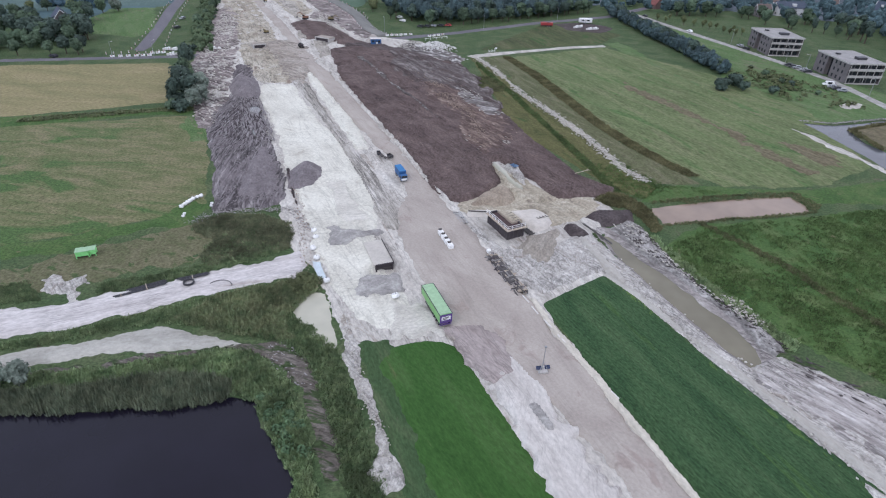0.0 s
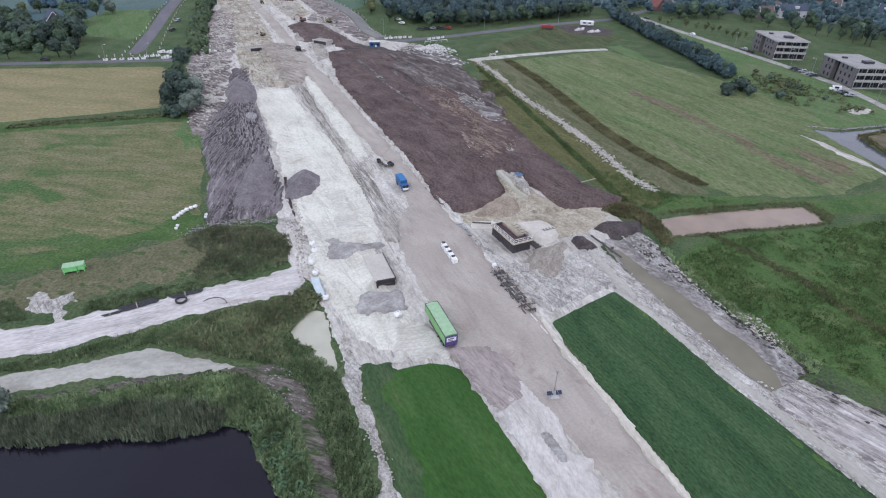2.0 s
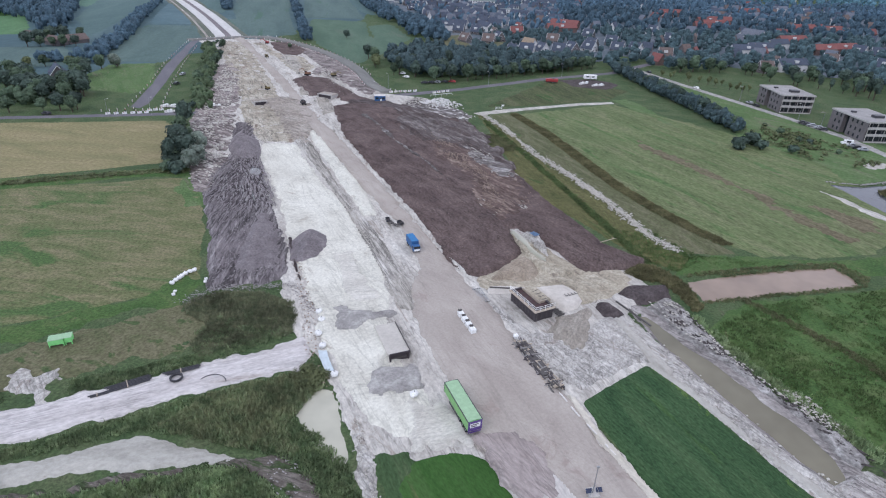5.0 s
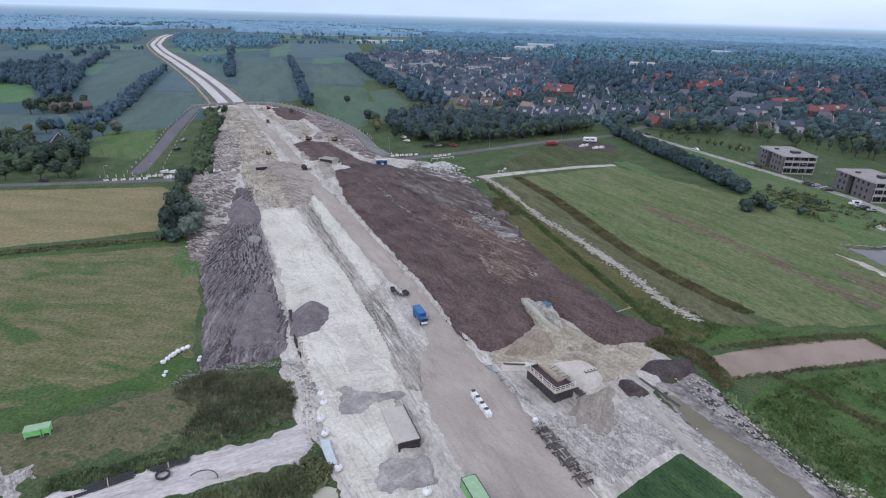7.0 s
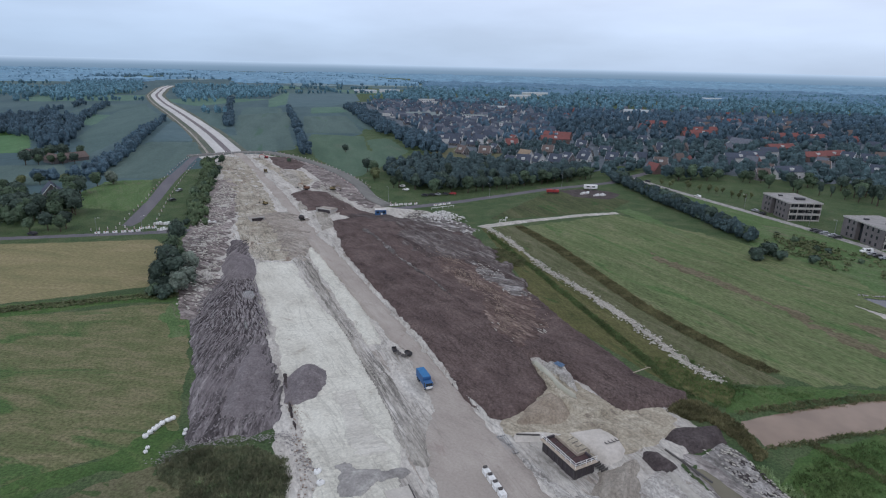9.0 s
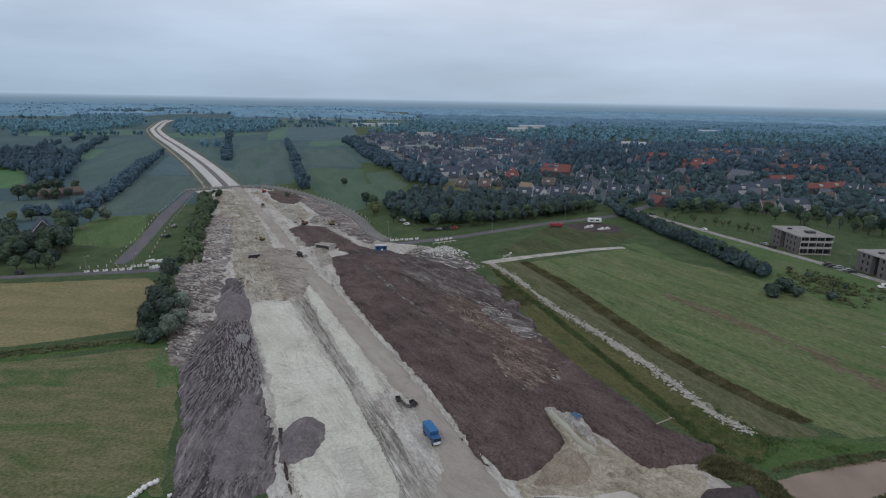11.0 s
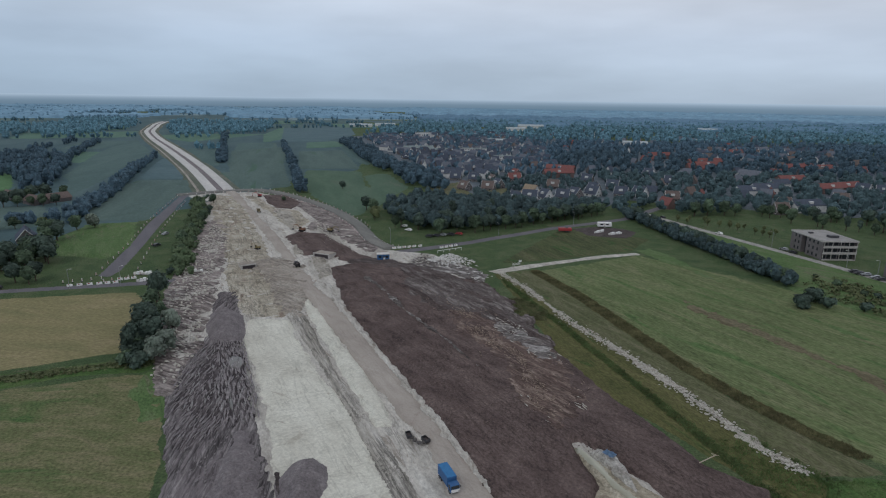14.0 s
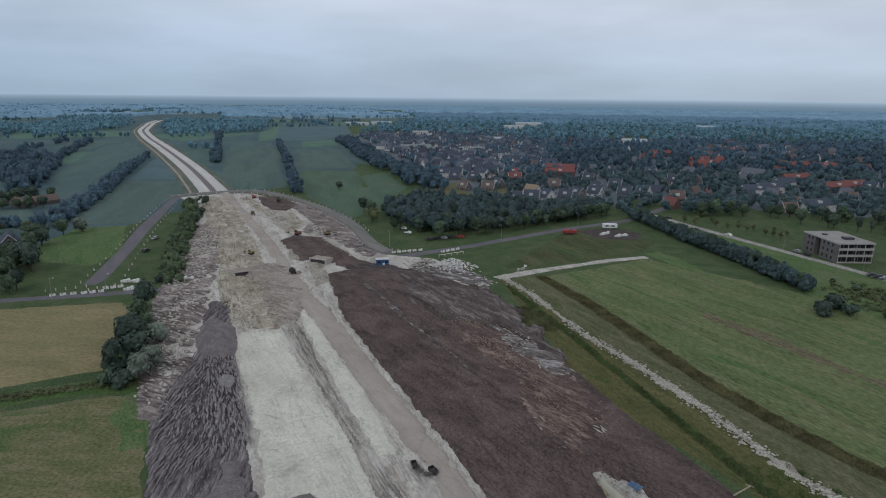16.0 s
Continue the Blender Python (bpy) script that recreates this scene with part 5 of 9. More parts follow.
for x, y, k, s in ((-104, 215, "d", 0.85), (-101, 221, "b", 0.95), (-106, 226, "d", 0.9), (-109, 235, "b", 0.9), (-105, 232, "d", 0.8), (-96.5, 213, "s", 0.9), (-101, 236, "s", 0.8),
                   (-112, 243, "c", 0.9), (-95.5, 217.5, "s", 0.85), (-118, 262, "d", 0.95), (-120, 268, "b", 0.8), (-117, 256, "c", 0.8)):
    plant(k, x, y, s)
row("hgchg", [(-127, 297), (-137, 330), (-150, 380), (-168, 440), (-186, 495)], 5.0, (0.5, 0.8), 4.0)
row("gh", [(-99, 206), (-103, 214), (-105, 226), (-110, 240), (-114, 252)], 2.6, (0.9, 1.3), 1.5)
row("cao", [(-340, 240), (-260, 262), (-166, 284)], 13, (0.7, 1.0), 2.0)
row("abc", [(-290, 300), (-225, 312), (-180, 305)], 8, (0.8, 1.1), 6.0)
row("abco", [(-300, 330), (-240, 345), (-212, 352)], 7, (0.8, 1.1), 8.0)
row("aco", [(-215, 372), (-235, 385), (-262, 375)], 8, (0.6, 0.9), 4.0)
row("abda", [(-226, 322), (-208, 300), (-192, 302), (-197, 322)], 6, (0.8, 1.15), 4.0)
row("abdb", [(-206, 300), (-200, 314), (-204, 328)], 4.5, (0.75, 1.0), 3.0)
row("ab", [(-210, 352), (-214, 362)], 5.0, (0.8, 1.0), 2.0)
row("bca", [(-270, 455), (-300, 445), (-310, 470), (-285, 490)], 7.0, (0.7, 1.0), 3.0)
row("acb", [(-188, 283), (-178, 286), (-168, 285)], 7.0, (0.7, 0.9), 1.5)
row("ghg", [(-222, 312), (-204, 304), (-198, 316), (-206, 328), (-226, 324)], 3.5, (0.7, 1.0), 4.0)
row("sba", [(-216, 358), (-211, 338), (-236, 330)], 6, (0.8, 1.1), 3.0)
row("s", [(-214, 378), (-205, 388)], 7, (0.9, 1.1), 2.0)
row("ab", [(-18, 374), (30, 396), (62, 418), (104, 444)], 7, (0.7, 1.0), 2.0)
row("abd", [(-40, 400), (-30, 388), (22, 408), (60, 430)], 7, (0.7, 1.0), 4.0)
row("bad", [(-60, 452), (-44, 428), (0, 425), (40, 445)], 8, (0.7, 1.0), 5.0)
row("o", [(-58, 428), (-50, 410)], 9, (0.7, 0.9), 2.0)
row("bhbc", [(114, 436), (117, 395), (122, 362), (128, 336), (131, 306), (134, 288)], 4.0, (0.6, 0.82), 1.8)
row("hg", [(132, 322), (136, 300), (142, 286)], 5.5, (0.8, 1.1), 3.0)
row("gh", [(118, 259), (130, 268), (133, 259)], 3.2, (1.0, 1.4), 2.5)
row("gh", [(143, 258), (146, 256)], 4, (0.8, 1.1), 1.0)
row("gh", [(150, 300), (158, 280), (163, 255)], 8, (0.5, 0.8), 4.0)
row("y", [(140, 420), (158, 405), (176, 372)], 6, (0.9, 1.15), 3.5)
row("y", [(150, 425), (170, 405), (186, 380)], 9, (0.8, 1.1), 3.0)
row("abc", [(150, 440), (190, 440), (228, 436), (262, 414)], 9, (0.8, 1.1), 4.0)
row("abd", [(262, 408), (252, 380), (262, 352), (272, 330), (285, 300), (300, 270)], 7, (0.8, 1.15), 5.0)
row("abd", [(215, 420), (236, 395), (248, 372)], 8, (0.6, 0.9), 4.0)
plant("b", -92, 541, 0.7)
plant("c", -126, 480, 0.5)

# ---- woods, hedges and far trees: too many to count ----
STAMPS = {}


def stamp(level):
    """Coarse crowns, as corner arrays, that the woods are filled with."""
    if level not in STAMPS:
        count, leaf, lobes, rings, segs = {0: (170, 0.38, 6, 3, 6), 1: (84, 0.48, 5, 3, 5), 2: (32, 0.70, 3, 3, 5), 3: (8, 1.0, 2, 2, 5), 4: (4, 1.3, 2, 2, 4)}[level]
        STAMPS[level] = [np.concatenate([clumps(np.random.default_rng(50 + k), count, leaf, lobes, 8.5, 9.5, 0.6), hulls(np.random.default_rng(50 + k), lobes, 8.5, 9.5, 0.6, rings, segs, 0.92)]) for k in range(6)]
    return STAMPS[level]


def wood(name, places, sizes, level, material, label, category="woods"):
    r, rows = np.random.default_rng(len(places) + 5), []
    shapes = stamp(level)
    for (x, y), s in zip(places, sizes):
        a = r.random() * 6.28
        c = shapes[r.integers(0, 6)]
        rot = np.array([[math.cos(a), math.sin(a), 0], [-math.sin(a), math.cos(a), 0], [0, 0, 1]])
        rows.append(c @ rot * s * (1, 1, 0.85 + 0.4 * r.random()) + (x, y, 0))
    co = np.concatenate(rows)
    ob = new(name, arrays_mesh(name, co, quads(len(co) // 4), material))
    return tagged(ob, label, category, "", "stuff")


def fill(poly, step, seed, occupancy=1.0, avoid=(), gap=9, patch=60):
    r = np.random.default_rng(seed)
    p = np.array(poly, float)
    lo, hi = p.min(0), p.max(0)
    X, Y = np.meshgrid(np.arange(lo[0], hi[0], step), np.arange(lo[1], hi[1], step), indexing="ij")
    X, Y = X + r.uniform(-0.45, 0.45, X.shape) * step, Y + r.uniform(-0.45, 0.45, Y.shape) * step
    ok = inside(poly, X, Y) > 0
    if occupancy < 1:
        ok &= (fbm(X, Y, patch, 3) * 0.7 + r.uniform(-0.5, 0.5, X.shape) * 0.6) < occupancy - 0.5
    for ax, ay in avoid:
        ok &= (X - ax) ** 2 + (Y - ay) ** 2 > gap * gap
    return list(zip(X[ok], Y[ok]))


def strip(points, step, width, seed):
    r, out = np.random.default_rng(seed), []
    for (ax, ay), (bx, by) in zip(points, points[1:]):
        n = int(math.hypot(bx - ax, by - ay) / step * max(1, width / step))
        for k in range(n):
            s = r.random()
            out.append((ax + (bx - ax) * s + r.uniform(-0.5, 0.5) * width, ay + (by - ay) * s + r.uniform(-0.5, 0.5) * width))
    return out


def sized(places, lo, hi, seed=3):
    r = np.random.default_rng(seed)
    return [r.uniform(lo, hi) for _ in places]

# ---- far fields, beyond the site ----
FIELD_LABELS = {"pasture": "dull green pasture beside the works", "maize": "green maize field with faint rows", "corn": "dull green maize field", "far_grass_haze": "flat green pasture with hedges", "far_dark_haze": "dull green farm field with haze in its colour", "lush_grass": "flat bright green pasture", "meadow_green": "rough green grass beside the detour road", "far_green": "bright green pasture among woods"}


def far_field(k, material, outline):
    sheet("field", outline, 0.42 + 0.03 * k, 3, material, 5.0, 0.5, label=FIELD_LABELS[material], category="field")


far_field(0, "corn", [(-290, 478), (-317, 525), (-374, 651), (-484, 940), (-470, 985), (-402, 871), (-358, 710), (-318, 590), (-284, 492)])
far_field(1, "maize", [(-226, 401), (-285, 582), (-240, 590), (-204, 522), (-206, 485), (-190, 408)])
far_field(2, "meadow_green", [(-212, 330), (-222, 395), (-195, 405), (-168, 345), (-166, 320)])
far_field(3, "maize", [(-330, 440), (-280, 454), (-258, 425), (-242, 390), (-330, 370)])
far_field(4, "far_grass_haze", [(-482, 756), (-505, 849), (-434, 845), (-404, 702)])
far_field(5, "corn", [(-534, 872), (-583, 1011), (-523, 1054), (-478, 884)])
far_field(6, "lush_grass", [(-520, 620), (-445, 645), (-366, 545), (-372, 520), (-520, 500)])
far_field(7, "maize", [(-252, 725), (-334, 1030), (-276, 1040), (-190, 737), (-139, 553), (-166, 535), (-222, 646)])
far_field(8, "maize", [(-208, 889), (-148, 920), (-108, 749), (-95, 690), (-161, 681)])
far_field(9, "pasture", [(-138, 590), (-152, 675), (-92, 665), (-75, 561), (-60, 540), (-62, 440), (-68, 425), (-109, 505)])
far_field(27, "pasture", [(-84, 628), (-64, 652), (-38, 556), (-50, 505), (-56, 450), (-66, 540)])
far_field(10, "far_dark_haze", [(-286, 590), (-330, 720), (-376, 880), (-330, 790), (-262, 650), (-240, 596)])
far_field(11, "far_dark_haze", [(-410, 905), (-470, 1000), (-540, 1180), (-520, 1190), (-440, 1020), (-385, 910)])
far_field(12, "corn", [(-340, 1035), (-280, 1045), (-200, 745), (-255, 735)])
far_field(13, "far_dark_haze", [(-455, 1290), (-560, 1330), (-700, 1640), (-620, 1560)])
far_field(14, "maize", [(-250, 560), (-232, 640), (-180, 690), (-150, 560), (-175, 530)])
far_field(15, "far_grass_haze", [(-420, 1040), (-360, 1270), (-480, 1260), (-560, 1180)])
far_field(16, "far_dark_haze", [(-205, 1100), (-290, 1060), (-350, 1290), (-420, 1660), (-250, 1700), (-180, 1300)])
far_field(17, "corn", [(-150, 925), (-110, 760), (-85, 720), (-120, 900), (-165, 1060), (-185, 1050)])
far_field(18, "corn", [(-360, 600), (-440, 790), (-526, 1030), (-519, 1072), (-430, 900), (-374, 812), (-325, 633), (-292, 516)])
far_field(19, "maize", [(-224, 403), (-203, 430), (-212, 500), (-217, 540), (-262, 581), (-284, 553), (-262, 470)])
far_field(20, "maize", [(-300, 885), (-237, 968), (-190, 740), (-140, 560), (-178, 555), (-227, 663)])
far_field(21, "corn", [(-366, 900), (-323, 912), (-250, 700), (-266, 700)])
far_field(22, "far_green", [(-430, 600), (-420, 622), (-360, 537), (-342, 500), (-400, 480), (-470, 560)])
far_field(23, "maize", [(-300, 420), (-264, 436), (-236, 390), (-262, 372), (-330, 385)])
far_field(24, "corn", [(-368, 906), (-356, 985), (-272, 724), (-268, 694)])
far_field(25, "far_grass_haze", [(-364, 1272), (-414, 1665), (-285, 1117), (-300, 1041)])
far_field(26, "far_grass_haze", [(-231, 1055), (-185, 1094), (-154, 984), (-207, 940)])

r = np.random.default_rng(21)
ca, sa = math.cos(radians(25)), math.sin(radians(25))
HEDGES = []
for u in np.arange(-2800, 900, 215):
    for v in np.arange(1000, 4500, 265):
        w, l = r.uniform(150, 200), r.uniform(200, 250)
        x, y = u * ca - v * sa, u * sa + v * ca
        road = np.interp(y, [500, 900, 1300, 1700, 2100, 4000], [-180, -370, -570, -790, -890, -900])
        mx, my = x + 90 * ca - 120 * sa, y + 90 * sa + 120 * ca
        if y < 1080 and -640 < x or abs(mx - road) < 170 and y < 2400 or mx > -200 + (y - 1200) * 0.22 or x > -380 and y < 1320 or math.hypot(mx, my) > 4500:
            continue
        quad = [(x + a * ca - b * sa, y + a * sa + b * ca) for a, b in ((0, 0), (w, 0), (w, l), (0, l))]
        if r.random() < 0.8:
            # past 2000 m mostly the paler colour with more painted haze
            ob = sheet("field", quad, 0.9 + 0.0013 * (u + 2800) / 215 + 0.011 * (v - 1000) / 265, 4, ("corn", "far_grass_haze", "far_dark_haze", "far_dark_haze", "corn", "far_grass_haze")[r.integers(0, 6)] if y < 2000 else ("far_pale_haze", "far_dark_haze", "far_pale_haze")[r.integers(0, 3)], 26.0, 0.6, label="distant flat green field", category="field")
        else:
            HEDGES += fill(quad, 17, int(r.integers(0, 9999)), 0.75)
        HEDGES += strip([quad[0], quad[1]], 7, 6, int(r.integers(0, 9999)))
        if r.random() < 0.75:
            HEDGES += strip([quad[0], quad[3]], 7, 6, int(r.integers(0, 9999)))

# ---- houses ----
def brick(name, colour, size=3.0):
    s = Shade(name, 0.85, local=True)
    c = s.ramp(s.noise(size, 3), [(0.3, tuple(v * 0.85 for v in colour)), (0.7, tuple(v * 1.12 for v in colour))])
    f = s.noise(0.25, 3)
    return s.done(s.mix(c, s.ramp(f, [(0.3, 0.8), (0.7, 1.15)])), f, 0.3, 0.02)


M["brick_brown"] = brick("brick_brown", (0.165, 0.150, 0.150))
M["brick_red"] = brick("brick_red", (0.16, 0.112, 0.103))
M["render_white"] = brick("render_white", (0.62, 0.62, 0.61))
# both grey tiles hold some blue distance haze in their colour
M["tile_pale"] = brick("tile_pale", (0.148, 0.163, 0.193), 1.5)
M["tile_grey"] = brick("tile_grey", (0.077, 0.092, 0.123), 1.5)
M["tile_red"] = brick("tile_red", (0.215, 0.090, 0.083), 1.5)
M["tile_brown"] = brick("tile_brown", (0.155, 0.122, 0.112), 1.5)
M["thatch"] = brick("thatch", (0.30, 0.235, 0.17), 1.5)
M["flat_roof"] = soil("flat_roof", (0.255, 0.247, 0.240), (0.305, 0.296, 0.286), (0.355, 0.344, 0.332), 5, 0.8, bump=0.2, contrast=(0.9, 1.08))
M["white_trim"] = paint("white_trim", (0.58, 0.58, 0.57), 0.5, 0, 0.06)
M["dark_glass"] = paint("dark_glass", (0.03, 0.035, 0.04), 0.08, 0, 0.1)
M["dark_metal"] = paint("dark_metal", (0.06, 0.06, 0.065), 0.5, 0.3)


def gable_bm(w, d, h0, h1, over=0.4, thick=0.22):
    """Roof slabs over a house w wide and d deep: the ridge runs along the depth."""
    bm = bmesh.new()
    pitch = (h1 - h0) / (w / 2)
    for side in (-1, 1):
        e = w / 2 + over
        pts = [(side * e, h0 - pitch * over), (0, h1), (0, h1 + thick), (side * e, h0 - pitch * over + thick)]
        vs = [[bm.verts.new((px, y, pz)) for px, pz in pts] for y in (-d / 2 - over, d / 2 + over)]
        for k in range(4):
            bm.faces.new((vs[0][k], vs[0][(k + 1) % 4], vs[1][(k + 1) % 4], vs[1][k]))
        bm.faces.new(vs[0][::-1]), bm.faces.new(vs[1])
    bmesh.ops.recalc_face_normals(bm, faces=bm.faces)
    return bm


def gable_walls(w, d, h0, h1):
    bm = bmesh.new()
    pts = [(-w / 2, -0.3), (w / 2, -0.3), (w / 2, h0), (0, h1), (-w / 2, h0)]
    vs = [[bm.verts.new((px, y, pz)) for px, pz in pts] for y in (-d / 2, d / 2)]
    for k in range(5):
        bm.faces.new((vs[0][k], vs[0][(k + 1) % 5], vs[1][(k + 1) % 5], vs[1][k]))
    bm.faces.new(vs[0][::-1]), bm.faces.new(vs[1])
    bmesh.ops.recalc_face_normals(bm, faces=bm.faces)
    return bm


def make_house(label, walls, roof, w, d, h0, h1, trim=True, dormer=True, group="village houses"):
    t = thing("house", label, "house", group)
    part("wall", gable_walls(w, d, h0, h1), walls, t)
    rf = part("roof", gable_bm(w, d, h0, h1), roof, t)
    part("chimney", boxes((0.6, -d * 0.3, h1 - 1.2, 1.3, -d * 0.3 + 0.7, h1 + 0.8)), "brick_brown", rf)
    for sx in (-1, 1):
        if trim:
            bm = bmesh.new()
            for s2 in (-1, 1):
                tube(bm, (s2 * (w / 2 + 0.4), sx * (d / 2 + 0.42), h0 - (h1 - h0) / (w / 2) * 0.4 + 0.1), (0, sx * (d / 2 + 0.42), h1 + 0.1), 0.16, sides=4)
            part("gable_trim", bm, "white_trim", t)
        for px in (-w * 0.24, w * 0.24):
            win = part("window", boxes((px - 0.75, sx * d / 2 - 0.06, 0.9, px + 0.75, sx * d / 2 + 0.06, 2.3)), "white_trim", t)
            part("pane", boxes((px - 0.62, sx * d / 2 - 0.09, 1.02, px + 0.62, sx * d / 2 + 0.09, 2.18)), "dark_glass", win)
        win = part("window", boxes((-0.7, sx * d / 2 - 0.06, h0 + 0.5, 0.7, sx * d / 2 + 0.06, h0 + 1.7)), "white_trim", t)
        part("pane", boxes((-0.58, sx * d / 2 - 0.09, h0 + 0.62, 0.58, sx * d / 2 + 0.09, h0 + 1.58)), "dark_glass", win)
        for py in (-d * 0.25, d * 0.22):
            win = part("window", boxes((sx * w / 2 - 0.06, py - 0.9, 0.8, sx * w / 2 + 0.06, py + 0.9, 2.2)), "white_trim", t)
            part("pane", boxes((sx * w / 2 - 0.09, py - 0.78, 0.92, sx * w / 2 + 0.09, py + 0.78, 2.08)), "dark_glass", win)
        if dormer:
            zc = (h0 + h1) / 2
            part("dormer", boxes((sx * w * 0.12, -1.4, zc - 0.9, sx * w * 0.42, 1.4, zc + 0.75)), "white_trim", t)
    part("door", boxes((w / 2 - 0.05, -0.5, 0, w / 2 + 0.08, 0.5, 2.1)), "dark_metal", t)
    return t


HOUSES = [
    make_house("grey-roofed brick house with white gable boards", "brick_brown", "tile_grey", 8, 10, 3.2, 8.5),
    make_house("grey-roofed house with white gable walls", "render_white", "tile_grey", 8.5, 11, 3.0, 8.8),
    make_house("red-tiled brick house among trees", "brick_red", "tile_red", 8, 12, 3.2, 8.0),
    make_house("brown-tiled brick house among trees", "brick_brown", "tile_brown", 8, 10, 3.0, 8.2),
    make_house("long terrace of houses under one red tiled roof", "brick_red", "tile_red", 9, 30, 5.4, 9.0, False),
    make_house("long terrace of houses under one grey roof", "render_white", "tile_grey", 9, 26, 5.4, 9.0, False),
    make_house("house with a tall pale thatched roof", "render_white", "thatch", 10, 12, 2.8, 9.0, False, False),
]
HOMES, house_used = [], set()
FAR_HOMES = []


def home(k, x, y, turn, s=1.0):
    HOMES.append((x, y))
    m = pose(x, y, 0, 0, 0, turn)
    if k in house_used:
        ob = copy_thing(HOUSES[k], m)
    else:
        house_used.add(k)
        ob = HOUSES[k]
        ob.matrix_basis = m
    ob.scale = (s, s, s)


for k, x, y, turn_ in ((1, 57, 494, 70), (1, 70, 500, 20), (0, 84, 502, 65), (0, 96, 512, 25), (1, 45, 484, 30), (6, 62, 520, 40), (2, 60, 606, 100), (3, 38, 590, 15), (0, 22, 600, 60), (0, 5, 606, 75), (5, -8, 622, 100), (0, 40, 560, 20), (3, 10, 545, 40), (3, 30, 545, 70), (2, 112, 640, 60), (4, 118, 672, 60)):
    home(k, x, y, turn_)
for k, x, y, turn_ in ((2, 66, 640, 20), (3, 88, 560, 65), (0, 118, 540, 35), (0, 140, 560, 60), (1, 150, 520, 30), (0, 128, 600, 55), (3, 168, 500, 80), (1, 112, 520, 40), (0, 135, 520, 60), (4, 289, 848, 95), (4, 305, 759, 100), (4, 322, 770, 100), (4, 323, 604, 105), (4, 345, 560, 108), (4, 325, 551, 108), (4, 418, 706, 100)):
    home(k, x, y, turn_)
for k, x, y, turn_ in ((4, 395, 715, 100), (1, 357, 554, 30), (0, 368, 545, 60), (5, 266, 545, 100), (5, 246, 530, 95), (3, 241, 475, 100), (5, 250, 462, 100), (3, 225, 452, 95), (4, 422, 912, 100), (0, 330, 480, 40), (3, 300, 500, 70), (4, 108, 636, 100), (2, 275, 815, 20), (4, 300, 728, 95), (1, 205, 652, 30), (1, 203, 590, 60)):
    home(k, x, y, turn_)
for k, x, y, turn_ in ((1, 74, 808, 30), (1, 46, 860, 60)):
    home(k, x, y, turn_)
SHEDS = ((-40, 930, 18, 46, 4.5, 7.5, 105, "dull_sheet"), (-8, 905, 14, 30, 4.0, 6.5, 105, "dull_sheet"), (99, 1124, 15, 34, 5.0, 7.0, 95, "pale_sheet"), (342, 1102, 18, 42, 5.0, 7.5, 80, "pale_sheet"), (191, 1555, 20, 48, 6.0, 9.0, 92, "pale_sheet"), (255, 1714, 26, 70, 7.0, 10.0, 88, "pale_sheet"), (335, 1790, 26, 55, 7.0, 10.0, 84, "pale_sheet"), (-211, 1651, 16, 60, 6.0, 9.0, 98, "pale_sheet"), (-150, 1700, 16, 55, 6.0, 9.0, 96, "pale_sheet"), (718, 1633, 18, 50, 6.0, 9.0, 70, "pale_sheet"))
FLATS = ((-37, 1234, 30, 13, 10.5, 12), (41, 882, 34, 11, 8.5, -8), (72, 800, 22, 11, 6.0, 14))
PLOTS = [(s[0], s[1], s[3] * 0.5 + 9) for s in SHEDS] + [(s[0], s[1], s[2] * 0.5 + 9) for s in FLATS]
r = np.random.default_rng(8)
def quarter(poly, step, kinds, keep):
    for x, y in fill(poly, step, int(r.integers(0, 999))):
        if r.random() < keep and all((x - a) ** 2 + (y - b) ** 2 > 130 for a, b in HOMES[:46]):
            k, turn_ = int(kinds[r.integers(0, len(kinds))]), r.choice([25, 115, 60, 150]) + r.uniform(-6, 6)
            if any((x - a) ** 2 + (y - b) ** 2 < c * c for a, b, c in PLOTS):
                continue
            if y < 860 and len(HOMES) < 150:
                home(k, x, y, turn_, 0.82)
            else:
                HOMES.append((x, y))
                FAR_HOMES.append((k, x, y, turn_))


quarter([(-160, 1230), (-75, 880), (-25, 700), (-12, 632), (30, 625), (60, 680), (30, 840), (-10, 1100), (-60, 1260)], 15.5, (0, 1, 1, 0, 1, 0, 5), 0.86)
quarter([(30, 690), (115, 690), (140, 900), (190, 1250), (60, 1450), (-40, 1300), (20, 1000)], 19, (0, 1, 1, 0, 5, 1, 3), 0.75)
quarter([(340, 800), (480, 800), (620, 960), (560, 1060), (380, 960)], 24, (0, 1, 3, 0, 1, 5), 0.75)
quarter([(420, 560), (560, 620), (560, 760), (430, 700)], 32, (0, 2, 1, 3), 0.6)
quarter([(140, 700), (330, 900), (800, 1250), (700, 1600), (250, 1500)], 48, (0, 1, 0, 3, 5, 1, 2), 0.5)
quarter([(150, 470), (420, 470), (560, 760), (330, 900), (150, 680)], 33, (0, 1, 0, 3, 5, 0, 2), 0.4)


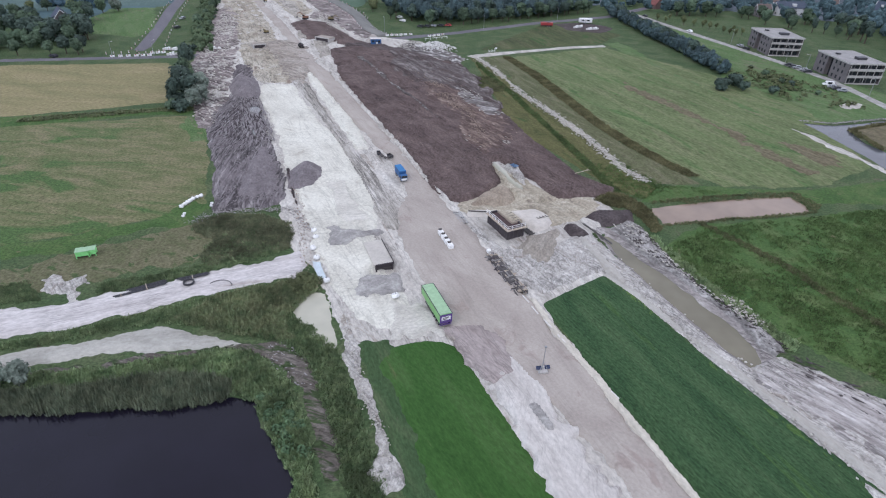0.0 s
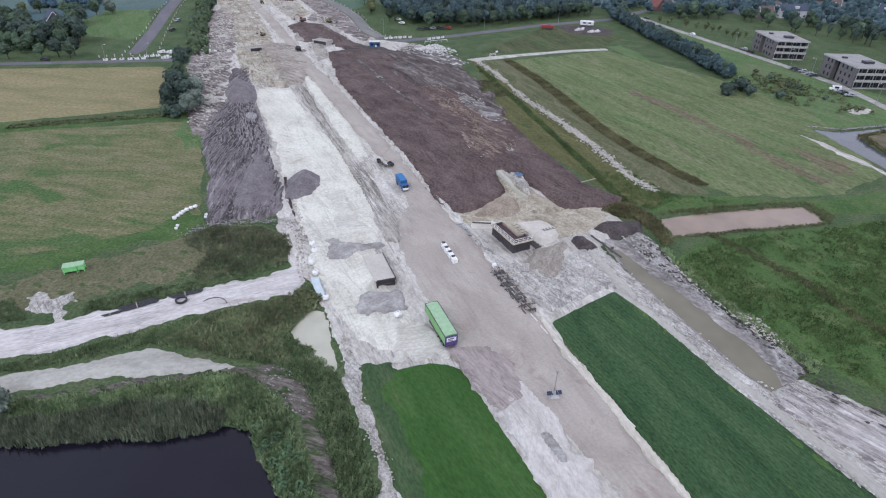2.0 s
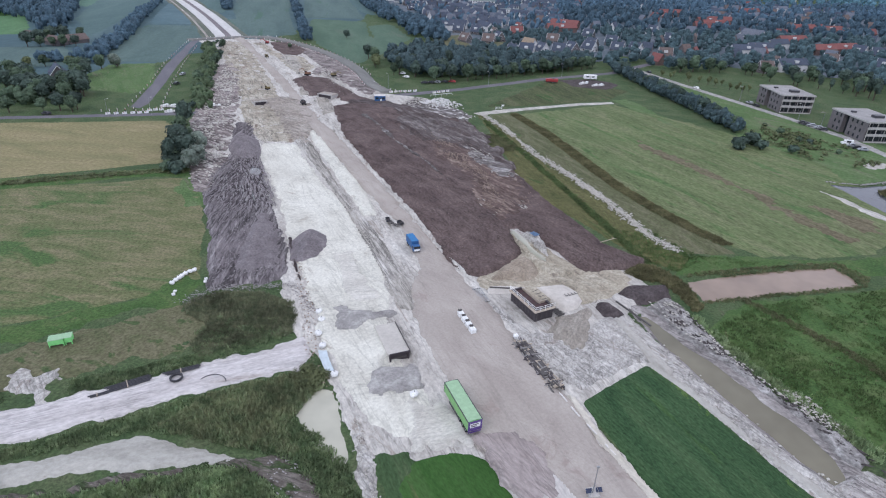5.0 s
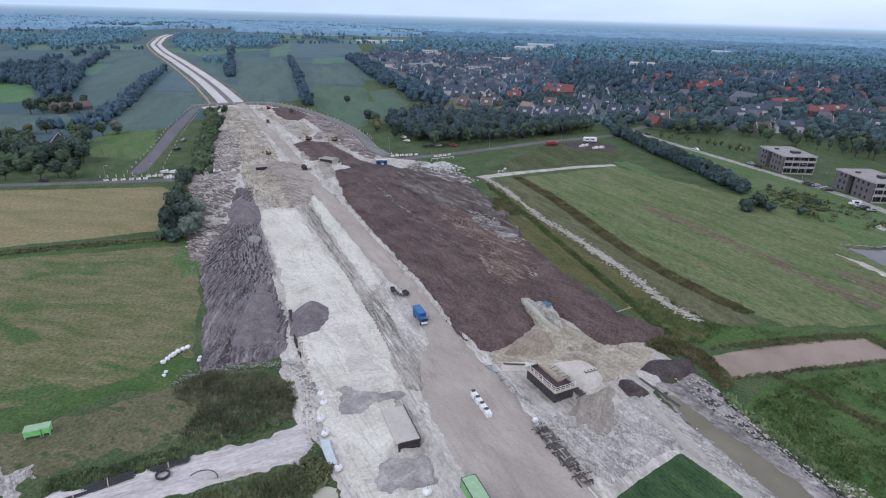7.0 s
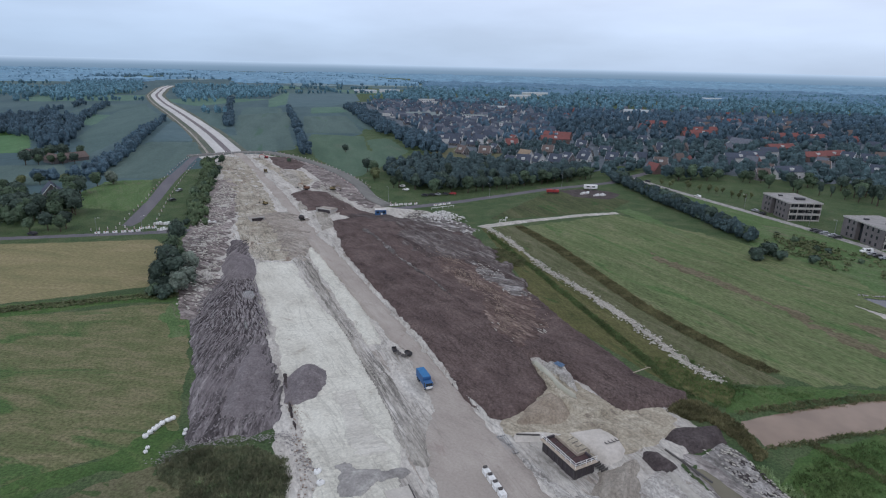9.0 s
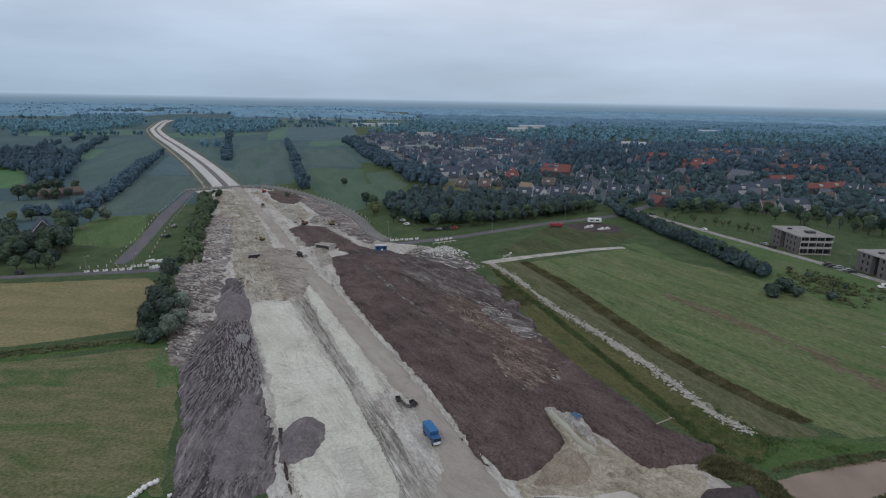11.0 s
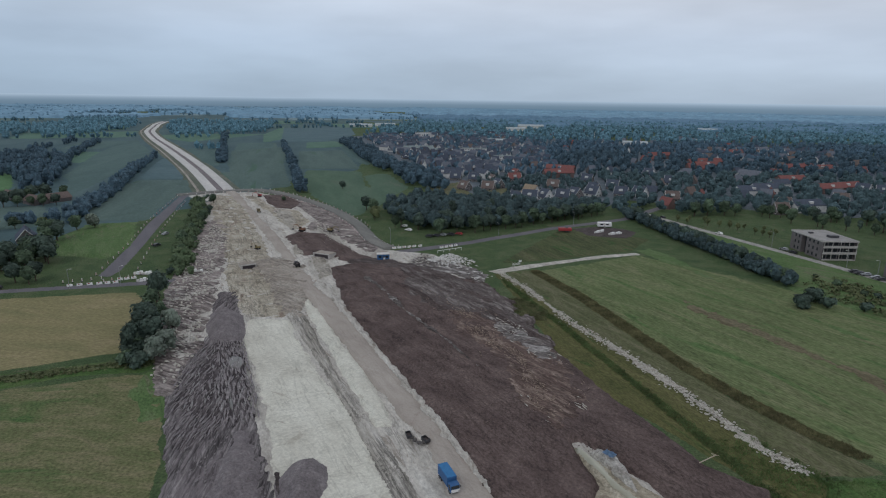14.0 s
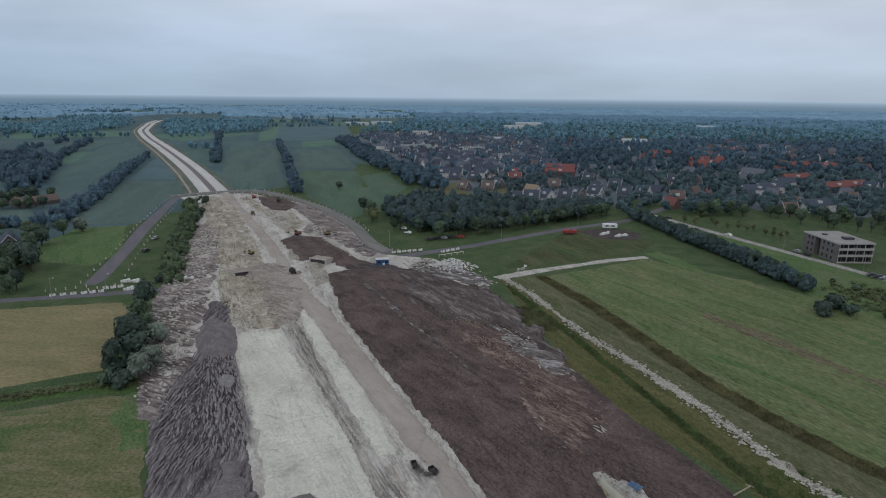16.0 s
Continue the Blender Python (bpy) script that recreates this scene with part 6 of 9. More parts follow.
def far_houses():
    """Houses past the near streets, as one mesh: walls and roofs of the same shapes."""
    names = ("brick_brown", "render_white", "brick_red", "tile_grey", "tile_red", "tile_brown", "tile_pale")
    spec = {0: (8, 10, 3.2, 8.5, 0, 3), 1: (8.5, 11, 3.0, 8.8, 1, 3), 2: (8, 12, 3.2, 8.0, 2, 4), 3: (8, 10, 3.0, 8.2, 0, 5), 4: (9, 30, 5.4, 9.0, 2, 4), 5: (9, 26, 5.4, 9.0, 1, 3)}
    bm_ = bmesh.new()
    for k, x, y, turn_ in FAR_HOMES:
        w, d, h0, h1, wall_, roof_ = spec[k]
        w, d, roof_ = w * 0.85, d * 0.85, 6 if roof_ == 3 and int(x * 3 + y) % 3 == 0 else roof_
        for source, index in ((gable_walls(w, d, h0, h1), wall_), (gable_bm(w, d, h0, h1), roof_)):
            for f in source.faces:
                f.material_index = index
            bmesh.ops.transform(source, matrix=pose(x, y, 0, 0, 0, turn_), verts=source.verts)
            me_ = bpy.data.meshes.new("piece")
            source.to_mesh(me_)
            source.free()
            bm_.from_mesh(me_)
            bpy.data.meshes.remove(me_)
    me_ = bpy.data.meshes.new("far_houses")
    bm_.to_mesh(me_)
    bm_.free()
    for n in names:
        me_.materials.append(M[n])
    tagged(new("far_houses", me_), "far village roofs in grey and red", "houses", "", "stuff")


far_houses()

# ---- long sheds, halls and blocks of flats beyond the streets ----
M["pale_sheet"] = brick("pale_sheet", (0.40, 0.45, 0.47), 3.0)
M["dull_sheet"] = brick("dull_sheet", (0.21, 0.25, 0.25), 3.0)
for x, y, w, d, h0, h1, turn_, roof in SHEDS:
    t = thing("long_shed", "long low hall with a pale sheet roof" if roof == "pale_sheet" else "long hall with a dull grey-green roof", "hall", "far halls", pose(x, y, 0, 0, 0, turn_))
    part("wall", gable_walls(w, d, h0, h1), "render_white" if roof == "pale_sheet" else "brick_brown", t)
    part("roof", gable_bm(w, d, h0, h1, 0.5), roof, t)
    for k in (-0.3, 0.0, 0.3):
        part("door", boxes((w / 2 - 0.1, d * k - 2.0, 0.0, w / 2 + 0.12, d * k + 2.0, h0 * 0.75)), "dark_metal", t)
for x, y, w, d, h, turn_ in FLATS:
    t = thing("apartment_block", "white block of flats with a flat grey roof", "apartment building", "white flats", pose(x, y, 0, 0, 0, turn_))
    part("wall", boxes((-w / 2, -d / 2, -0.3, w / 2, d / 2, h), bevel=0.05), "render_white", t)
    part("roof", boxes((-w / 2 - 0.3, -d / 2 - 0.3, h + 0.004, w / 2 + 0.3, d / 2 + 0.3, h + 0.4), bevel=0.05), "dull_sheet", t)
    for floor_z in np.arange(0.9, h - 1.5, 2.8):
        for px in np.arange(-w / 2 + 2.0, w / 2 - 1.0, 3.6):
            win = part("window", boxes((px - 0.9, -d / 2 - 0.06, floor_z, px + 0.9, -d / 2 + 0.06, floor_z + 1.5)), "white_trim", t)
            part("pane", boxes((px - 0.78, -d / 2 - 0.09, floor_z + 0.12, px + 0.78, -d / 2 + 0.09, floor_z + 1.38)), "dark_glass", win)


def cleared(points):
    """Leave out trees on the plots of the halls and on the open yards before them."""
    plots = [(s[0], s[1], s[3] / 2 + 8, 150 if s[1] > 1400 else 60) for s in SHEDS] + [(s[0], s[1], s[2] / 2 + 5, 45) for s in FLATS]
    return [p for p in points if not any(abs(p[0] - x - (p[1] - y) * x / y) < half and -yard < p[1] - y < 24 for x, y, half, yard in plots)]


# ---- woods ----
NEAR = [(x, y) for x, y in HOMES if y < 1000]
wood_1 = fill([(-50, 440), (-39, 414), (-17, 386), (31, 400), (60, 422), (100, 446), (95, 465), (55, 470), (46, 478), (17, 490), (-2, 484), (-22, 494), (-37, 484), (-46, 466)], 6.0, 1, 1.0, NEAR, 9)
wood("woodland", wood_1, sized(wood_1, 0.62, 1.04), 0, "leaf_shade", "dense dark green roadside woodland")
belt = fill([(-178, 1069), (-80, 697), (-59, 655), (-36, 562), (-22, 536), (-4, 540), (-10, 600), (-50, 690), (-150, 1075)], 8.0, 2, 1.0, NEAR, 9)
hedge = strip([(113, 438), (117, 395), (122, 362), (128, 336), (131, 306), (134, 288)], 1.9, 6, 12)
wood("hedge", hedge, sized(hedge, 0.5, 0.66), 0, "leaf_shade", "tall dense dark hedge along the estate", "hedge")
bank = strip([(-122, 290), (-135, 326), (-152, 380), (-170, 440), (-188, 480)], 3.0, 9, 13)
wood("bushy_bank", bank, sized(bank, 0.24, 0.46), 0, "leaf_bank", "bushy green bank beside the detour road", "bushes")
roadside = strip([(-420, 225), (-330, 250), (-240, 285), (-200, 300)], 6, 22, 15)
wood("roadside_trees", roadside, sized(roadside, 0.5, 0.9), 0, "leaf_green", "green trees beside the country road", "trees")
wood("tree_belt", belt, sized(belt, 0.8, 1.25), 1, "leaf_wood_haze", "dark tree belt at the edge of the village")
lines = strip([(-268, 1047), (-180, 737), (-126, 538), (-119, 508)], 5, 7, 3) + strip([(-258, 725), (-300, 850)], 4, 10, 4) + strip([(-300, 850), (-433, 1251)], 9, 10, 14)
wood("hedgerow", lines, sized(lines, 0.5, 0.9), 1, "leaf_wood_haze", "dark hedgerow between maize fields", "hedge")
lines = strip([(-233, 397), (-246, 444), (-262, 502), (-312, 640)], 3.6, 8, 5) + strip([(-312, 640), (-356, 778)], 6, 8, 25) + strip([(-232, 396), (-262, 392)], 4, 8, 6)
wood("hedgerow", lines, sized(lines, 0.5, 0.95), 1, "leaf_wood_haze", "green hedgerow with trees between fields", "hedge")
left = fill([(-541, 765), (-500, 790), (-455, 760), (-405, 690), (-364, 607), (-318, 512), (-337, 505), (-384, 574), (-422, 599), (-560, 640)], 9, 7, 0.95, [], 0, 90)
left += strip([(-345, 560), (-420, 700), (-500, 880), (-545, 1000)], 7, 9, 17) + strip([(-480, 700), (-545, 860), (-590, 1010)], 9, 9, 18) + fill([(-560, 470), (-420, 470), (-300, 330), (-420, 230), (-700, 300)], 12, 8, 0.5, [], 0, 60)
wood("woodland", left, sized(left, 0.6, 1.15), 2, "leaf_wood_haze", "patchy dark green woods and hedges")
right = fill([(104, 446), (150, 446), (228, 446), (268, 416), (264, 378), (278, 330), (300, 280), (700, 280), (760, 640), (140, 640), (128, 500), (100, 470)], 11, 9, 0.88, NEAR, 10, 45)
wood("village_trees", right, sized(right, 0.65, 1.1), 1, "leaf_mid_haze", "mixed green trees among village houses", "trees")
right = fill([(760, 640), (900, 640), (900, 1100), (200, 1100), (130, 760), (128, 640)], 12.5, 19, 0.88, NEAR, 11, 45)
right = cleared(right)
# the farther trees take a leaf colour with more haze in it
for near_, material_ in ((True, "leaf_wood_haze"), (False, "leaf_between_haze")):
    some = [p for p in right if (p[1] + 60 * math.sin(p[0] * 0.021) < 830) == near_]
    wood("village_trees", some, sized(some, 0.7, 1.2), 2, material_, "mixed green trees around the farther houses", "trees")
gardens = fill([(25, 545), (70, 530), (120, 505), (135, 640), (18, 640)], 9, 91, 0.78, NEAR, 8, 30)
wood("village_trees", gardens, sized(gardens, 0.45, 0.8), 1, "leaf_mid_haze", "leafy garden trees between the nearest houses", "trees")
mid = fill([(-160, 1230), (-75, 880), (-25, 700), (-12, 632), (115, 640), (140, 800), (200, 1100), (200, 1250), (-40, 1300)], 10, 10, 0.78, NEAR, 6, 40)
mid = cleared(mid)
wood("village_trees", mid, sized(mid, 0.5, 0.9), 2, "leaf_between_haze", "green garden trees among village houses", "trees")
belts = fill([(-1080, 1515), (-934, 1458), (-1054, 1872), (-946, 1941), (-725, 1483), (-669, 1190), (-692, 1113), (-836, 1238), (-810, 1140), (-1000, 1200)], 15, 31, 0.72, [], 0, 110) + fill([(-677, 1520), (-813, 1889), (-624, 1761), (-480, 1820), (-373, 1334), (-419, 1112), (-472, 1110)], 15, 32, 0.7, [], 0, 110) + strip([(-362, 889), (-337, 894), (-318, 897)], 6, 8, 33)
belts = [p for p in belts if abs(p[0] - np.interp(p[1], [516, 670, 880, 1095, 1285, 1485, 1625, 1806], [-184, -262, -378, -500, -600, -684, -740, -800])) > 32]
wood("far_belts", belts, sized(belts, 0.9, 1.35), 3, "leaf_far_haze", "far woods around the motorway bend, tinted with haze", "woods")
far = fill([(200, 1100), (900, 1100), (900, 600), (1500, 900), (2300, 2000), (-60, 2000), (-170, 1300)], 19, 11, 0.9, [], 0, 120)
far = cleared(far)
wood("far_woods", far, sized(far, 0.95, 1.6), 3, "leaf_far_haze", "far green woods with blue haze in their colour", "woods")
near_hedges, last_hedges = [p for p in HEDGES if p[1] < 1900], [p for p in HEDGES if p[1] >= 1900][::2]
wood("far_hedges", near_hedges, sized(near_hedges, 0.75, 1.25), 3, "leaf_far_haze", "far hedgerows and tree lines", "hedges")
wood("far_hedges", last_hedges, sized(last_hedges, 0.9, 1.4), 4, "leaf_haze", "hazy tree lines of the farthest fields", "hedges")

# the canopy of the last kilometres
def canopy(name, a0, a1, r0, r1, cover, material, label):
    rad = [r0]
    while rad[-1] < r1:
        rad.append(rad[-1] * 1.0075)
    ang = np.radians(np.arange(a0, a1, 0.22))
    R, A = np.meshgrid(np.array(rad), ang, indexing="ij")
    X, Y = R * np.sin(A), R * np.cos(A)
    n = fbm(X, Y, 420, 4)
    tops = 9 + 9 * fbm(X, Y, 40, 3) + 5 * fbm(X, Y, 14, 2)
    z = np.where(n < cover, tops, -3.0)
    z[0], z[-1], z[:, 0], z[:, -1] = -3.0, -3.0, -3.0, -3.0
    me = grid_mesh(name, np.array(rad), ang, z)
    co = np.column_stack([X.ravel(), Y.ravel(), z.ravel()])
    me.vertices.foreach_set("co", co.ravel())
    me.polygons.foreach_set("use_smooth", np.zeros(len(me.polygons), bool))
    me.flip_normals()
    me.update()
    me.materials.append(M[material])
    return tagged(new(name, me), label, "woods", "", "stuff")


# distance haze is painted into both canopy colours, stronger in the second
M["leaf_distant_haze"] = soil("leaf_distant_haze", (0.086, 0.167, 0.242), (0.112, 0.206, 0.292), (0.142, 0.244, 0.340), 60, 9, bump=0.0, contrast=(0.80, 1.2))
M["leaf_horizon_haze"] = soil("leaf_horizon_haze", (0.142, 0.257, 0.351), (0.179, 0.312, 0.421), (0.222, 0.370, 0.488), 260, 24, bump=0.0, contrast=(0.82, 1.18))
canopy("distant_woods", -2, 60, 1750, 2700, 0.33, "leaf_distant_haze", "distant green woods tinted with blue haze")
canopy("distant_woods", -3, 60, 2680, 4780, 0.36, "leaf_horizon_haze", "distant hazy blue woods")
canopy("distant_woods", -60, -2, 2300, 4780, 0.04, "leaf_horizon_haze", "distant hazy blue woods between fields")

# ---- the skyline: a glowing ring with painted haze, closing the horizon ----
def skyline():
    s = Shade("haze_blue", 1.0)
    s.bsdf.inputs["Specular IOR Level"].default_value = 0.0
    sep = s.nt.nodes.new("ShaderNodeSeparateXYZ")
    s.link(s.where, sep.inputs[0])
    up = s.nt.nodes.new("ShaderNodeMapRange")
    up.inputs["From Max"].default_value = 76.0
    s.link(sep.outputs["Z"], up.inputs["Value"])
    # haze painted as a height gradient, from dull blue up to sky colour
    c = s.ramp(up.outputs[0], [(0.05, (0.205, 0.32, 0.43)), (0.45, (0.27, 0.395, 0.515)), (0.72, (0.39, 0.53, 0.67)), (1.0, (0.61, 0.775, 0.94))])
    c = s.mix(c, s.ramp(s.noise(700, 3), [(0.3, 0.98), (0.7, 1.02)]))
    # the ring gives off this haze colour itself
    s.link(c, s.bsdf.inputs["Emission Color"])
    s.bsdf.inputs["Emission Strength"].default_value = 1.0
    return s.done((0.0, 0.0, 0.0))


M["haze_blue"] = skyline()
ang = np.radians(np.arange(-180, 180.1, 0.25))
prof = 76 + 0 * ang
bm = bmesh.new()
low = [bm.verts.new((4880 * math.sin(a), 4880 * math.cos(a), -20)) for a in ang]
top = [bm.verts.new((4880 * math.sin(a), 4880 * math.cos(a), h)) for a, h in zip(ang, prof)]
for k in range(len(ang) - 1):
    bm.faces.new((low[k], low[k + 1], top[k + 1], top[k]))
tagged(part("backdrop", bm, "haze_blue"), "far horizon ring with painted blue haze", "backdrop", "", "structure")

# ---- paints of the things ----
for name, colour, rough, metal in (
        ("green_paint", (0.20, 0.42, 0.15), 0.5, 0), ("green_cover", (0.30, 0.46, 0.28), 0.7, 0), ("purple_paint", (0.10, 0.05, 0.22), 0.5, 0), ("blue_paint", (0.03, 0.11, 0.27), 0.55, 0),
        ("blue_cover", (0.05, 0.18, 0.38), 0.75, 0), ("red_paint", (0.33, 0.04, 0.04), 0.5, 0), ("orange_paint", (0.20, 0.10, 0.06), 0.6, 0), ("yellow_paint", (0.20, 0.155, 0.07), 0.6, 0),
        ("white_paint", (0.78, 0.78, 0.76), 0.5, 0), ("rubber", (0.022, 0.022, 0.024), 0.9, 0), ("steel", (0.34, 0.35, 0.36), 0.45, 0.7)):
    M[name] = paint(name, colour, rough, metal, 0.12 if rough < 0.8 else 0.2)
for name, colour, rough, metal in (
        ("dark_plastic", (0.035, 0.035, 0.04), 0.5, 0), ("concrete", (0.44, 0.42, 0.395), 0.9, 0), ("concrete_pale", (0.62, 0.60, 0.57), 0.9, 0), ("formwork", (0.055, 0.045, 0.05), 0.7, 0),
        ("formwork_deck", (0.085, 0.055, 0.055), 0.75, 0), ("timber", (0.42, 0.36, 0.29), 0.85, 0), ("timber_dark", (0.105, 0.098, 0.094), 0.85, 0), ("timber_grey", (0.27, 0.255, 0.245), 0.85, 0),
        ("bag_white", (0.80, 0.80, 0.78), 0.85, 0), ("silver_paint", (0.38, 0.39, 0.41), 0.35, 0.5), ("black_paint", (0.03, 0.03, 0.035), 0.35, 0), ("solar", (0.02, 0.03, 0.07), 0.2, 0),
        ("lime_paint", (0.24, 0.66, 0.22), 0.5, 0), ("pale_blue", (0.50, 0.57, 0.60), 0.6, 0), ("pale_tarp", (0.16, 0.27, 0.42), 0.6, 0)):
    M[name] = paint(name, colour, rough, metal, 0.12 if rough < 0.8 else 0.2)


def wheel(parent, x, y, r=0.5, w=0.3):
    bm = bmesh.new()
    tube(bm, (x - w / 2, y, r), (x + w / 2, y, r), r, sides=16)
    tyre = part("wheel", bm, "rubber", parent)
    part("rim", tubes(((x - w / 2 - 0.02, y, r), (x + w / 2 + 0.02, y, r), r * 0.5), sides=12), "steel", tyre)


ROAD = 0.95


def at(x, y, z, turn=0):
    return pose(x, y, z, 0, 0, turn)


# ---- parked green semi-trailer ----
t = thing("trailer", "green covered semi-trailer with a purple rear panel", "trailer", where=at(-0.95, 93.8, ROAD, 22.4))
L, W = 10.6, 2.6
part("body", boxes((-W / 2, -L / 2, 1.05, W / 2, L / 2, 3.05), bevel=0.04), "green_paint", t)
bm = bmesh.new()
rows_ = []
for k in range(13):
    y = -L / 2 + 0.1 + k * (L - 0.2) / 12
    rows_.append([bm.verts.new((x, y, 3.06 + 0.16 * (1 - (x / (W / 2)) ** 2) + 0.025 * (k % 2))) for x in np.linspace(-W / 2, W / 2, 9)])
for a, b in zip(rows_, rows_[1:]):
    for k in range(8):
        bm.faces.new((a[k], a[k + 1], b[k + 1], b[k]))
part("roof_sheet", bm, "green_cover", t, "faded pale green roof sheet", True)
for s in (-1, 1):
    part("side_rail", boxes((s * W / 2 - 0.06, -L / 2, 2.98, s * W / 2 + 0.06, L / 2, 3.12)), "dark_metal", t)
    part("skirt", boxes((s * W / 2 - 0.05, -L / 2 + 3.8, 0.45, s * W / 2, L / 2 - 2.5, 0.95)), "dark_metal", t)
    for y in (-4.2, -2.9, -1.6):
        wheel(t, s * 1.05, y, 0.5, 0.38)
    part("landing_leg", boxes((s * 0.8 - 0.08, 3.2, 0, s * 0.8 + 0.08, 3.4, 1.05)), "steel", t)
rear = part("rear_panel", boxes((-W / 2 + 0.02, -L / 2 - 0.06, 1.0, W / 2 - 0.02, -L / 2 + 0.02, 3.05)), "purple_paint", t)
part("sign_board", boxes((-0.95, -L / 2 - 0.10, 1.75, 0.95, -L / 2 - 0.055, 2.6)), "white_paint", rear, "white board with dark bars")
for z, a, b in ((2.35, -0.75, 0.6), (2.0, -0.75, 0.25)):
    part("lettering_bar", boxes((a, -L / 2 - 0.115, z - 0.09, b, -L / 2 - 0.095, z + 0.09)), "dark_plastic", rear)
part("bumper", boxes((-1.2, -L / 2 - 0.05, 0.55, 1.2, -L / 2 + 0.1, 0.72)), "purple_paint", t)
part("headboard", boxes((-W / 2, L / 2 - 0.05, 0.9, W / 2, L / 2 + 0.12, 3.1)), "dark_metal", t)
part("chassis", boxes((-0.5, -L / 2 + 0.4, 0.75, 0.5, L / 2 - 0.3, 1.03)), "dark_metal", t)

# ---- blue truck ----
t = thing("truck", "blue box truck with a white cab front", "truck", where=at(-13.0, 156.1, ROAD, 22.0 + 180))
t.scale = (0.8, 0.8, 0.8)
part("box_body", boxes((-1.25, -4.4, 1.0, 1.25, 1.6, 3.5), bevel=0.05), "blue_paint", t)
part("box_roof", boxes((-1.2, -4.35, 3.5, 1.2, 1.55, 3.56)), "blue_cover", t, "lighter blue roof")
cab = part("cab", boxes((-1.2, 1.75, 0.6, 1.2, 3.6, 2.6), bevel=0.12), "blue_paint", t)
part("windscreen", boxes((-1.05, 3.56, 1.55, 1.05, 3.63, 2.4)), "dark_glass", cab)
part("grille", boxes((-1.1, 3.57, 0.65, 1.1, 3.65, 1.4)), "white_paint", cab, "white grille panel")
for s in (-1, 1):
    part("side_window", boxes((s * 1.19, 2.3, 1.55, s * 1.23, 3.3, 2.35)), "dark_glass", cab)
    part("headlight", boxes((s * 0.95 - 0.15, 3.62, 0.75, s * 0.95 + 0.15, 3.68, 0.98)), "silver_paint", cab)
    part("mirror", boxes((s * 1.45 - 0.08, 3.4, 1.6, s * 1.45 + 0.08, 3.5, 2.1)), "dark_plastic", cab)
    for y in (2.7, -2.4, -3.5):
        wheel(t, s * 1.05, y, 0.48, 0.34)
part("chassis", boxes((-0.5, -4.3, 0.7, 0.5, 2.5, 1.0)), "dark_metal", t)

M["sand_platform"] = soil("sand_platform", (0.50, 0.465, 0.415), (0.56, 0.525, 0.475), (0.62, 0.585, 0.535), 5, 0.6, 30, 2.0, 0.4, (0.86, 1.1))

# ---- concrete abutment in its formwork ----
t = thing("bridge_abutment", "bridge abutment in dark formwork with white guard rails", "abutment", where=at(15.9, 123.9, 0.35, 28.0))
# local: x across (0..4.8), y along (0..9.8); the deck is an L round a pale backfill
part("wall_form", boxes((0, 0, -0.4, 0.35, 9.8, 3.0), (0.35, 0, -0.4, 4.8, 0.35, 3.0), (0.35, 9.45, -0.4, 2.7, 9.8, 3.0), (4.45, 0.35, -0.4, 4.8, 2.6, 3.0)), "formwork", t)
part("deck", boxes((0.35, 0.35, 2.2, 2.7, 9.45, 2.5), (2.7, 0.35, 2.2, 4.45, 2.6, 2.5)), "formwork_deck", t, "dark reddish formwork deck")
part("upstand", boxes((2.82, 2.6, -0.4, 2.95, 9.45, 3.05), (2.95, 2.6, -0.4, 4.8, 2.85, 3.05)), "timber", t, "pale plank upstand")
part("backfill", boxes((2.95, 2.85, -0.4, 6.4, 9.6, 2.75), bevel=0.3), "tan_sand", t, "pale sand backfill")
for k in range(9):
    part("waler", boxes((-0.14, 0.2 + k * 1.15, -0.3, 0.0, 0.34 + k * 1.15, 2.7)), "timber_dark", t)
for k in range(4):
    part("waler", boxes((0.3 + k * 1.25, -0.14, -0.3, 0.44 + k * 1.25, 0.0, 2.7)), "timber_dark", t)
for k in range(5):
    part("prop", tubes(((0.9, 1.0 + 1.7 * k, 2.5), (2.6, 1.2 + 1.7 * k, 2.6), 0.06), sides=5), "timber_dark", t)
for k in range(4):
    part("starter_bar", tubes(((3.4, 3.6 + 1.2 * k, 2.6), (5.6, 3.3 + 1.3 * k, 2.95), 0.06), sides=5), "timber_dark", t)
for z in (3.45, 3.95):
    part("guard_rail", tubes(((-0.35, -0.35, z), (-0.35, 9.9, z), 0.05), sides=6), "white_paint", t)
    part("guard_rail", tubes(((-0.35, -0.35, z), (4.9, -0.35, z), 0.05), sides=6), "white_paint", t)
for k in range(8):
    part("rail_post", tubes(((-0.35, -0.35 + k * 1.46, 2.8), (-0.35, -0.35 + k * 1.46, 4.0), 0.05), sides=6), "white_paint", t)
for k in range(1, 5):
    part("rail_post", tubes(((-0.35 + k * 1.3, -0.35, 2.8), (-0.35 + k * 1.3, -0.35, 4.0), 0.05), sides=6), "white_paint", t)
part("walkway", boxes((-0.75, -0.75, 2.78, 0.0, 9.9, 2.86), (0.0, -0.75, 2.78, 4.9, 0.0, 2.86)), "timber", t, "pale plank walkway")
sheet("sand_platform", [(5.5, 138), (11, 138.8), (16, 138.2), (19.5, 139), (25, 140.2), (28.4, 136.6), (29, 132.5), (26.8, 129.4), (23.2, 127.6), (20.6, 131), (17.6, 135.5), (13.5, 135.2), (6, 134.8)], 1.5, 1.5, "sand_platform", 0.5, 0.3, 0.05, 2.0, "pale flat sand platform", "sand")
t = thing("ground_marking", "dark bars of lettering laid out on the sand", "marking", where=at(24.7, 133.2, 1.66, 25))
